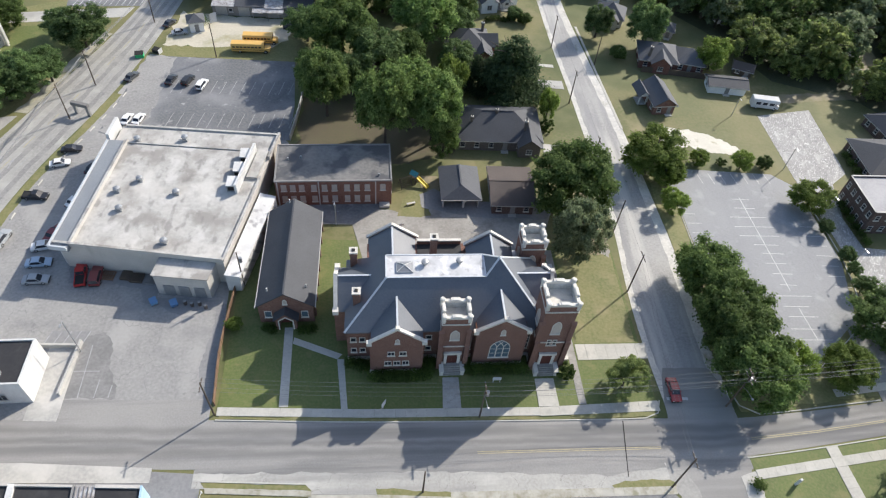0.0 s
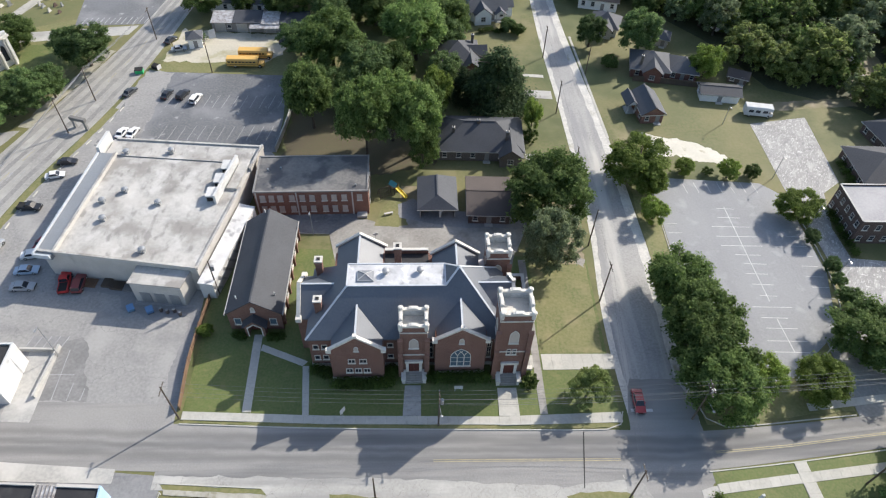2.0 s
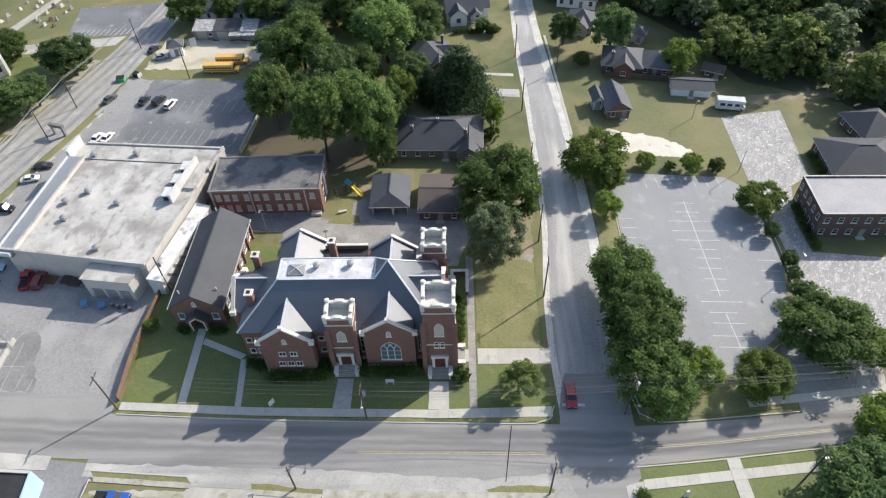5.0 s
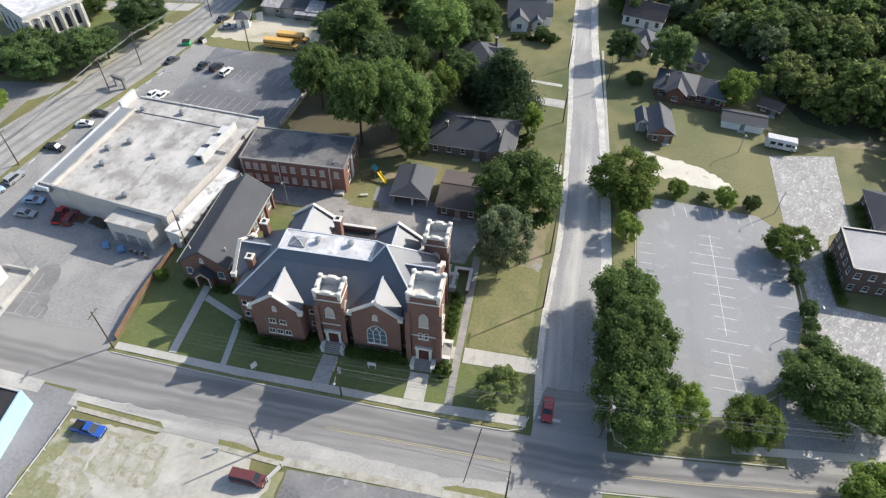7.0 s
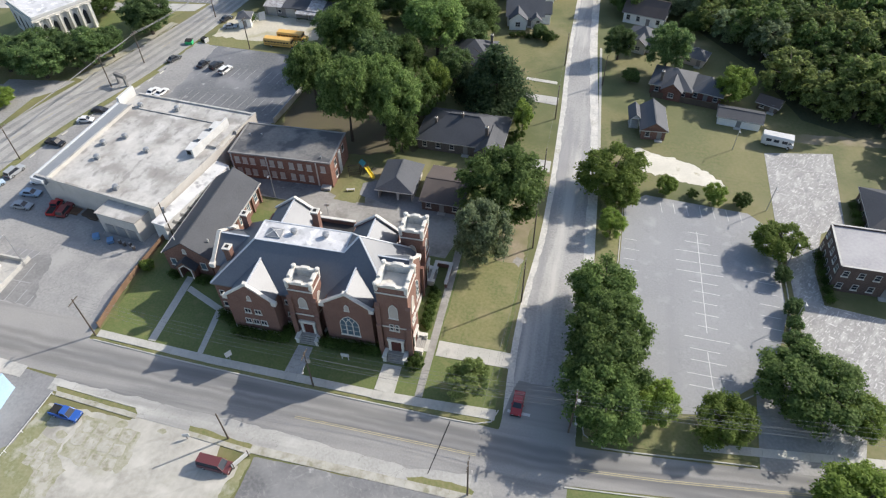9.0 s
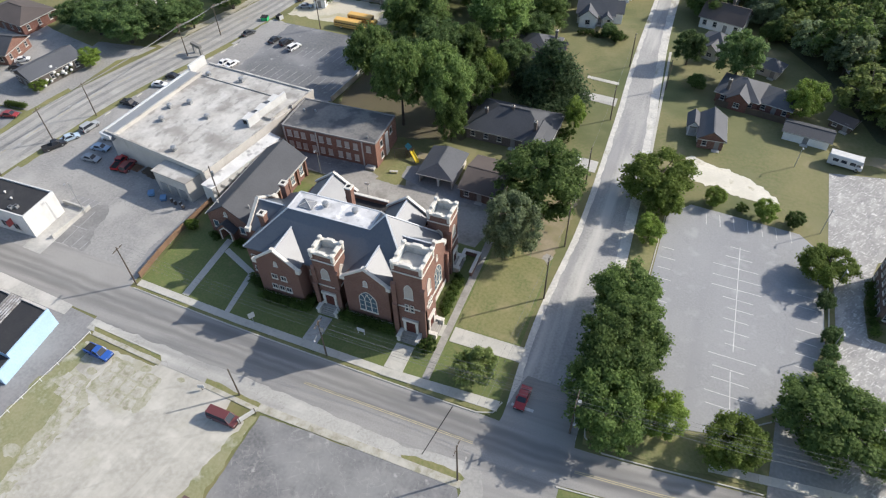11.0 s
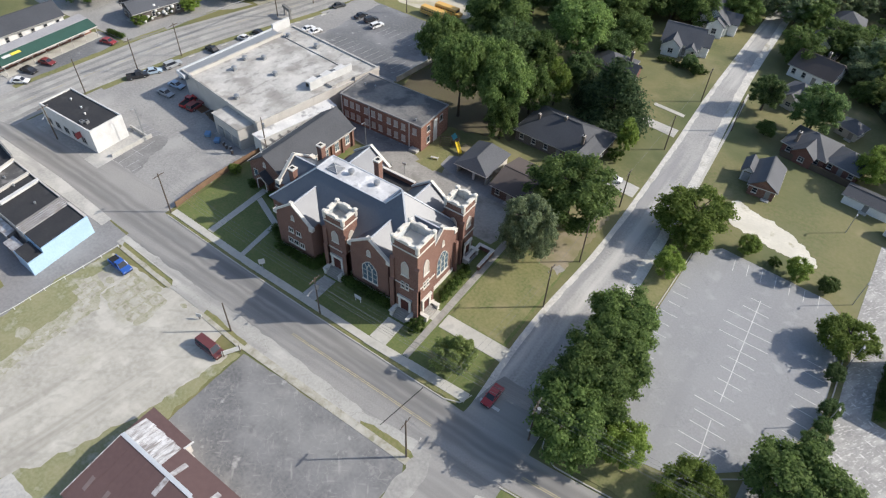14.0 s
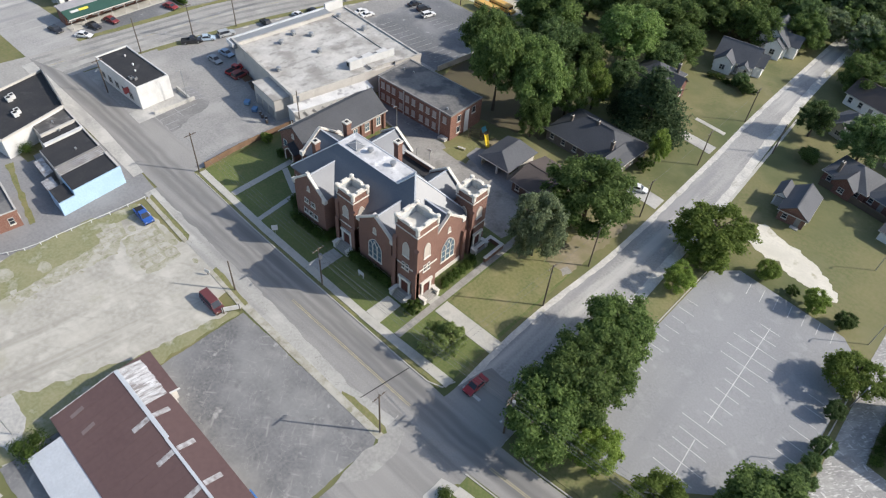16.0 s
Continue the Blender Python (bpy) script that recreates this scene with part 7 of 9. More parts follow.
def house(name, label, x, y, w, d, turn=0.0, h=2.8, rise=2.4, roof="hip", walls=BRICK_DARK, tiles=SHINGLE, along="x", over_hang=0.5, stack=None, rows=1, n=(4, 3), porch=None, category="house", wings=()):
    """A house with walls, pitched roof, windows on all sides, a door, and chimney and porch where it has them."""
    ob = thing(name, label, category, (x, y, 0), turn)
    a, b = w / 2, d / 2
    if roof == "flat":
        part("wall", Shape().box(-a, -b, 0, a, b, h), walls, ob)
        part("roof", Shape().box(-a + 0.2, -b + 0.2, h, a - 0.2, b - 0.2, h + 0.1), tiles, ob)
        for p, q in (((-a, -b), (a, -b)), ((-a, b), (a, b)), ((-a, -b), (-a, b)), ((a, -b), (a, b))):
            part("parapet", Shape().beam((*p, h + 0.15), (*q, h + 0.15), 0.3, 0.5), walls, ob)
            part("parapet_cap", Shape().beam((*p, h + 0.42), (*q, h + 0.42), 0.34, 0.06), OLD_CONCRETE, ob)
    else:
        o = over_hang
        part("wall", Shape().box(-a, -b, 0, a, b, h), walls, ob)
        lo, hi = h - 0.1, h + rise
        if along == "x":
            run = b + o if roof == "hip" else -o
            r0, r1 = (-a + max(run - o, -o) if roof == "hip" else -a - o, 0, hi), (a - max(run - o, -o) if roof == "hip" else a + o, 0, hi)
            if r0[0] > r1[0]:
                r0 = r1 = (0, 0, hi)
            c = [(-a - o, -b - o, lo), (a + o, -b - o, lo), (a + o, b + o, lo), (-a - o, b + o, lo)]
            part("roof_slope", Shape().slab([c[0], c[1], r1, r0], 0.18), tiles, ob)
            part("roof_slope", Shape().slab([c[2], c[3], r0, r1], 0.18), tiles, ob)
            if roof == "hip":
                part("roof_slope", Shape().slab([c[1], c[2], r1], 0.18), tiles, ob)
                part("roof_slope", Shape().slab([c[3], c[0], r0], 0.18), tiles, ob)
            else:
                for u in (-a, a - 0.2):
                    part("gable_wall", Shape().solid([(-b, h - 0.05), (b, h - 0.05), (0, hi - 0.25)], "x", u, u + 0.2), walls, ob)
        else:
            run = a + o
            r0, r1 = (0, -b - o + (run if roof == "hip" else 0), hi), (0, b + o - (run if roof == "hip" else 0), hi)
            if r0[1] > r1[1]:
                r0 = r1 = (0, 0, hi)
            c = [(-a - o, -b - o, lo), (a + o, -b - o, lo), (a + o, b + o, lo), (-a - o, b + o, lo)]
            part("roof_slope", Shape().slab([c[1], c[2], r1, r0], 0.18), tiles, ob)
            part("roof_slope", Shape().slab([c[3], c[0], r0, r1], 0.18), tiles, ob)
            if roof == "hip":
                part("roof_slope", Shape().slab([c[0], c[1], r0], 0.18), tiles, ob)
                part("roof_slope", Shape().slab([c[2], c[3], r1], 0.18), tiles, ob)
            else:
                for v in (-b, b - 0.2):
                    part("gable_wall", Shape().solid([(-a, h - 0.05), (a, h - 0.05), (0, hi - 0.25)], "y", v, v + 0.2), walls, ob)
        part("ridge_cap", Shape().beam((r0[0], r0[1], hi + 0.03), (r1[0] + 0.01, r1[1] + 0.01, hi + 0.03), 0.3, 0.08), tiles, ob)
        for p, q in (((-a - o, -b - o), (a + o, -b - o)), ((-a - o, b + o), (a + o, b + o)), ((-a - o, -b - o), (-a - o, b + o)), ((a + o, -b - o), (a + o, b + o))):
            part("fascia", Shape().beam((*p, lo - 0.12), (*q, lo - 0.12), 0.06, 0.2), TRIM, ob)
    for u, ww, out, face in wings:
        hi2 = h + min(rise * 0.92, ww * 0.42)
        g = part("front_wing", Shape().box(u - ww / 2, -b - out, 0, u + ww / 2, -b + 0.3, h) if face == "S" else Shape().box(a - 0.3, u - ww / 2, 0, a + out, u + ww / 2, h), walls, ob)
        e, k0, k1 = ww / 2 + 0.35, (-b - out - 0.4 if face == "S" else 0.0), (0.0 if face == "S" else a + out + 0.4)
        to = (lambda p, q, r: (p, q, r)) if face == "S" else (lambda p, q, r: (q, p, r))
        for s_ in (-1, 1):
            pts = [to(u + s_ * e, k0, h - 0.1), to(u, k0, hi2), to(u, k1, hi2), to(u + s_ * e, k1, h - 0.1)]
            part("roof_slope", Shape().slab(pts if (s_ < 0) != (face == "S") else pts[::-1], 0.16), tiles, g)
        at = -b - out if face == "S" else a + out
        part("gable_wall", Shape().solid([(u - ww / 2, h - 0.05), (u + ww / 2, h - 0.05), (u, hi2 - 0.2)], "y" if face == "S" else "x", at, at + (0.2 if face == "S" else -0.2)), walls, g)
        window(g, face, at, u, h * 0.32, 1.3, h * 0.42, bars=(2, 2))
    step = h / rows
    for k in range(rows):
        z = step * k + step * 0.32
        for i in range(n[0]):
            u = -a + w * (i + 0.5) / n[0]
            if not (k == 0 and i == n[0] // 2):
                window(ob, "S", -b, u, z, 1.05, step * 0.45, bars=(1, 2))
            window(ob, "N", b, u, z, 1.05, step * 0.45, bars=(1, 2))
        for i in range(n[1]):
            u = -b + d * (i + 0.5) / n[1]
            window(ob, "W", -a, u, z, 1.0, step * 0.45, bars=(1, 2))
            window(ob, "E", a, u, z, 1.0, step * 0.45, bars=(1, 2))
    u = -a + w * (n[0] // 2 + 0.5) / n[0]
    part("door", slot(Shape(), "S", -b, u - 0.5, u + 0.5, 0.1, 2.15, 0, 0.08), DEPOT_WALL, ob)
    part("door_step", slot(Shape(), "S", -b, u - 0.8, u + 0.8, 0, 0.18, 0, 0.9), OLD_CONCRETE, ob)
    if stack:
        chimney(ob, stack[0], stack[1], h * 0.6, stack[2], 0.3, GREY_BRICK)
    if porch:
        px, py, pw, pd = porch
        pr = part("porch", Shape().box(px - pw / 2, py - pd / 2, 0, px + pw / 2, py + pd / 2, 0.25), OLD_CONCRETE, ob)
        part("porch_roof", Shape().slab([(px - pw / 2 - 0.4, py - pd / 2 - 0.4, 2.6), (px, py - pd / 2 - 0.4, 4.0), (px, py + pd / 2 + 2.0, 4.0), (px - pw / 2 - 0.4, py + pd / 2 + 2.0, 2.6)][::-1], 0.15), tiles, pr)
        part("porch_roof", Shape().slab([(px, py - pd / 2 - 0.4, 4.0), (px + pw / 2 + 0.4, py - pd / 2 - 0.4, 2.6), (px + pw / 2 + 0.4, py + pd / 2 + 2.0, 2.6), (px, py + pd / 2 + 2.0, 4.0)][::-1], 0.15), tiles, pr)
        part("porch_gable", Shape().solid([(px - pw / 2, 2.6), (px + pw / 2, 2.6), (px, 3.85)], "y", py - pd / 2 - 0.2, py - pd / 2), WHITE, pr)
        for s in (-1, 1):
            part("porch_post", Shape().box(px + s * (pw / 2 - 0.2) - 0.14, py - pd / 2, 0.25, px + s * (pw / 2 - 0.2) + 0.14, py - pd / 2 + 0.28, 2.6), WHITE, pr)
    return ob


house("house", "grey-roofed brick house with a long hipped roof", 16.8, 60.9, 18.6, 11.8, -2.0, 3.0, 3.4, walls=GREY_BRICK, tiles=SHINGLE, stack=(5.8, -3.7, 6.6), n=(6, 3), porch=(7.4, -6.2, 3.6, 2.4), wings=((6.6, 4.6, 2.0, "S"),))
chimney(bpy.data.objects["house"], -5.9, -2.3, 3.4, 6.4, 0.26, GREY_BRICK)
chimney(bpy.data.objects["house"], -0.4, -0.4, 3.4, 7.0, 0.26, GREY_BRICK)
house("garage", "brick garage with a brown shallow roof", 17.3, 41.0, 8.2, 10.6, -2.0, 2.9, 1.3, roof="gable", along="x", walls=BRICK_BROWN, tiles=SHINGLE_BROWN, n=(3, 2), category="garage")
house("cottage", "small red brick cottage with a grey gabled roof", 58.0, 73.0, 5.2, 8.8, 4.0, 2.8, 2.0, roof="gable", along="y", walls=BRICK, tiles=SHINGLE_GREY, n=(2, 3), porch=(-3.9, 1.0, 2.2, 3.0))
house("shed", "long white shed with a grey metal roof", 77.6, 79.2, 9.2, 4.4, -8.0, 2.4, 0.9, roof="gable", along="x", walls=SIDING, tiles=SHINGLE, n=(1, 1), category="shed")
house("house", "low brick house with grey hipped roofs", 63.0, 91.2, 9.4, 8.6, -12.0, 2.8, 2.6, walls=BRICK_DARK, tiles=SHINGLE_GREY, stack=(-2.6, -3.4, 5.9), n=(3, 2), wings=((0.5, 4.6, 1.6, "S"),))
house("house", "brick side wing with a grey hipped roof", 71.2, 89.6, 7.0, 7.2, -14.0, 2.7, 2.2, walls=BRICK_DARK, tiles=SHINGLE_GREY, n=(3, 2))
house("shed", "old dark timber shed", 85.0, 86.6, 4.6, 3.4, -25.0, 2.0, 1.0, roof="gable", walls=WOOD, tiles=SHINGLE_BROWN, n=(2, 1), category="shed")
house("apartment_block", "two-storey brown brick block with a pale flat roof", 98.0, 35.1, 18.0, 10.6, -1.0, 5.9, walls=BRICK_BROWN, tiles=PALE_ROOF, roof="flat", rows=2, n=(7, 5), category="building")
house("house", "brick house with a broad grey hipped roof", 106.0, 50.6, 15.0, 11.6, -2.0, 2.8, 3.0, walls=BRICK_BROWN, tiles=SHINGLE, n=(5, 3))
house("house", "grey-roofed house beyond the drive", 113.0, 62.0, 9.0, 9.0, 10.0, 2.8, 3.0, walls=BRICK_BROWN, tiles=SHINGLE, n=(3, 3))
house("house", "dark-roofed old brick house among trees", 13.2, 92.0, 10.2, 11.0, 2.0, 4.2, 3.4, walls=BRICK_DARK, tiles=SHINGLE, stack=(4.0, 3.0, 7.4), n=(4, 3), porch=(-2.0, -6.0, 5.0, 2.2), wings=((3.0, 4.0, 1.6, "S"), (0.0, 5.0, 2.0, "E")))
house("house", "white timber house with a grey gabled roof", 22.6, 119.4, 9.8, 8.4, 8.0, 3.2, 3.4, roof="gable", walls=SIDING, tiles=SHINGLE_GREY, n=(4, 3), porch=(3.0, -4.9, 2.6, 1.8), wings=((-2.0, 4.6, 2.2, "S"), (0.0, 5.4, 2.2, "E")))
house("house", "pale timber house with steep grey gables", 25.2, 137.2, 9.0, 10.0, 6.0, 3.6, 3.8, roof="gable", along="y", walls=SIDING, tiles=SHINGLE_GREY, n=(3, 3), wings=((1.5, 4.6, 2.0, "S"), (-1.0, 5.0, 2.4, "E")))
house("house", "white timber house with a brown gabled roof", 56.2, 125.4, 11.0, 7.6, -14.0, 3.2, 3.0, roof="gable", walls=SIDING, tiles=SHINGLE_BROWN, n=(4, 2), stack=(1.0, 1.0, 7.4))
house("house", "small house with a pale grey roof", 55.4, 111.2, 7.2, 7.0, -20.0, 2.7, 2.6, walls=CREAM, tiles=SHINGLE_GREY, n=(3, 2), wings=((0.5, 3.8, 1.6, "S"),))
house("house", "grey-roofed house farther up the street", 55.0, 141.0, 8.5, 9.5, -6.0, 3.0, 3.2, roof="gable", along="y", walls=SIDING, tiles=SHINGLE_GREY, n=(3, 3))
house("house", "grey-roofed house farther up the street", 57.0, 158.0, 9.0, 9.0, 5.0, 3.0, 3.2, walls=SIDING, tiles=SHINGLE_GREY, n=(3, 3))
house("house", "grey-roofed house farther up the street", 24.0, 153.0, 9.0, 10.0, 0.0, 3.0, 3.4, roof="gable", along="y", walls=SIDING, tiles=SHINGLE_GREY, n=(3, 3), wings=((0.5, 4.6, 2.0, "E"),))
house("shed", "small white garden shed in the wood's edge", 88.0, 112.0, 3.0, 2.6, 20.0, 2.0, 0.9, roof="gable", walls=SIDING, tiles=SHINGLE_GREY, n=(1, 1), category="shed")
house("house", "small grey-roofed outbuilding behind trees", 69.0, 104.6, 5.0, 4.2, -20.0, 2.4, 1.6, walls=CREAM, tiles=SHINGLE_GREY, n=(2, 2))
depot = thing("depot", "long low depot with patched grey metal roofs", "building", (0, 0, 0))
for x0, x1, y0, y1, tiles, h in ((-52.0, -46.2, 108.2, 112.4, OLD_METAL, 3.0), (-46.2, -38.6, 108.0, 112.6, SHINGLE, 3.1), (-38.6, -33.8, 107.6, 112.2, OLD_METAL, 3.0), (-33.8, -26.0, 107.8, 112.4, SHINGLE, 3.1)):
    wall = part("wall", Shape().box(x0, y0, 0, x1, y1, h), DEPOT_WALL, depot)
    part("roof", Shape().slab([(x0 - 0.05, y0 - 0.7, h), (x1, y0 - 0.7, h), (x1, y1 + 0.4, h + 0.7), (x0 - 0.05, y1 + 0.4, h + 0.7)], 0.12), tiles, depot)
    part("gable_infill", Shape().solid([(y0, h - 0.05), (y1, h - 0.05), (y1, h + 0.55)], "x", x0 + 0.1, x1 - 0.1), DEPOT_WALL, depot)
    part("roller_door", Shape().box(x0 + 0.8, y0 - 0.06, 0, x0 + 3.6, y0 + 0.02, 2.5), GALV, wall)
    window(wall, "S", y0, x1 - 1.2, 1.1, 1.0, 1.0, trim=GALV)
part("awning", Shape().slab([(-41.6, 105.6, 2.5), (-33.6, 105.6, 2.5), (-33.6, 107.6, 2.9), (-41.6, 107.6, 2.9)], 0.08), OLD_METAL, depot, "pale sheet metal awning")
for x in (-41.4, -37.6, -33.8):
    part("awning_post", Shape().box(x - 0.06, 105.7, 0, x + 0.06, 105.82, 2.5), GALV, depot)
house("kiosk", "small pale kiosk by the avenue", -55.0, 101.4, 3.4, 3.4, 15.0, 3.0, 1.2, walls=SIDING, tiles=SHINGLE_GREY, n=(1, 1), category="kiosk")
house("house", "pale distant house beyond the depot", -47.0, 122.0, 16.0, 7.0, -4.0, 3.0, 1.6, roof="gable", walls=SIDING, tiles=SHINGLE_GREY, n=(5, 2))
house("workshop", "grey gabled workshop across the avenue", -103.6, 45.0, 8.0, 14.0, -14.0, 3.4, 1.6, roof="gable", along="y", walls=GREY_BRICK, tiles=SHINGLE_GREY, n=(3, 4), category="shop")
house("workshop", "brown-roofed brick building across the avenue", -134.0, 65.0, 17.0, 11.0, -8.0, 3.4, 1.8, walls=BRICK_DARK, tiles=SHINGLE_BROWN, n=(5, 3), category="shop")
house("workshop", "red brick shop with a dark pitched roof", -127.0, 48.0, 16.0, 10.0, 12.0, 3.2, 2.6, walls=BRICK, tiles=SHINGLE, roof="gable", n=(5, 3), category="shop")
house("house", "white house with a dark grey roof", -121.0, 16.0, 9.0, 20.0, -6.0, 3.4, 2.4, roof="gable", along="y", walls=SIDING, tiles=SHINGLE, n=(3, 6))
house("house", "grey-roofed house on the corner lawn", 67.0, -31.0, 10.0, 9.0, 4.0, 3.0, 2.6, walls=CREAM, tiles=SHINGLE_GREY, n=(4, 3))

# civic hall with columns
hall = thing("civic_hall", "white civic hall with tall arched windows", "building", (-108.3, 90.3, 0), -30)
part("wall", Shape().box(-8.5, -8, 0, 8, 8, 7.6), WHITE, hall)
part("roof", Shape().box(-8.3, -7.8, 7.6, 7.8, 7.8, 7.75), MEMBRANE, hall)
part("cornice", Shape().box(-8.9, -8.4, 7.0, 8.4, 8.4, 7.5), STONE, hall)
part("parapet", Shape().box(-8.6, -8.1, 7.75, 8.1, -7.6, 8.4).box(7.6, -7.6, 7.75, 8.1, 8.1, 8.4), WHITE, hall)
for i in range(6):
    part("column", Shape().tube([(8.5, -7 + i * 2.8, 0), (8.5, -7 + i * 2.8, 0.5), (8.5, -7 + i * 2.8, 6.6), (8.5, -7 + i * 2.8, 7.0)], [0.5, 0.38, 0.32, 0.48], 12), STONE, hall)
for i in range(5):
    window(hall, "E", 8, -5.6 + i * 2.8, 1.4, 1.4, 4.4, trim=WHITE, arch=True)
for i in range(4):
    window(hall, "S", -8, -6 + i * 3.8, 1.4, 1.5, 4.4, trim=WHITE, arch=True)

# green-trimmed strip of shops
strip = thing("shop_strip", "long low shop with a dark green awning", "shop", (-108.4, 14.8, 0), 0)
part("wall", Shape().box(-2.4, -12.8, 0, 0.8, 12.8, 3.5), BRICK_ORANGE, strip)
part("roof", Shape().slab([(-2.8, -13.0, 4.1), (0.8, -13.0, 3.95), (0.8, 13.0, 3.95), (-2.8, 13.0, 4.1)], 0.3), PALE_ROOF, strip, "pale grey flat roof")
part("awning", Shape().slab([(0.8, -13.0, 3.9), (4.4, -13.0, 2.95), (4.4, 13.0, 2.95), (0.8, 13.0, 3.9)], 0.16), GREEN_TRIM, strip, "sloping dark green awning")
part("awning_edge", Shape().beam((4.4, -13.0, 2.8), (4.4, 13.0, 2.8), 0.1, 0.3), CREAM, strip)
for y0, y1, m in ((-9.0, -6.6, plain("yellow_sign", (0.7, 0.6, 0.08), 0.5)), (-11.2, -9.1, WHITE)):
    part("sign_panel", Shape().slab([(1.7, y0, 3.75), (2.5, y0, 3.54), (2.5, y1, 3.54), (1.7, y1, 3.75)], 0.04), m, strip)
for i in range(8):
    part("post", Shape().tube([(4.2, -12.5 + i * 3.57, 0), (4.2, -12.5 + i * 3.57, 2.75)], [0.09, 0.09], 8), CREAM, strip)
    window(strip, "E", 0.8, -11.2 + i * 3.2, 0.7, 2.0, 1.8, bars=(2, 1))
area("shop_walk", [(-107.4, 1.6), (-103.6, 1.6), (-103.6, 28.0), (-107.4, 28.0)], 0.12, CONCRETE, "raised concrete walk under the awning")
area("shop_forecourt", [(-105.5, -3.0), (-97.8, -3.6), (-96.8, 17), (-97.8, 29), (-107, 29.4), (-107.2, -1)], 0.03, BACK_LOT, "dark asphalt shop forecourt")
area("workshop_yard", [(-92.2, 57), (-93.4, 40), (-95.5, 30), (-136, 29), (-142, 72), (-122, 64), (-104, 60)], 0.02, STORE_LOT, "pale asphalt yard across the avenue")
area("side_drive", ragged([(-88.4, 60.0), (-86.4, 65.2), (-94, 64.0), (-104, 62.6), (-104, 57.5), (-92, 56.4)], 0.9, 0.3), 0.026, STORE_LOT, "pale asphalt drive off the avenue")
area("hall_lawn", [(-92, 50), (-86.5, 78), (-76, 108), (-90, 114), (-120, 100), (-120, 60)], 0.018, LAWN_DRY, "dry grass slope across the avenue", "lawn")

# white shop with a black roof
shop = thing("corner_shop", "white painted corner shop with a black roof", "shop", (-70.0, 0.6, 0), 0.6)
part("wall", Shape().box(-9.0, -3.9, 0, 8.6, 3.9, 5.2), WHITE, shop)
part("roof", Shape().box(-8.7, -3.6, 5.2, 8.3, 3.6, 5.32), BLACK_ROOF, shop, "black tar roof")
for a, b in (((-9, -3.75), (8.6, -3.75)), ((-9, 3.75), (8.6, 3.75)), ((8.45, -3.6), (8.45, 3.6)), ((-8.85, -3.6), (-8.85, 3.6))):
    part("parapet", Shape().beam((*a, 5.4), (*b, 5.4), 0.3, 0.45), WHITE, shop)
for x, y in ((-0.5, 0.6), (2.2, -0.4), (-5, 1.2)):
    part("roof_vent", Shape().tube([(x, y, 5.3), (x, y, 5.6), (x, y, 5.62), (x, y, 5.8)], [0.14, 0.14, 0.26, 0.2], 8), WHITE, shop)
for x, y in ((4.3, -2.6), (5.1, -2.0)):
    unit = part("air_conditioner", Shape().box(x - 0.38, y - 0.34, 5.3, x + 0.38, y + 0.34, 5.9), GALV, shop)
    part("fan_guard", Shape().tube([(x, y, 5.9), (x, y, 5.96)], [0.28, 0.24], 10), BLACK, unit)
for i in range(5):
    window(shop, "S", -3.9, -7.2 + i * 3.0, 1.0, 1.6, 1.7, bars=(2, 1))
part("hanging_sign", Shape().box(4.4, -5.1, 2.6, 4.6, -3.95, 4.0), plain("dull_red_sign", (0.30, 0.06, 0.06), 0.5), shop)
for a, b in (((6.6, 6.0), (12.4, 5.7)), ((12.8, 6.6), (12.0, -3.0))):
    part("yard_wall", Shape().beam((*a, 0.45), (*b, 0.45), 0.35, 0.9), OLD_CONCRETE, shop)

# row of shops south of the road
SKEW = 0.15
FELT_ROOF = material("bleached_tar_roof", (0.055, 0.054, 0.056), (0.10, 0.098, 0.096), coarse=0.5, fine=2.5, mix=0.9, rough=0.8, third=(0.075, 0.073, 0.072))
over(FELT_ROOF, (0.21, 0.20, 0.195), 0.5, 0.52, 0.64, 0.7, detail=12)


def strip_of(x0, x1, y0, y1):
    """A plan between two side walls that lean a little east as they run back from the road."""
    return [(x0 - SKEW * y1, y1), (x1 - SKEW * y1, y1), (x1 - SKEW * y0, y0), (x0 - SKEW * y0, y0)]


row = thing("shop_row", "row of flat-roofed shops with black roofs", "shops", (-40.9, -18.3, 0), -3.5)
blue = part("blue_shop", Shape().prism([(-5.4, -9.6), (1.0, -9.6), (-0.4, 0), (-6.5, 0)], 0, 4.3), BLUE_WALL, row, "shop with a pale blue side wall")
part("roof", Shape().prism([(-5.1, -9.5), (0.75, -9.5), (-0.65, -0.4), (-6.4, -0.4)], 4.3, 4.42), BLACK_ROOF, blue)
part("parapet", Shape().prism([(0.76, -9.6), (1.02, -9.6), (-0.38, 0), (-0.64, 0)], 4.3, 4.8), BLUE_WALL, blue)
part("parapet", Shape().box(-6.5, -0.38, 4.3, -0.66, 0.05, 4.75), CREAM, blue)
part("back_room", Shape().prism([(-3.4, -12.7), (1.5, -12.7), (1.04, -9.6), (-3.8, -9.6)], 0, 3.5), BLUE_WALL, blue, "lower pale blue back room")
part("back_roof", Shape().prism([(-3.3, -12.6), (1.2, -12.6), (0.8, -9.7), (-3.7, -9.7)], 3.5, 3.6), BLACK_ROOF, blue)
grey = part("grey_shop", Shape().prism(strip_of(-9.3, -6.5, 0, -9.7), 0, 4.3), CREAM, row, "shop with a bleached ribbed roof")
part("roof", Shape().prism(strip_of(-9.2, -6.55, -0.1, -9.6), 4.3, 4.5), OLD_METAL, grey)
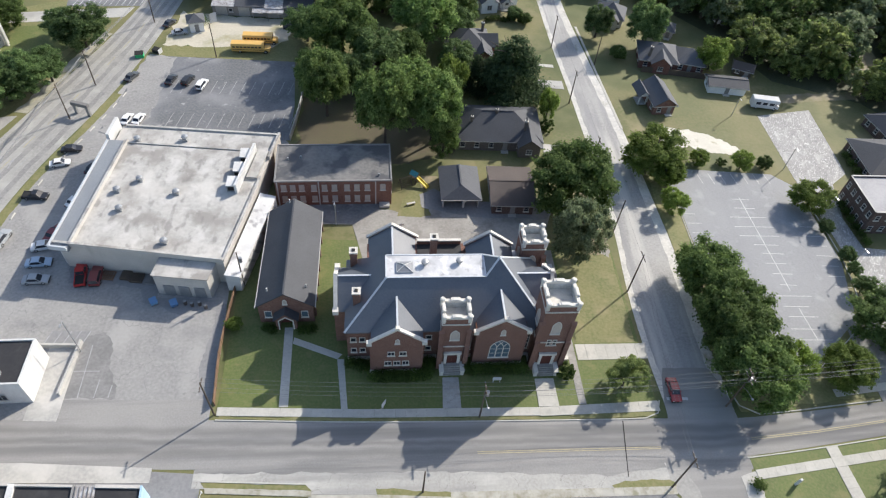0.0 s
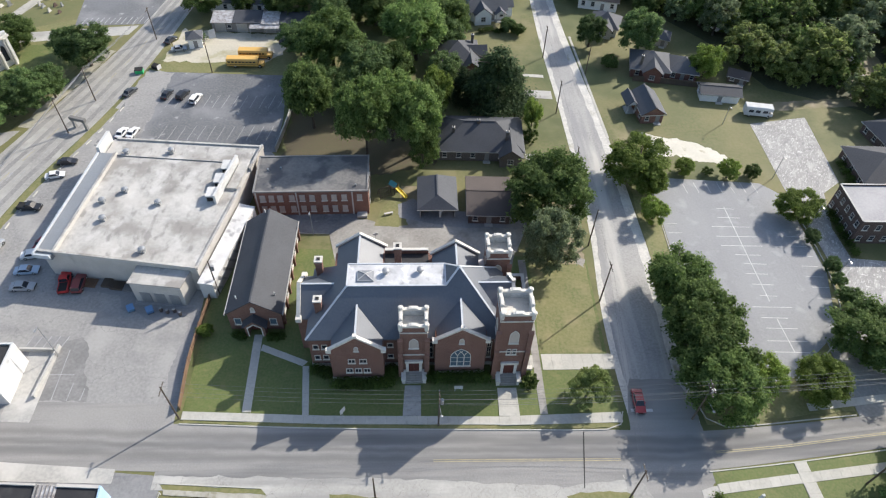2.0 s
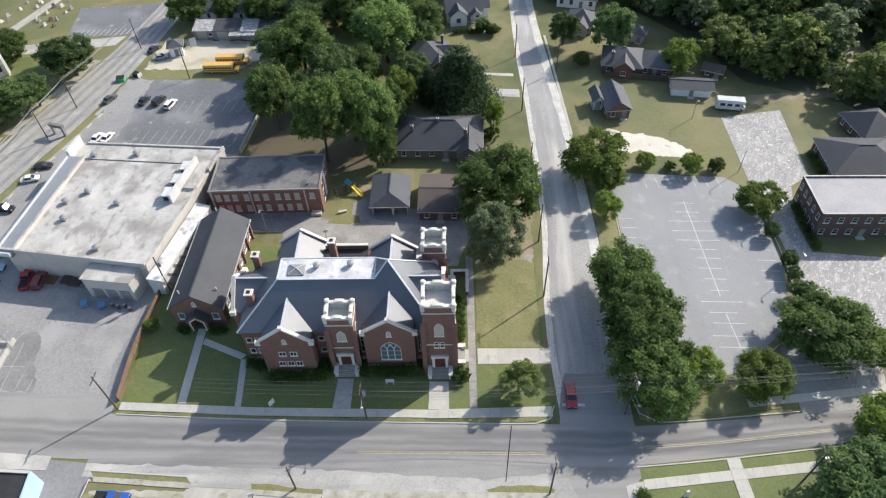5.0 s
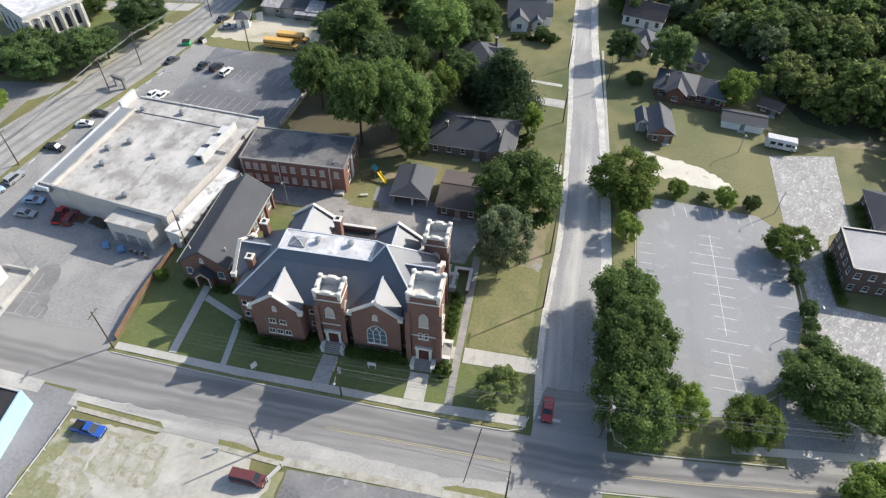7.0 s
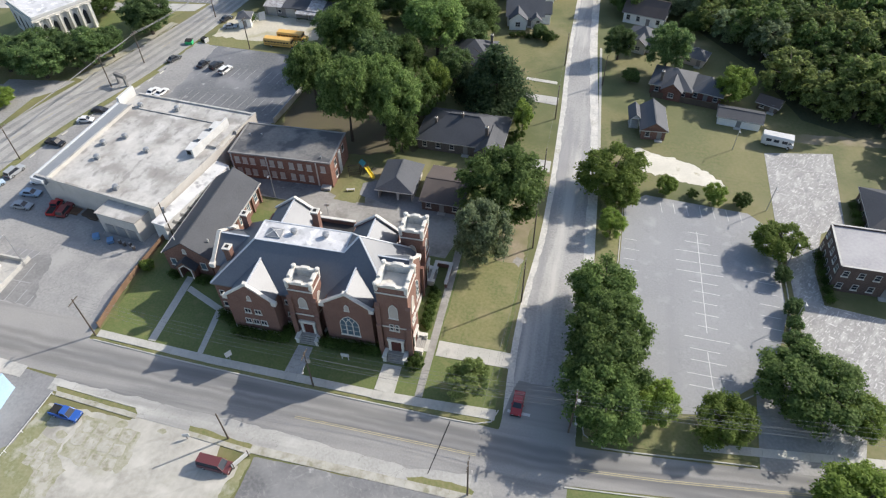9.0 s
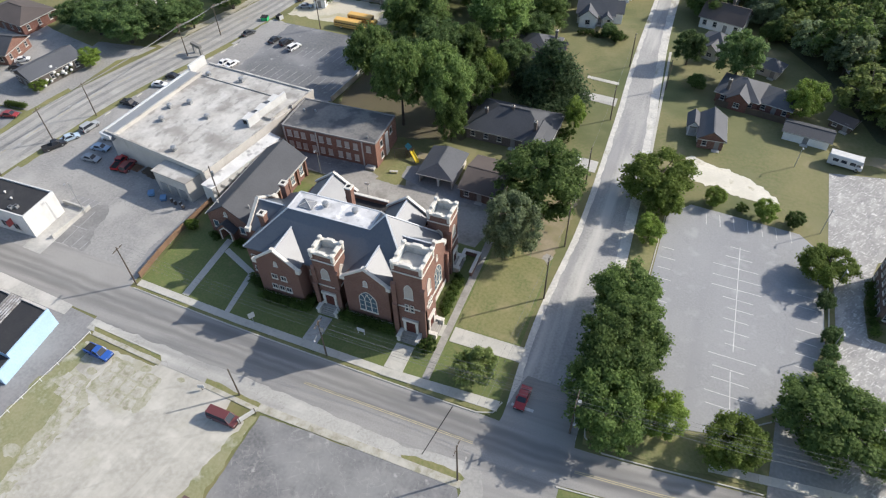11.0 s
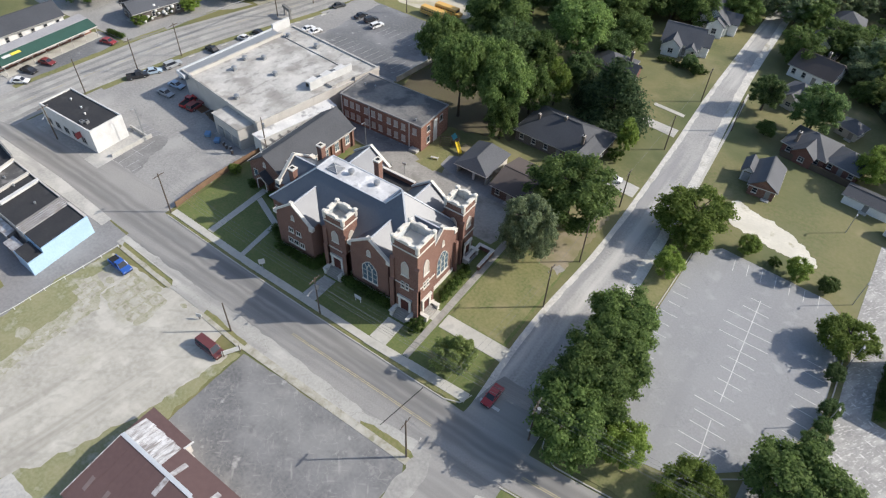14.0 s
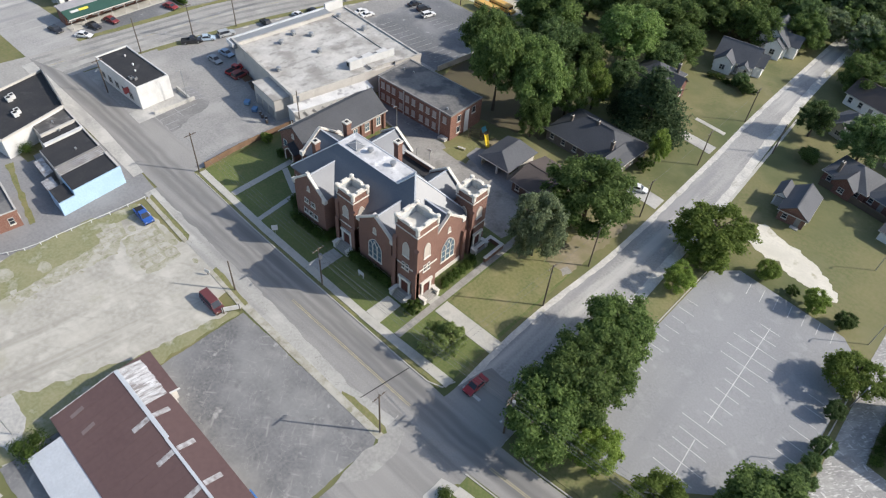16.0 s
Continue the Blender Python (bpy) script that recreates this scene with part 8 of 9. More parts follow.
for k in range(5):
    x = -9.0 + k * 0.55
    part("roof_rib", Shape().beam((x, -0.2, 4.55), (x + SKEW * 9.3, -9.5, 4.55), 0.12, 0.12), ANNEX_ROOF, grey)
for x0, x1, depth, z, m, wide, edge in ((-17.0, -9.3, -9.5, 4.1, BLACK_ROOF, 0.25, DEPOT_WALL), (-20.3, -17.0, -8.2, 4.2, BLACK_ROOF, 0.8, WHITE), (-27.2, -20.3, -7.6, 4.4, FELT_ROOF, 0.5, CREAM)):
    u = part("shop_unit", Shape().prism(strip_of(x0, x1, 0, depth), 0, z), CREAM, row, "narrow whitewashed shop unit")
    part("roof", Shape().prism(strip_of(x0 + 0.1, x1 - wide, -0.3, depth + 0.15), z, z + 0.1), m, u)
    part("parapet", Shape().prism(strip_of(x1 - wide, x1, 0, depth), z, z + 0.45), edge, u)
    part("parapet", Shape().prism(strip_of(x0, x1 - wide, 0, -0.3), z, z + 0.5), CREAM, u)
    part("roof_pipe", Shape().tube([(x1 - 2.2, -4.0, z), (x1 - 2.2, -4.0, z + 0.6)], [0.2, 0.2], 8), GALV, u)
    window(u, "N", 0, (x0 + x1) / 2, 0.7, (x1 - x0) * 0.7, 2.2, bars=(2, 1))
for x0, x1, y0, y1, z in ((-14.4, -9.2, -9.7, -11.3, 2.7), (-7.9, -3.4, -10.6, -12.4, 2.5)):
    lean = part("lean_to", Shape().box(x0, y1, 0, x1, y0, z - 0.15), DEPOT_WALL, row, "small tin lean-to")
    part("lean_to_roof", Shape().slab([(x0 - 0.2, y1 - 0.2, z - 0.2), (x1 + 0.2, y1 - 0.2, z - 0.2), (x1 + 0.2, y0, z + 0.2), (x0 - 0.2, y0, z + 0.2)], 0.08), OLD_METAL, lean)
part("back_lobby", Shape().box(-17.2, -10.6, 0, -15.0, -9.3, 2.2), DEPOT_WALL, row)
window(blue, "N", 0, -3.4, 0.7, 3.6, 2.2, bars=(2, 1))
row.matrix_basis = row.matrix_basis @ Matrix.Diagonal((1, 1, 0.86, 1))
big = thing("black_roofed_hall", "large shop with a black roof and tall front parapet", "shop", (-73, -24, 0))
HALL = [(-6.0, -9.0), (9.8, -7.0), (6.1, 7.1), (-9.8, 9.9)]
part("wall", Shape().prism(HALL, 0, 4.4), WHITE, big)
part("roof", Shape().prism([(x * 0.97, y * 0.97) for x, y in HALL], 4.4, 4.5), BLACK_ROOF, big)
# the road-side parapet is given darker grey for its shaded inner face
for (a, b), h, m in zip(zip(HALL, HALL[1:] + HALL[:1]), (0.3, 0.35, 1.3, 0.5), (CREAM, CREAM, DEPOT_WALL, CREAM)):
    part("parapet", Shape().beam((*a, 4.4 + h / 2), (*b, 4.4 + h / 2), 0.32, h), m, big)
for x, y in ((-3.6, 0.9), (-3.0, 0.0), (2.4, -0.6), (3.2, -1.3)):
    unit = part("roof_plant", Shape().box(x - 0.7, y - 0.5, 4.5, x + 0.7, y + 0.5, 5.3), WHITE, big)
    part("fan_guard", Shape().tube([(x, y, 5.3), (x, y, 5.36)], [0.4, 0.36], 12), BLACK, unit)
hedge_bush(-62.6, -27.6, 1.4, 2.6, "shrubs behind the shops")
house("brick_shop", "small orange brick shop behind the row", -48.2, -41.0, 9.6, 8.6, -7.0, 3.4, walls=BRICK_ORANGE, tiles=ANNEX_ROOF, roof="flat", n=(3, 3), category="shop")

# maroon-roofed warehouse
SHEET = material("patched_bare_sheet", (0.62, 0.62, 0.63), (0.40, 0.385, 0.38), coarse=0.9, fine=4.0, mix=0.9, rough=0.5, third=(0.74, 0.74, 0.75), random_part=0.5)
over(SHEET, (0.20, 0.175, 0.165), 0.8, 0.54, 0.64, 0.85, stretch=(2.6, 0.5, 1), detail=10)
ware = thing("warehouse", "long warehouse with a maroon sheet metal roof", "warehouse", (0.6, -41.2, 0), -2)
RIDGE_Y, RIDGE_Z = -0.65, 5.1


def north(y):
    return RIDGE_Z - 0.32 * (y - RIDGE_Y)


def south(y):
    return RIDGE_Z - 0.19 * (RIDGE_Y - y)


part("wall", Shape().box(0.3, -10.2, 0, 44, 3.0, 3.15), CREAM, ware)
part("corner_wall", Shape().box(0.0, 3.0, 0, 7.4, 4.3, 3.3), CREAM, ware)
for u in (0.3, 43.8):
    part("gable_wall", Shape().solid([(-10.2, 3.1), (3.0, 3.1), (3.0, 3.8), (RIDGE_Y, 4.9), (-10.2, 3.15)], "x", u, u + 0.2), CREAM, ware)
part("roof_slope", Shape().slab([(-0.35, RIDGE_Y, RIDGE_Z), (7.7, RIDGE_Y, RIDGE_Z), (7.7, 4.6, north(4.6)), (-1.3, 4.8, north(4.8))], 0.12), METAL_ROOF, ware, "maroon sheet metal roof slope")
part("roof_slope", Shape().slab([(7.7, RIDGE_Y, RIDGE_Z), (44.5, RIDGE_Y, RIDGE_Z), (44.5, 3.3, north(3.3)), (7.7, 3.3, north(3.3))], 0.12), METAL_ROOF, ware, "maroon sheet metal roof slope")
part("roof_slope", Shape().slab([(-0.1, -10.7, south(-10.7)), (44.5, -10.7, south(-10.7)), (44.5, RIDGE_Y, RIDGE_Z), (-0.35, RIDGE_Y, RIDGE_Z)], 0.12), METAL_ROOF, ware, "maroon sheet metal roof slope")
part("ridge_cap", Shape().beam((-0.35, RIDGE_Y, RIDGE_Z + 0.05), (14.4, RIDGE_Y, RIDGE_Z + 0.05), 0.62, 0.1), COPING, ware, "bleached metal ridge cap")
part("ridge_cap", Shape().beam((14.4, RIDGE_Y - 0.15, RIDGE_Z + 0.04), (44.5, RIDGE_Y - 0.15, RIDGE_Z + 0.04), 0.42, 0.1), COPING, ware, "bleached metal ridge cap")
for i in range(11):
    x = -0.3 + i * 0.73
    part("bare_sheet", Shape().slab([(x, RIDGE_Y + 0.3, north(RIDGE_Y + 0.3) + 0.05), (x + 0.70, RIDGE_Y + 0.3, north(RIDGE_Y + 0.3) + 0.05), (x + 0.70 - 0.02 * i, 2.95 + 0.06 * (i % 3), north(2.95) + 0.05), (x - 0.02 * i, 2.95 + 0.06 * (i % 3), north(2.95) + 0.05)], 0.04), SHEET, ware, "bleached bare metal sheet")
    part("sheet_rib", Shape().beam((x, RIDGE_Y + 0.3, north(RIDGE_Y + 0.3) + 0.07), (x - 0.02 * i, 2.95, north(2.95) + 0.07), 0.05, 0.05), GALV, ware)
for i in range(5):
    x = 9.5 + i * 6.7
    part("roof_light", Shape().slab([(x + 0.25, -3.5, south(-3.5) + 0.06), (x + 1.05, -3.5, south(-3.5) + 0.06), (x + 0.85, RIDGE_Y - 0.2, RIDGE_Z + 0.03), (x + 0.05, RIDGE_Y - 0.2, RIDGE_Z + 0.03)], 0.05), OLD_METAL, ware, "pale translucent roof strip")
    part("roof_light", Shape().slab([(x + 0.05, RIDGE_Y + 0.2, RIDGE_Z + 0.0), (x + 0.85, RIDGE_Y + 0.2, RIDGE_Z + 0.0), (x + 1.0, 1.95, north(1.95) + 0.06), (x + 0.2, 1.95, north(1.95) + 0.06)], 0.05), OLD_METAL, ware, "pale translucent roof strip")
for x in (1.3, 4.7):
    part("roof_light", Shape().slab([(x + 0.3, -8.55, south(-8.55) + 0.05), (x + 0.95, -8.55, south(-8.55) + 0.05), (x + 0.65, -6.6, south(-6.6) + 0.05), (x, -6.6, south(-6.6) + 0.05)], 0.05), FADED_SHEET, ware, "dusty translucent roof panel")
for i in range(24):
    x = 0.4 + i * 1.85
    part("seam", Shape().beam((x, -10.6, south(-10.6) + 0.02), (x, RIDGE_Y - 0.4, south(RIDGE_Y - 0.4) + 0.02), 0.035, 0.03), METAL_ROOF, ware)
part("gutter", Shape().beam((-0.15, -10.7, south(-10.7) - 0.02), (-0.42, RIDGE_Y, RIDGE_Z - 0.02), 0.16, 0.14), OLD_METAL, ware)
part("step_flashing", Shape().beam((7.72, 3.2, north(3.2) + 0.06), (7.72, 4.75, north(4.75) + 0.06), 0.28, 0.1), WHITE, ware)
part("downpipe", Shape().beam((7.9, 3.45, north(3.45) - 0.1), (9.3, 3.5, 2.6), 0.12, 0.12), CREAM, ware)
shed = part("lean_to", Shape().box(3.8, -15.2, 0, 15.6, -10.4, 2.4), WHITE, ware, "pale lean-to with a metal roof")
part("lean_to_roof", Shape().slab([(3.4, -15.4, 2.45), (15.8, -15.4, 2.45), (15.8, -10.6, 3.05), (3.4, -10.6, 3.05)], 0.1), COPING, shed)
ware.matrix_basis = ware.matrix_basis @ Matrix.Diagonal((1, 1, 0.7, 1))
part("roof_sign", Shape().box(27.6, 3.35, 2.4, 30.6, 3.55, 3.6), plain("blue_sign", (0.05, 0.18, 0.5), 0.4), ware)
for x, y, r in ((1.0, -54.6, 1.5), (2.6, -56.2, 1.4), (0.6, -56.9, 1.1)):
    hedge_bush(x, y, r, 2.4, "scrub behind the warehouse")
area("yard_apron", ragged([(-9.5, -53.8), (-4.2, -54.2), (-1.2, -56.0), (-0.8, -58.2), (-6.0, -59.6), (-11, -60)], 0.7, 0.35), 0.042, OLD_CONCRETE, "cracked concrete apron by the warehouse")
for a, b in (((-4.5, -60.0), (2.0, -59.0)), ((-3.0, -63.0), (5.0, -61.6))):
    area("wheel_rut", ragged(bar(a, b, 0.8), 0.6, 0.2), 0.03, GRAVEL, "bare wheel rut in the grass", "ground")

# ---- fences and walls ----
fence = thing("boundary_fence", "long low stained timber fence beside the lawn", "fence")
line = dense([(-34.7, -4.6), (-35.2, 4), (-34.9, 11), (-34.1, 20.5), (-32.9, 30.6), (-30.6, 38.5)], 2.3)
for a, b in zip(line, line[1:]):
    part("fence_panel", Shape().beam((*a, 0.75), (*b, 0.75), 0.12, 1.3), FENCE_WOOD, fence)
    part("post", Shape().box(a[0] - 0.1, a[1] - 0.1, 0, a[0] + 0.1, a[1] + 0.1, 1.5), FENCE_WOOD, fence)
wall = thing("boundary_wall", "pale concrete wall beside the rear car park", "wall")
line = dense([(-28.3, 57.8), (-27.4, 65), (-26.7, 74), (-27.4, 84)], 3.0)
for a, b in zip(line, line[1:]):
    part("wall_panel", Shape().beam((*a, 0.8), (*b, 0.8), 0.25, 1.5), OLD_CONCRETE, wall)
rails = thing("rail_fence", "low white post-and-rail fence along the alley", "fence")
line = dense([(-34.4, -18.1), (-34.9, -25), (-35.6, -32), (-36.4, -40), (-40, -47)], 2.6)
for a, b in zip(line, line[1:]):
    part("post", Shape().box(a[0] - 0.06, a[1] - 0.06, 0, a[0] + 0.06, a[1] + 0.06, 0.75), WHITE, rails)
    part("rail", Shape().beam((*a, 0.62), (*b, 0.62), 0.05, 0.11), WHITE, rails)
timber = thing("garden_fence", "weathered timber fence behind the low house", "fence")
line = dense([(57.8, 86.2), (66, 84.8), (74.5, 83.2)], 2.0)
for a, b in zip(line, line[1:]):
    part("fence_panel", Shape().beam((*a, 0.8), (*b, 0.8), 0.1, 1.6), WOOD, timber)

# ---- vehicles ----


def wheel_set(ob, xs, y, r, w):
    for x in xs:
        for s in (-1, 1):
            c = s * y
            t = part("wheel", Shape().tube([(x, c - s * w, r), (x, c, r)], [r, r], 12), BLACK, ob)
            part("rim", Shape().tube([(x, c - s * 0.02, r), (x, c + s * 0.015, r)], [r * 0.6, r * 0.5], 10), CHROME, t)


def car(label, colour, x, y, turn, kind="sedan", group=""):
    """A car: lower body, cabin with glass all round, lamps, bumpers and wheels; turn is its heading."""
    names = {"sedan": "car", "suv": "car", "pickup": "pickup_truck", "van": "van"}
    ob = thing(names[kind], label, names[kind].replace("_", " "), (x, y, 0.05), turn, group)
    paint = plain("car_paint", colour, 0.35, 0.0, 0.5)
    l, w = {"sedan": (2.3, 0.9), "suv": (2.35, 0.95), "pickup": (2.7, 0.97), "van": (2.75, 0.98)}[kind]
    deck, top = {"sedan": (0.88, 1.42), "suv": (1.0, 1.72), "pickup": (1.02, 1.78), "van": (1.1, 2.0)}[kind]
    nose = {"sedan": 0.66, "suv": 0.85, "pickup": 0.9, "van": 0.95}[kind]
    prof = [(-l, 0.42), (-l * 0.97, 0.3), (l * 0.97, 0.3), (l, 0.45), (l * 0.97, nose), (l * 0.5, deck), (-l * 0.62, deck + 0.02), (-l * 0.97, deck * 0.94)]
    k = Shape()
    n = len(prof)
    for j, (q, e) in enumerate(((-w, 0.92), (-w * 0.93, 1.0), (w * 0.93, 1.0), (w, 0.92))):
        pass
    s = Shape()
    rings = ((-w, 0.985, 0.03), (-w * 0.9, 1.0, 0.0), (w * 0.9, 1.0, 0.0), (w, 0.985, 0.03))
    for yy, sc, drop in rings:
        s.v += [(px * sc, yy, pz - drop * (pz > 0.5)) for px, pz in prof]
    for r in range(3):
        s.f += [(r * n + i, r * n + (i + 1) % n, (r + 1) * n + (i + 1) % n, (r + 1) * n + i) for i in range(n)]
    s.f += [tuple(range(n - 1, -1, -1)), tuple(range(3 * n, 4 * n))]
    body_part = part("body", s, paint, ob)
    cab = {"sedan": (-0.66 * l, -0.42 * l, 0.16 * l, 0.48 * l), "suv": (-0.97 * l, -0.88 * l, 0.14 * l, 0.46 * l), "pickup": (-0.12 * l, -0.08 * l, 0.3 * l, 0.55 * l), "van": (-0.98 * l, -0.93 * l, 0.42 * l, 0.68 * l)}[kind]
    wi, wo = w * 0.76, w * 0.9
    a, b, c, d = cab
    low = [(a, -wo, deck), (d, -wo, deck), (d, wo, deck), (a, wo, deck)]
    up = [(b, -wi, top), (c, -wi, top), (c, wi, top), (b, wi, top)]
    g = Shape()
    g.v = low + up
    g.f = [(0, 1, 5, 4), (1, 2, 6, 5), (2, 3, 7, 6), (3, 0, 4, 7)]
    part("glass", g, GLASS, ob)
    part("roof", Shape().slab([(b - 0.04, -wi - 0.02, top + 0.05), (c + 0.04, -wi - 0.02, top + 0.05), (c + 0.04, wi + 0.02, top + 0.05), (b - 0.04, wi + 0.02, top + 0.05)], 0.07), paint, ob)
    for p, q in zip(low, up):
        part("pillar", Shape().beam(p, q, 0.09, 0.09), paint, body_part)
    if kind == "pickup":
        part("bed", Shape().box(-l * 0.95, -w * 0.8, deck - 0.01, -l * 0.16, w * 0.8, deck + 0.03), BLACK, body_part)
        for sgn in (-1, 1):
            part("bed_side", Shape().box(-l * 0.97, sgn * w * 0.88 - 0.06, deck - 0.05, -l * 0.14, sgn * w * 0.88 + 0.06, deck + 0.1), paint, body_part)
    for sgn in (-1, 1):
        part("headlamp", Shape().box(l * 0.95, sgn * w * 0.66 - 0.18, nose - 0.22, l * 0.995, sgn * w * 0.66 + 0.18, nose - 0.06), CHROME, body_part)
        part("tail_lamp", Shape().box(-l * 0.995, sgn * w * 0.7 - 0.15, deck - 0.28, -l * 0.95, sgn * w * 0.7 + 0.15, deck - 0.1), plain("tail_red", (0.3, 0.01, 0.01), 0.3), body_part)
        part("mirror", Shape().box(c + 0.1, sgn * (w + 0.06) - 0.08, deck + 0.02, c + 0.25, sgn * (w + 0.06) + 0.08, deck + 0.16), paint, body_part)
    part("bumper", Shape().box(l * 0.96, -w * 0.9, 0.32, l * 1.02, w * 0.9, 0.5), BLACK, body_part)
    part("bumper", Shape().box(-l * 1.02, -w * 0.9, 0.34, -l * 0.96, w * 0.9, 0.52), BLACK, body_part)
    ob.matrix_basis = ob.matrix_basis @ Matrix.Diagonal((0.86, 0.86, 0.86, 1) if y > 35 else (0.94, 0.94, 0.94, 1))
    wheel_set(ob, (-l * 0.6, l * 0.62), w + 0.01, 0.34 if kind == "sedan" else 0.38, 0.22)
    return ob


W_, K_, G_ = (0.72, 0.72, 0.72), (0.02, 0.02, 0.023), (0.35, 0.37, 0.39)
BACKCARS, ROADCARS, YARDCARS = "cars in the rear car park", "cars parked along the avenue", "cars in the store yard"
car("white sedan parked in the rear car park", W_, -63.4, 64.0, 80, group=BACKCARS)
car("white sedan parked beside another white one", W_, -61.0, 64.1, 77, group=BACKCARS)
car("black sedan parked in a bay", K_, -57.0, 78.7, 76, group=BACKCARS)
car("black car parked in a bay", K_, -53.2, 78.5, 72, "suv", BACKCARS)
car("white car parked in a bay", W_, -49.8, 76.9, 76, "suv", BACKCARS)
car("dark grey car by the car park's exit", (0.06, 0.065, 0.07), -66.0, 79.6, 66, group=BACKCARS)
car("black car parked along the avenue", K_, -72.0, 54.1, 8, "sedan", ROADCARS)
car("white car parked along the avenue", W_, -73.0, 49.8, 14, group=ROADCARS)
car("black pickup parked along the avenue", K_, -74.7, 40.4, -4, "pickup", group=ROADCARS)
car("silver car parked along the avenue", G_, -77.0, 29.4, 80, "suv", ROADCARS)
car("pale blue car parked along the avenue", (0.4, 0.5, 0.6), -78.3, 24.4, 60, group=ROADCARS)
car("black pickup parked along the avenue", K_, -79.6, 20.8, 60, "pickup", ROADCARS)
car("red pickup truck parked beside the store", (0.45, 0.03, 0.03), -61.0, 20.9, 100, "pickup", YARDCARS)
car("maroon car parked beside the red pickup", (0.22, 0.05, 0.05), -58.4, 20.6, 94, "suv", YARDCARS)
car("pale blue sedan parked in the yard", (0.36, 0.46, 0.58), -68.9, 23.8, 6, group=YARDCARS)
car("silver sedan parked in the yard", G_, -68.2, 20.0, 2, group=YARDCARS)
car("white car by the canopy", W_, -69.2, 27.7, 12, group=YARDCARS)
car("maroon car by the canopy", (0.20, 0.03, 0.035), -68.4, 30.8, 70, group=YARDCARS)
car("white sedan beside the long canopy", W_, -67.2, 39.2, 66, group=YARDCARS)
car("black sedan beside the long canopy", K_, -66.2, 48.4, 66, group=YARDCARS)
car("blue pickup truck parked on the gravel", (0.03, 0.10, 0.38), -30.0, -20.9, -4, "pickup")
# the van body is put in for a small rusty trailer
car("maroon van shape in place of a rusty trailer by a board", (0.13, 0.04, 0.04), -3.3, -23.8, -2, "van")
car("dark red car waiting at the crossing", (0.30, 0.02, 0.025), 38.3, -4.6, 268)
car("white car beside the brick house", W_, 31.4, 55.2, 20)
car("silver car by the kiosk", G_, -58.8, 98.8, 15)
car("dark car by the kiosk", K_, -62.0, 103.0, 65)
car("dark car by the depot", K_, -31.6, 102.6, 10)
car("dark red car on the forecourt", (0.25, 0.03, 0.03), -99.2, 26.8, 15)
car("black car on the forecourt", K_, -102.2, 6.6, 15)
car("dark red sedan on the forecourt", (0.18, 0.03, 0.03), -102.2, 11.4, 15)
car("white car on the forecourt", W_, -99.4, 2.6, 35)
car("black car beside the awning", K_, -106.6, -1.2, 10)
car("white car in the workshop yard", W_, -116.4, 47.6, 40)
car("black car in the workshop yard", K_, -115.0, 44.2, 30)


def bus(x, y, turn, l, label):
    ob = thing("school_bus", label, "bus", (x, y, 0.03), turn, "school buses")
    ob.matrix_basis = ob.matrix_basis @ Matrix.Diagonal((1, 0.95, 0.8, 1))
    yellow = bpy.data.materials.get("bus_yellow") or plain("bus_yellow", (0.66, 0.40, 0.11), 0.5)
    part("body", Shape().solid([(-1.2, 0.6), (1.2, 0.6), (1.22, 2.5), (0.95, 2.95), (-0.95, 2.95), (-1.22, 2.5)], "x", -l, l * 0.72), yellow, ob)
    part("bonnet", Shape().solid([(-1.0, 0.55), (1.0, 0.55), (0.95, 1.5), (-0.95, 1.5)], "x", l * 0.72, l), yellow, ob)
    part("windscreen", Shape().box(l * 0.72, -1.05, 1.6, l * 0.73, 1.05, 2.5), GLASS, ob)
    for s in (-1, 1):
        for i in range(8):
            u = -l * 0.92 + i * l * 0.195
            part("side_window", Shape().box(u, s * 1.23 - 0.015, 1.85, u + l * 0.14, s * 1.23 + 0.015, 2.3), GLASS, ob)
        part("rub_rail", Shape().box(-l, s * 1.23 - 0.03, 1.2, l * 0.7, s * 1.23 + 0.03, 1.3), BLACK, ob)
    wheel_set(ob, (-l * 0.55, l * 0.78), 1.2, 0.5, 0.28)


bus(-40.4, 91.9, -1, 4.6, "yellow school bus parked on the sandy yard")
bus(-38.5, 95.8, -1, 4.2, "yellow school bus standing behind another")
rv = thing("camper", "white camper van parked by the drive", "camper", (85.0, 72.0, 0.0), -10)
part("body", Shape().solid([(-1.15, 0.5), (1.15, 0.5), (1.15, 2.6), (0.95, 2.8), (-0.95, 2.8), (-1.15, 2.6)], "x", -3.2, 2.2), WHITE, rv)
part("cab", Shape().solid([(-1.0, 0.5), (1.0, 0.5), (0.95, 1.3), (-0.95, 1.3)], "x", 2.2, 3.4), WHITE, rv)
part("overcab", Shape().box(2.2, -1.1, 1.9, 3.1, 1.1, 2.75), WHITE, rv)
part("windscreen", Shape().slab([(2.2, -0.95, 1.95), (3.0, -0.95, 1.3), (3.0, 0.95, 1.3), (2.2, 0.95, 1.95)][::-1], 0.05), GLASS, rv)
for u in (-2.4, -0.8, 0.9):
    part("side_window", Shape().box(u, -1.17, 1.4, u + 1.1, -1.14, 2.1), GLASS, rv)
wheel_set(rv, (-2.0, 2.4), 1.1, 0.4, 0.25)
skip = thing("dumpster", "green steel dumpster at the car park's edge", "dumpster", (-66.2, 88.4, -0.1), 10)
skip.matrix_basis = skip.matrix_basis @ Matrix.Diagonal((0.8, 0.8, 0.8, 1))
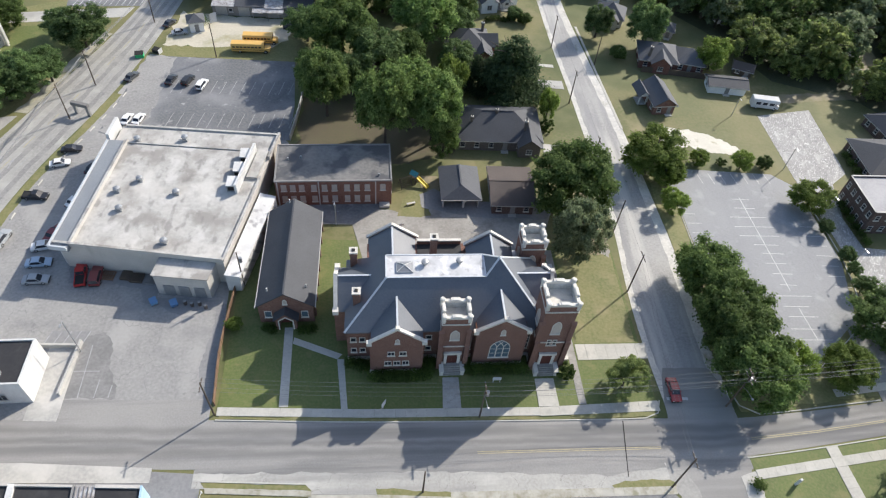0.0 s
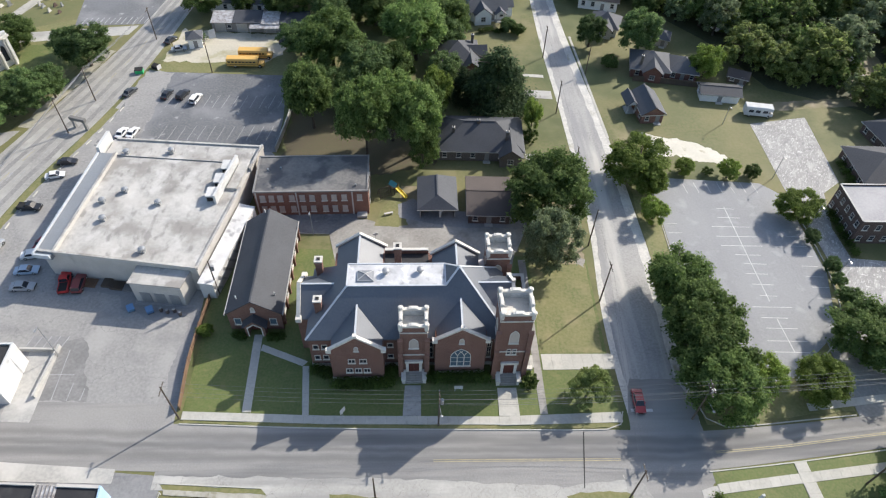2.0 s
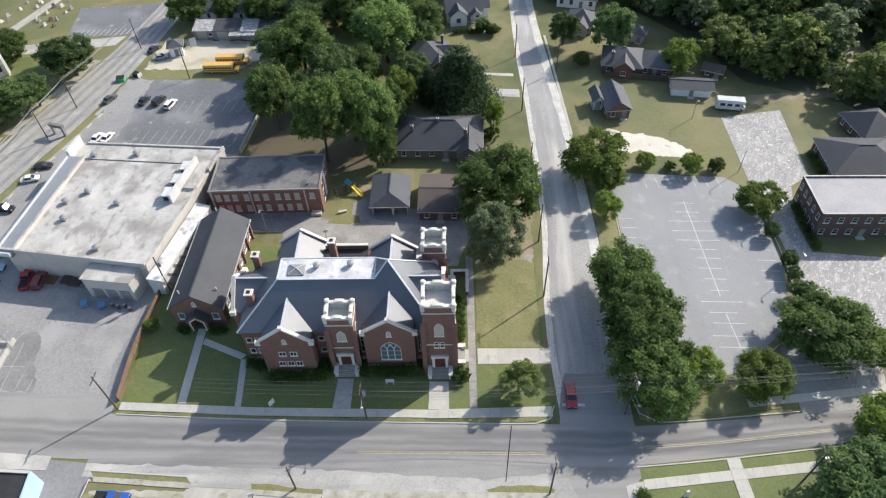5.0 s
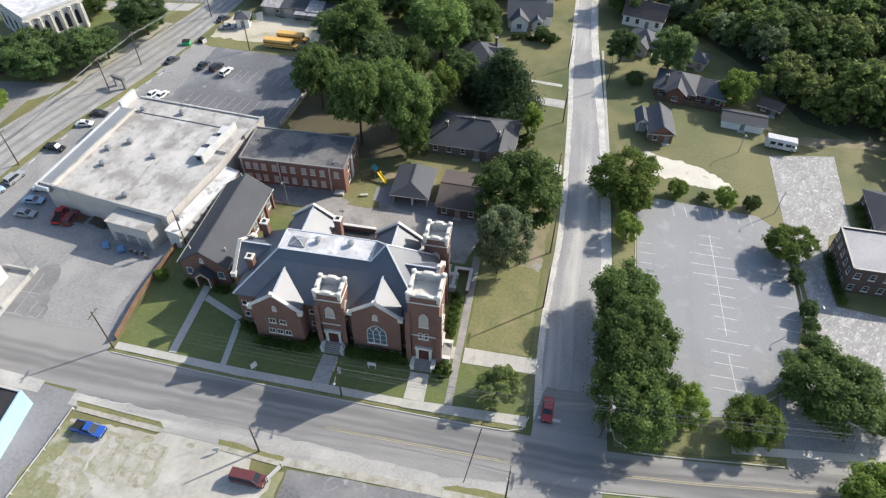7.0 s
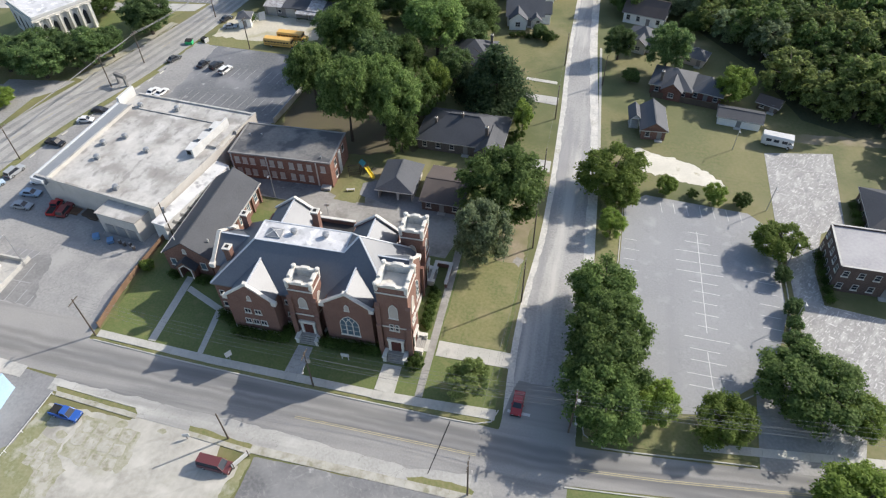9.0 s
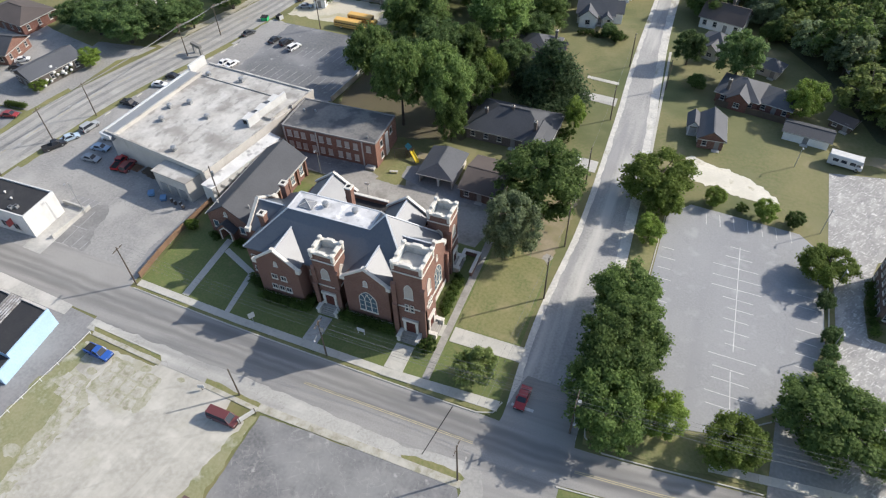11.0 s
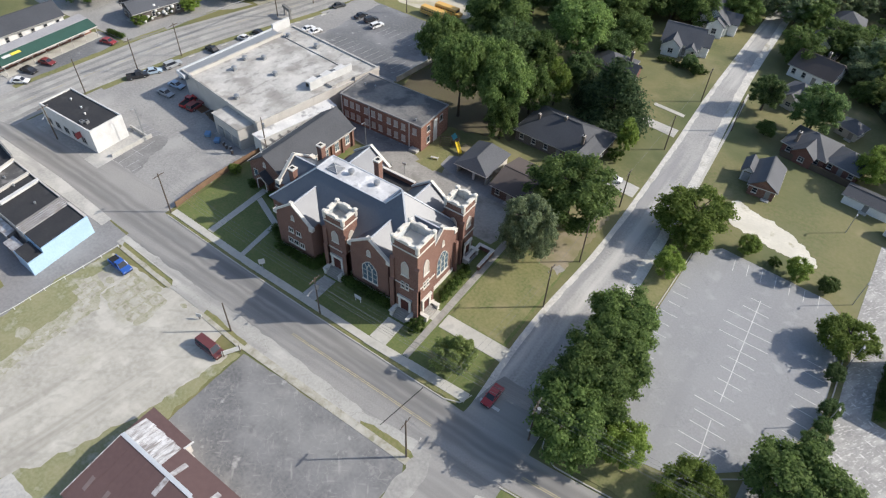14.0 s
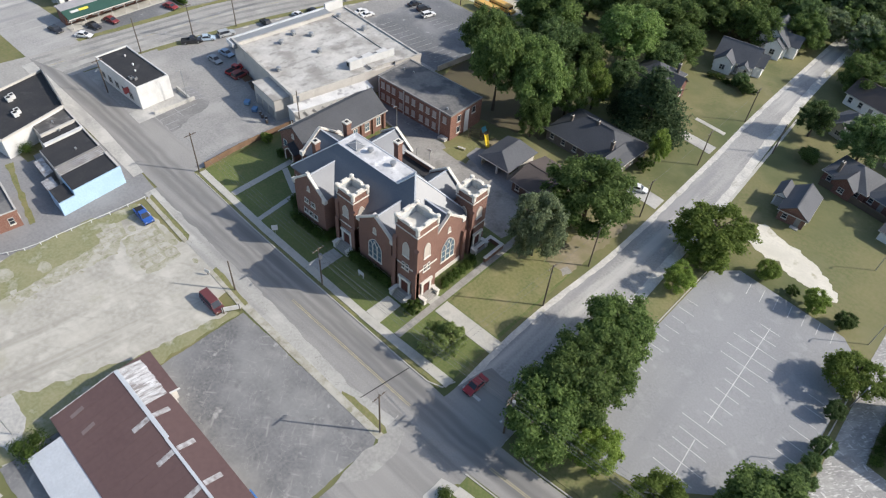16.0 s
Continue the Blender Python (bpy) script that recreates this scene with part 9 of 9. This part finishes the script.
part("tub", Shape().solid([(-0.8, 0.15), (0.8, 0.15), (0.95, 1.4), (-0.95, 1.4)], "x", -1.2, 1.2), plain("dumpster_green", (0.03, 0.42, 0.16), 0.5), skip)
part("lid", Shape().slab([(-1.25, -1.0, 1.42), (1.25, -1.0, 1.42), (1.25, 1.0, 1.6), (-1.25, 1.0, 1.6)], 0.06), BLACK, skip)

# ---- poles, lamps and wires ----


def pole(x, y, h, label, arms=1, lamp=None, turn=0.0, r=0.15, lean=(0, 0), can=False):
    ob = thing("utility_pole", label, "pole", (x, y, 0), turn, "wooden utility poles")
    part("shaft", Shape().tube([(0, 0, -0.3), (lean[0] * 0.5, lean[1] * 0.5, h * 0.5), (lean[0], lean[1], h)], [r, r * 0.85, r * 0.65], 10), WOOD, ob)
    for i in range(arms):
        z = h - 0.5 - i * 1.1
        part("crossarm", Shape().box(lean[0] - 0.06, lean[1] - 1.2, z - 0.07, lean[0] + 0.06, lean[1] + 1.2, z + 0.07), WOOD, ob)
        for v in (-1.05, -0.4, 0.4, 1.05):
            part("insulator", Shape().tube([(lean[0], lean[1] + v, z + 0.07), (lean[0], lean[1] + v, z + 0.25)], [0.06, 0.04], 6), GALV, ob)
    if can:
        part("transformer", Shape().tube([(0.4, 0, h - 2.4), (0.4, 0, h - 1.3)], [0.28, 0.28], 10), GALV, ob)
    if lamp:
        lx, ly, lz = lamp
        part("lamp_arm", Shape().tube([(0, 0, lz - 0.4), (lx * 0.5, ly * 0.5, lz), (lx, ly, lz)], [0.05, 0.045, 0.04], 6), GALV, ob)
        part("lamp_head", Shape().blob((lx * 1.1, ly * 1.1, lz), 0.24, 10, 6, 0.0, 0.35), GALV, ob, "pale street lamp head", True)
    return ob


pole(-34.5, -6.2, 9.4, "leaning wooden pole at the fence's end", 1, lean=(-0.3, 0.2))
pole(-3.5, -19.3, 7.3, "bare wooden pole by the gravel lot", 0)
pole(33.4, -20.2, 10.2, "wooden pole at the crossing", 1)
pole(5.9, -8.0, 9.4, "wooden pole with a lamp before the church", 1, (0.2, -2.0, 7.2), can=True)
pole(46.4, -7.6, 10.6, "wooden pole among the street trees", 2, (0.4, -2.2, 7.0), can=True)
pole(69.8, -18.6, 9.4, "wooden pole on the corner lawn", 1, can=True)
pole(36.0, 16.0, 10.4, "wooden pole on the side street", 1)
pole(36.3, 29.6, 10.0, "wooden pole on the side street", 0)
pole(36.0, 48.3, 9.4, "wooden pole on the side street", 1)
pole(36.2, 72.4, 9.0, "wooden pole on the side street", 1)
pole(36.2, 96.5, 9.0, "wooden pole on the side street", 1)
pole(46.2, 89.0, 8.0, "wooden pole across the side street", 0)
pole(-75.4, 64.4, 9.0, "wooden pole on the avenue", 1)
pole(-73.3, 76.7, 9.0, "wooden pole on the avenue", 1)
pole(-66.0, 104.0, 9.0, "wooden pole on the avenue", 1)
pole(-48.4, 88.8, 9.0, "wooden pole by the bus yard", 1)
pole(-79.4, 34.0, 9.0, "wooden pole on the avenue", 1)
pole(-81.6, 22.5, 9.0, "wooden pole on the avenue", 1)
pole(-83.5, 9.0, 9.0, "wooden pole on the avenue", 0)
pole(-33.0, 18.3, 9.2, "tall service pole by the fence", 0, can=True)
pole(-72.6, -5.4, 8.6, "wooden pole beside the white shop", 1, (0.8, -1.2, 6.4))


def lamp_post(x, y, h, label, arm=(0.0, -0.8)):
    ob = thing("lamp_post", label, "lamp", (x, y, 0), 0, "thin lamp posts")
    part("post", Shape().tube([(0, 0, -0.2), (0, 0, h)], [0.09, 0.06], 8), GALV, ob)
    part("arm", Shape().tube([(0, 0, h - 0.1), (arm[0], arm[1], h + 0.1)], [0.04, 0.035], 6), GALV, ob)
    part("head", Shape().box(arm[0] - 0.13, arm[1] - 0.28, h, arm[0] + 0.13, arm[1] + 0.28, h + 0.13), GALV, ob)


lamp_post(80.6, 49.2, 6.3, "thin lamp post at the car park's back")
lamp_post(75.6, 68.4, 5.2, "thin lamp post on the dry grass")
lamp_post(82.6, 34.4, 6.2, "thin lamp post beside the car park")
lamp_post(81.9, 20.6, 6.0, "thin lamp post beside the car park")
lamp_post(-57.0, 5.6, 8.4, "tall lamp post in the store yard")
lamp_post(-17.6, 33.0, 6.4, "lamp post in the churchyard")
lamp_post(-3.0, -56.6, 6.0, "lamp post behind the warehouse")


def wire(a, b, sag, label="thin grey overhead service wire", r=0.014):
    a, b = Vector(a), Vector(b)
    pts = [a.lerp(b, t / 12) - Vector((0, 0, sag * 4 * (t / 12) * (1 - t / 12))) for t in range(13)]
    tagged(part("overhead_wire", Shape().tube([tuple(p) for p in pts], [r] * 13, 5), CABLE), label, "wire", "overhead wires")


for v in (-1.05, -0.4, 0.4, 1.05):
    wire((-34.8, -6.0 + v, 8.9), (5.9, -8.0 + v, 8.9), 0.7)
    wire((5.9, -8.0 + v, 8.9), (46.4, -7.6 + v, 9.9), 0.7)
    wire((46.4, -7.6 + v, 9.9), (112, -2 + v, 9.0), 1.0)
for z in (8.2, 6.6):
    wire((5.9, -8.0, z), (46.4, -7.6, z + 0.6), 0.8, "thick dark overhead telephone cable", 0.024)
    wire((46.4, -7.6, z + 0.6), (112, -2, z), 1.0, "thick dark overhead telephone cable", 0.024)
for dx, z in ((-0.3, 8.6), (0.5, 8.2)):
    wire((33.4 + dx, -20.2, z + 0.6), (36.0 + dx, 16.0, z + 1.0), 0.6)
wire((36.0, 16.0, 9.6), (36.3, 29.6, 9.4), 0.3)
wire((36.3, 29.6, 9.4), (36.0, 48.3, 9.0), 0.4)
wire((36.0, 48.3, 9.0), (36.2, 72.4, 8.6), 0.4)
wire((36.2, 72.4, 8.6), (36.2, 96.5, 8.6), 0.4)
for v in (-1.05, -0.4, 0.4, 1.05):
    wire((-73.3, 76.7 + v, 8.4), (-66.0, 104.0 + v, 8.4), 0.5, r=0.03)
    wire((-81.6, 22.5 + v, 8.4), (-79.4, 34.0 + v, 8.4), 0.3, r=0.03)
    wire((-79.4, 34.0 + v, 8.4), (-75.4, 64.4 + v, 8.4), 0.4, r=0.03)
    wire((-75.4, 64.4 + v, 8.4), (-73.3, 76.7 + v, 8.4), 0.3, r=0.03)

# ---- small things ----
slide = thing("playground_slide", "yellow playground slide on a timber frame", "slide", (-1.4, 44.6, 0), -40)
part("chute", Shape().slab([(-0.1, -0.35, 1.6), (2.6, -0.35, 0.35), (2.6, 0.35, 0.35), (-0.1, 0.35, 1.6)], 0.12).beam((-0.1, -0.38, 1.7), (2.6, -0.38, 0.45), 0.08, 0.25).beam((-0.1, 0.38, 1.7), (2.6, 0.38, 0.45), 0.08, 0.25), plain("slide_yellow", (0.75, 0.55, 0.03), 0.4), slide)
part("platform", Shape().box(-1.4, -0.7, 1.45, 0, 0.7, 1.55), WOOD, slide)
for x in (-1.3, -0.1):
    for y in (-0.6, 0.6):
        part("post", Shape().box(x - 0.07, y - 0.07, 0, x + 0.07, y + 0.07, 2.6), WOOD, slide)
part("canopy", Shape().slab([(-1.6, -0.9, 2.4), (0.2, -0.9, 2.4), (0.2, 0, 3.0), (-1.6, 0, 3.0)], 0.05), plain("canopy_teal", (0.05, 0.25, 0.28), 0.6), slide)
# carport with a hipped roof
port = thing("carport", "open carport with a grey shingle roof", "carport", (6.9, 42.0, 0), 0)
part("back_wall", Shape().box(-3.6, 4.2, 0, 3.6, 4.4, 2.7), CREAM, port)
for x in (-3.6, 3.4):
    part("side_wall", Shape().box(x, -1.0, 0, x + 0.2, 4.2, 2.7), CREAM, port)
    part("low_wall", Shape().box(x, -4.4, 0, x + 0.2, -1.0, 1.0), CREAM, port)
    part("corner_post", Shape().box(x, -4.45, 0, x + 0.2, -4.2, 2.7), TRIM, port)
part("inner_wall", Shape().box(-3.4, 1.0, 0, -0.4, 1.2, 2.7), CREAM, port)
part("centre_pier", Shape().box(0.35, -4.5, 0, 0.75, -4.1, 2.7), WHITE, port, "white middle pier")
part("pier_brace", Shape().beam((0.75, -4.3, 1.6), (1.5, -4.3, 2.65), 0.12, 0.3), WHITE, port)
E_, R_ = 2.65, 4.6
part("roof_slope", Shape().slab([(-4.1, -5.0, E_), (0, -2.6, R_), (0, 3.4, R_), (-4.1, 4.9, E_)][::-1], 0.16), SHINGLE_GREY, port, "grey shingle roof slope")
part("roof_slope", Shape().slab([(0, -2.6, R_), (4.1, -5.0, E_), (4.1, 4.9, E_), (0, 3.4, R_)][::-1], 0.16), SHINGLE_GREY, port, "grey shingle roof slope")
part("roof_slope", Shape().slab([(-4.1, -5.0, E_), (4.1, -5.0, E_), (0, -2.6, R_)], 0.16), SHINGLE_GREY, port, "grey shingle roof slope")
part("roof_slope", Shape().slab([(4.1, 4.9, E_), (-4.1, 4.9, E_), (0, 3.4, R_)], 0.16), SHINGLE_GREY, port, "grey shingle roof slope")
part("fascia", Shape().beam((-4.1, -5.02, E_ - 0.1), (4.1, -5.02, E_ - 0.1), 0.06, 0.2), TRIM, port)
part("ridge_cap", Shape().beam((0, -2.6, R_ + 0.03), (0, 3.4, R_ + 0.03), 0.3, 0.08), SHINGLE_GREY, port)
for k, (x, y) in enumerate(((-7.4, 28.9), (-5.2, 30.5))):
    bollard = thing("yard_post", "thin metal post in the churchyard", "post", (x, y, 0.06), 12 * k, "posts in the churchyard")
    part("post", Shape().tube([(0, 0, -0.1), (0, 0, 3.0)], [0.07, 0.06], 8), GALV, bollard)
    part("hoop_board", Shape().box(-0.5, -0.05, 2.4, 0.5, 0.05, 2.9) if k else Shape().box(-0.12, -0.04, 2.2, 0.12, 0.04, 2.7), WHITE if k else GALV, bollard)
area("play_ground_patch", ragged([(-5.8, 35.2), (-0.9, 34.9), (-0.7, 42.0), (-2.9, 42.6), (-4.6, 40.0)], 0.6, 0.3), 0.07, LAWN_DRY, "worn grass by the playground", "ground")
area("play_sand", ragged([(-1.0, 42.6), (3.0, 42.4), (3.2, 46.5), (-0.6, 47.0)], 0.6, 0.35), 0.05, DIRT, "bare earth under the playground", "ground")
frame_ = thing("climbing_frame", "weathered timber climbing frame by the slide", "play frame", (-4.0, 44.0, 0), 25)
for x in (-1.2, 1.2):
    for sgn in (-1, 1):
        part("leg", Shape().beam((x, sgn * 0.9, 0), (x, sgn * 0.1, 2.2), 0.1, 0.1), WOOD, frame_)
part("top_beam", Shape().beam((-1.4, 0, 2.2), (1.4, 0, 2.2), 0.12, 0.12), WOOD, frame_)
for i in range(4):
    part("rung", Shape().beam((-1.2, -0.75 + i * 0.18, 0.4 + i * 0.45), (1.2, -0.75 + i * 0.18, 0.4 + i * 0.45), 0.06, 0.06), WOOD, frame_)
bench = thing("garden_bench", "pale timber bench on the worn grass", "bench", (-3.0, 38.4, 0.06), 15)
part("seat", Shape().box(-0.9, -0.22, 0.42, 0.9, 0.22, 0.48), CREAM, bench)
for x in (-0.7, 0.7):
    part("leg", Shape().box(x - 0.05, -0.2, 0, x + 0.05, 0.2, 0.42), CREAM, bench)
gate = thing("sign_frame", "grey weathered sign frame beside the avenue", "sign", (-73.0, 66.0, 0), -18)
for x in (-1.5, 1.5):
    part("post", Shape().box(x - 0.32, -0.25, 0, x + 0.32, 0.25, 2.5), DEPOT_WALL, gate)
part("beam", Shape().box(-1.95, -0.4, 2.3, 1.95, 0.4, 3.1), ANNEX_ROOF, gate)
board = thing("church_notice", "small white notice board on the lawn", "sign", (9.3, -2.0, 0.05), 0)
part("board_face", Shape().box(-0.7, -0.06, 0.7, 0.7, 0.06, 1.5), WHITE, board)
for x in (-0.55, 0.55):
    part("post", Shape().box(x - 0.05, -0.05, 0, x + 0.05, 0.05, 0.8), WHITE, board)
post = thing("sidewalk_sign", "white sign panel on a thin post by the sidewalk", "sign", (-9.0, -6.5, 0.1), 55)
part("post", Shape().tube([(0, 0, 0), (0, 0, 2.9)], [0.05, 0.05], 6), GALV, post)
part("sign_panel", Shape().box(-0.55, -0.1, 1.75, 0.55, -0.05, 3.0), WHITE, post, "white painted panel")
hoard = thing("roadside_board", "long pale roadside board on posts", "sign", (0.1, -22.4, 0), 60)
part("board_face", Shape().box(-1.5, -0.06, 0.5, 1.5, 0.06, 1.5), WHITE, hoard)
for x in (-1.3, 1.3):
    part("post", Shape().box(x - 0.07, -0.07, 0, x + 0.07, 0.07, 1.7), WOOD, hoard)
small = thing("street_sign", "small white sign by the gravel lot", "sign", (-9.6, -20.6, 0), 20)
part("board_face", Shape().box(-0.5, -0.05, 0.6, 0.5, 0.05, 1.4), WHITE, small)
part("post", Shape().box(-0.05, -0.05, 0, 0.05, 0.05, 0.8), WOOD, small)
tomb = thing("garden_monument", "white monument on the corner lawn", "monument", (52.7, -20.6, 0.05), 15)
part("monument_body", Shape().solid([(-0.35, 0), (0.35, 0), (0.33, 1.5), (0.2, 1.75), (-0.2, 1.75), (-0.33, 1.5)], "y", -0.15, 0.15), WHITE, tomb)
hedge_bush(46.6, -20.6, 1.0, 1.2, "shrubs on the corner lawn")
for i in range(6):
    hedge_bush(-103.4 + i * 0.95, 30.2 + i * 0.1, 0.75, 1.3, "hedge shrubs at the shop's end")
rng_f = random.Random(31)
for x, y, h in ((-101.0, 39.4, 1.8), (-100.7, 41.4, 2.0), (-100.4, 43.7, 3.4), (-99.8, 45.6, 2.2), (-99.2, 47.2, 2.8)):
    ob = thing("flowering_shrub", "shrub with large white blossoms before the workshop", "shrub", (x, y, 0), group="flowering shrubs")
    part("stem", Shape().tube([(0, 0, -0.1), (0, 0, h * 0.7)], [0.08, 0.04], 6), BARK, ob)
    part("crown", crown_shape([(0, 0, h * 0.45, 0.9, h * 0.45)], 200, 0.18, rng_f.randrange(999)), HEDGE, ob)
    for k in range(5 if h > 2.5 else 3):
        a = 2.4 * k + rng_f.uniform(-0.4, 0.4)
        part("blossom", Shape().blob((0.6 * math.cos(a) + 0.3, 0.6 * math.sin(a) - 0.2, h * (0.5 + 0.14 * k)), rng_f.uniform(0.34, 0.55), 8, 5, 0.4, 0.9), WHITE, ob, smooth=True)

# headstones, refuse box and banner across the rear car park


def headstone(x, y, turn, w, h, stone):
    ob = thing("headstone", "weathered upright headstone in the grass", "headstone", (x, y, 0), turn, "headstones in the cemetery")
    part("base", Shape().box(-w * 0.7, -0.25, 0, w * 0.7, 0.25, 0.25), stone, ob)
    part("slab", Shape().solid([(-w / 2, 0.25), (w / 2, 0.25), (w / 2, h * 0.85), (w * 0.25, h), (-w * 0.25, h), (-w / 2, h * 0.85)], "y", -0.12, 0.12), stone, ob)


rng_h = random.Random(77)
for i in range(8):
    for j in range(5):
        x, y = -113.5 + i * 2.5 + rng_h.uniform(-0.8, 0.8) + j * 0.3, 117.5 + j * 3.6 + rng_h.uniform(-0.9, 0.9)
        lane = abs((x + 104.5) - (y - 124.7) * 0.327)
        if rng_h.random() < 0.25 or lane < 2.3 or x > -93.5:
            continue
        headstone(x, y, 68 + rng_h.uniform(-12, 12), rng_h.uniform(0.6, 1.1), rng_h.uniform(0.7, 1.3), rng_h.choice((STONE, GALV, BRICK_BROWN, OLD_CONCRETE)))
refuse = thing("refuse_box", "dark refuse box with a white end panel", "bin", (-62.5, 90.4, 0.0), -25)
refuse.matrix_basis = refuse.matrix_basis @ Matrix.Diagonal((0.72, 0.72, 0.72, 1))
part("box_body", Shape().solid([(-0.9, 0.1), (0.9, 0.1), (0.9, 1.5), (-0.9, 1.2)], "x", -1.5, 1.2), BLACK, refuse)
part("end_panel", Shape().box(1.2, -0.95, 0.0, 1.3, 0.95, 1.7), WHITE, refuse, "white painted panel")
banner = thing("banner_frame", "tilted white banner on a thin frame", "banner", (-51.4, 104.3, 0), 25)
part("cloth", Shape().slab([(-0.9, -0.3, 0.4), (0.9, -0.3, 0.5), (1.1, 0.4, 2.7), (-0.6, 0.4, 2.5)], 0.05), WHITE, banner)
for x in (-0.8, 1.0):
    part("stake", Shape().tube([(x, 0.45, 0), (x, 0.45, 2.6)], [0.05, 0.05], 6), GALV, banner)
hedge_bush(-53.8, 103.0, 1.6, 2.6, "shrub beside the kiosk")
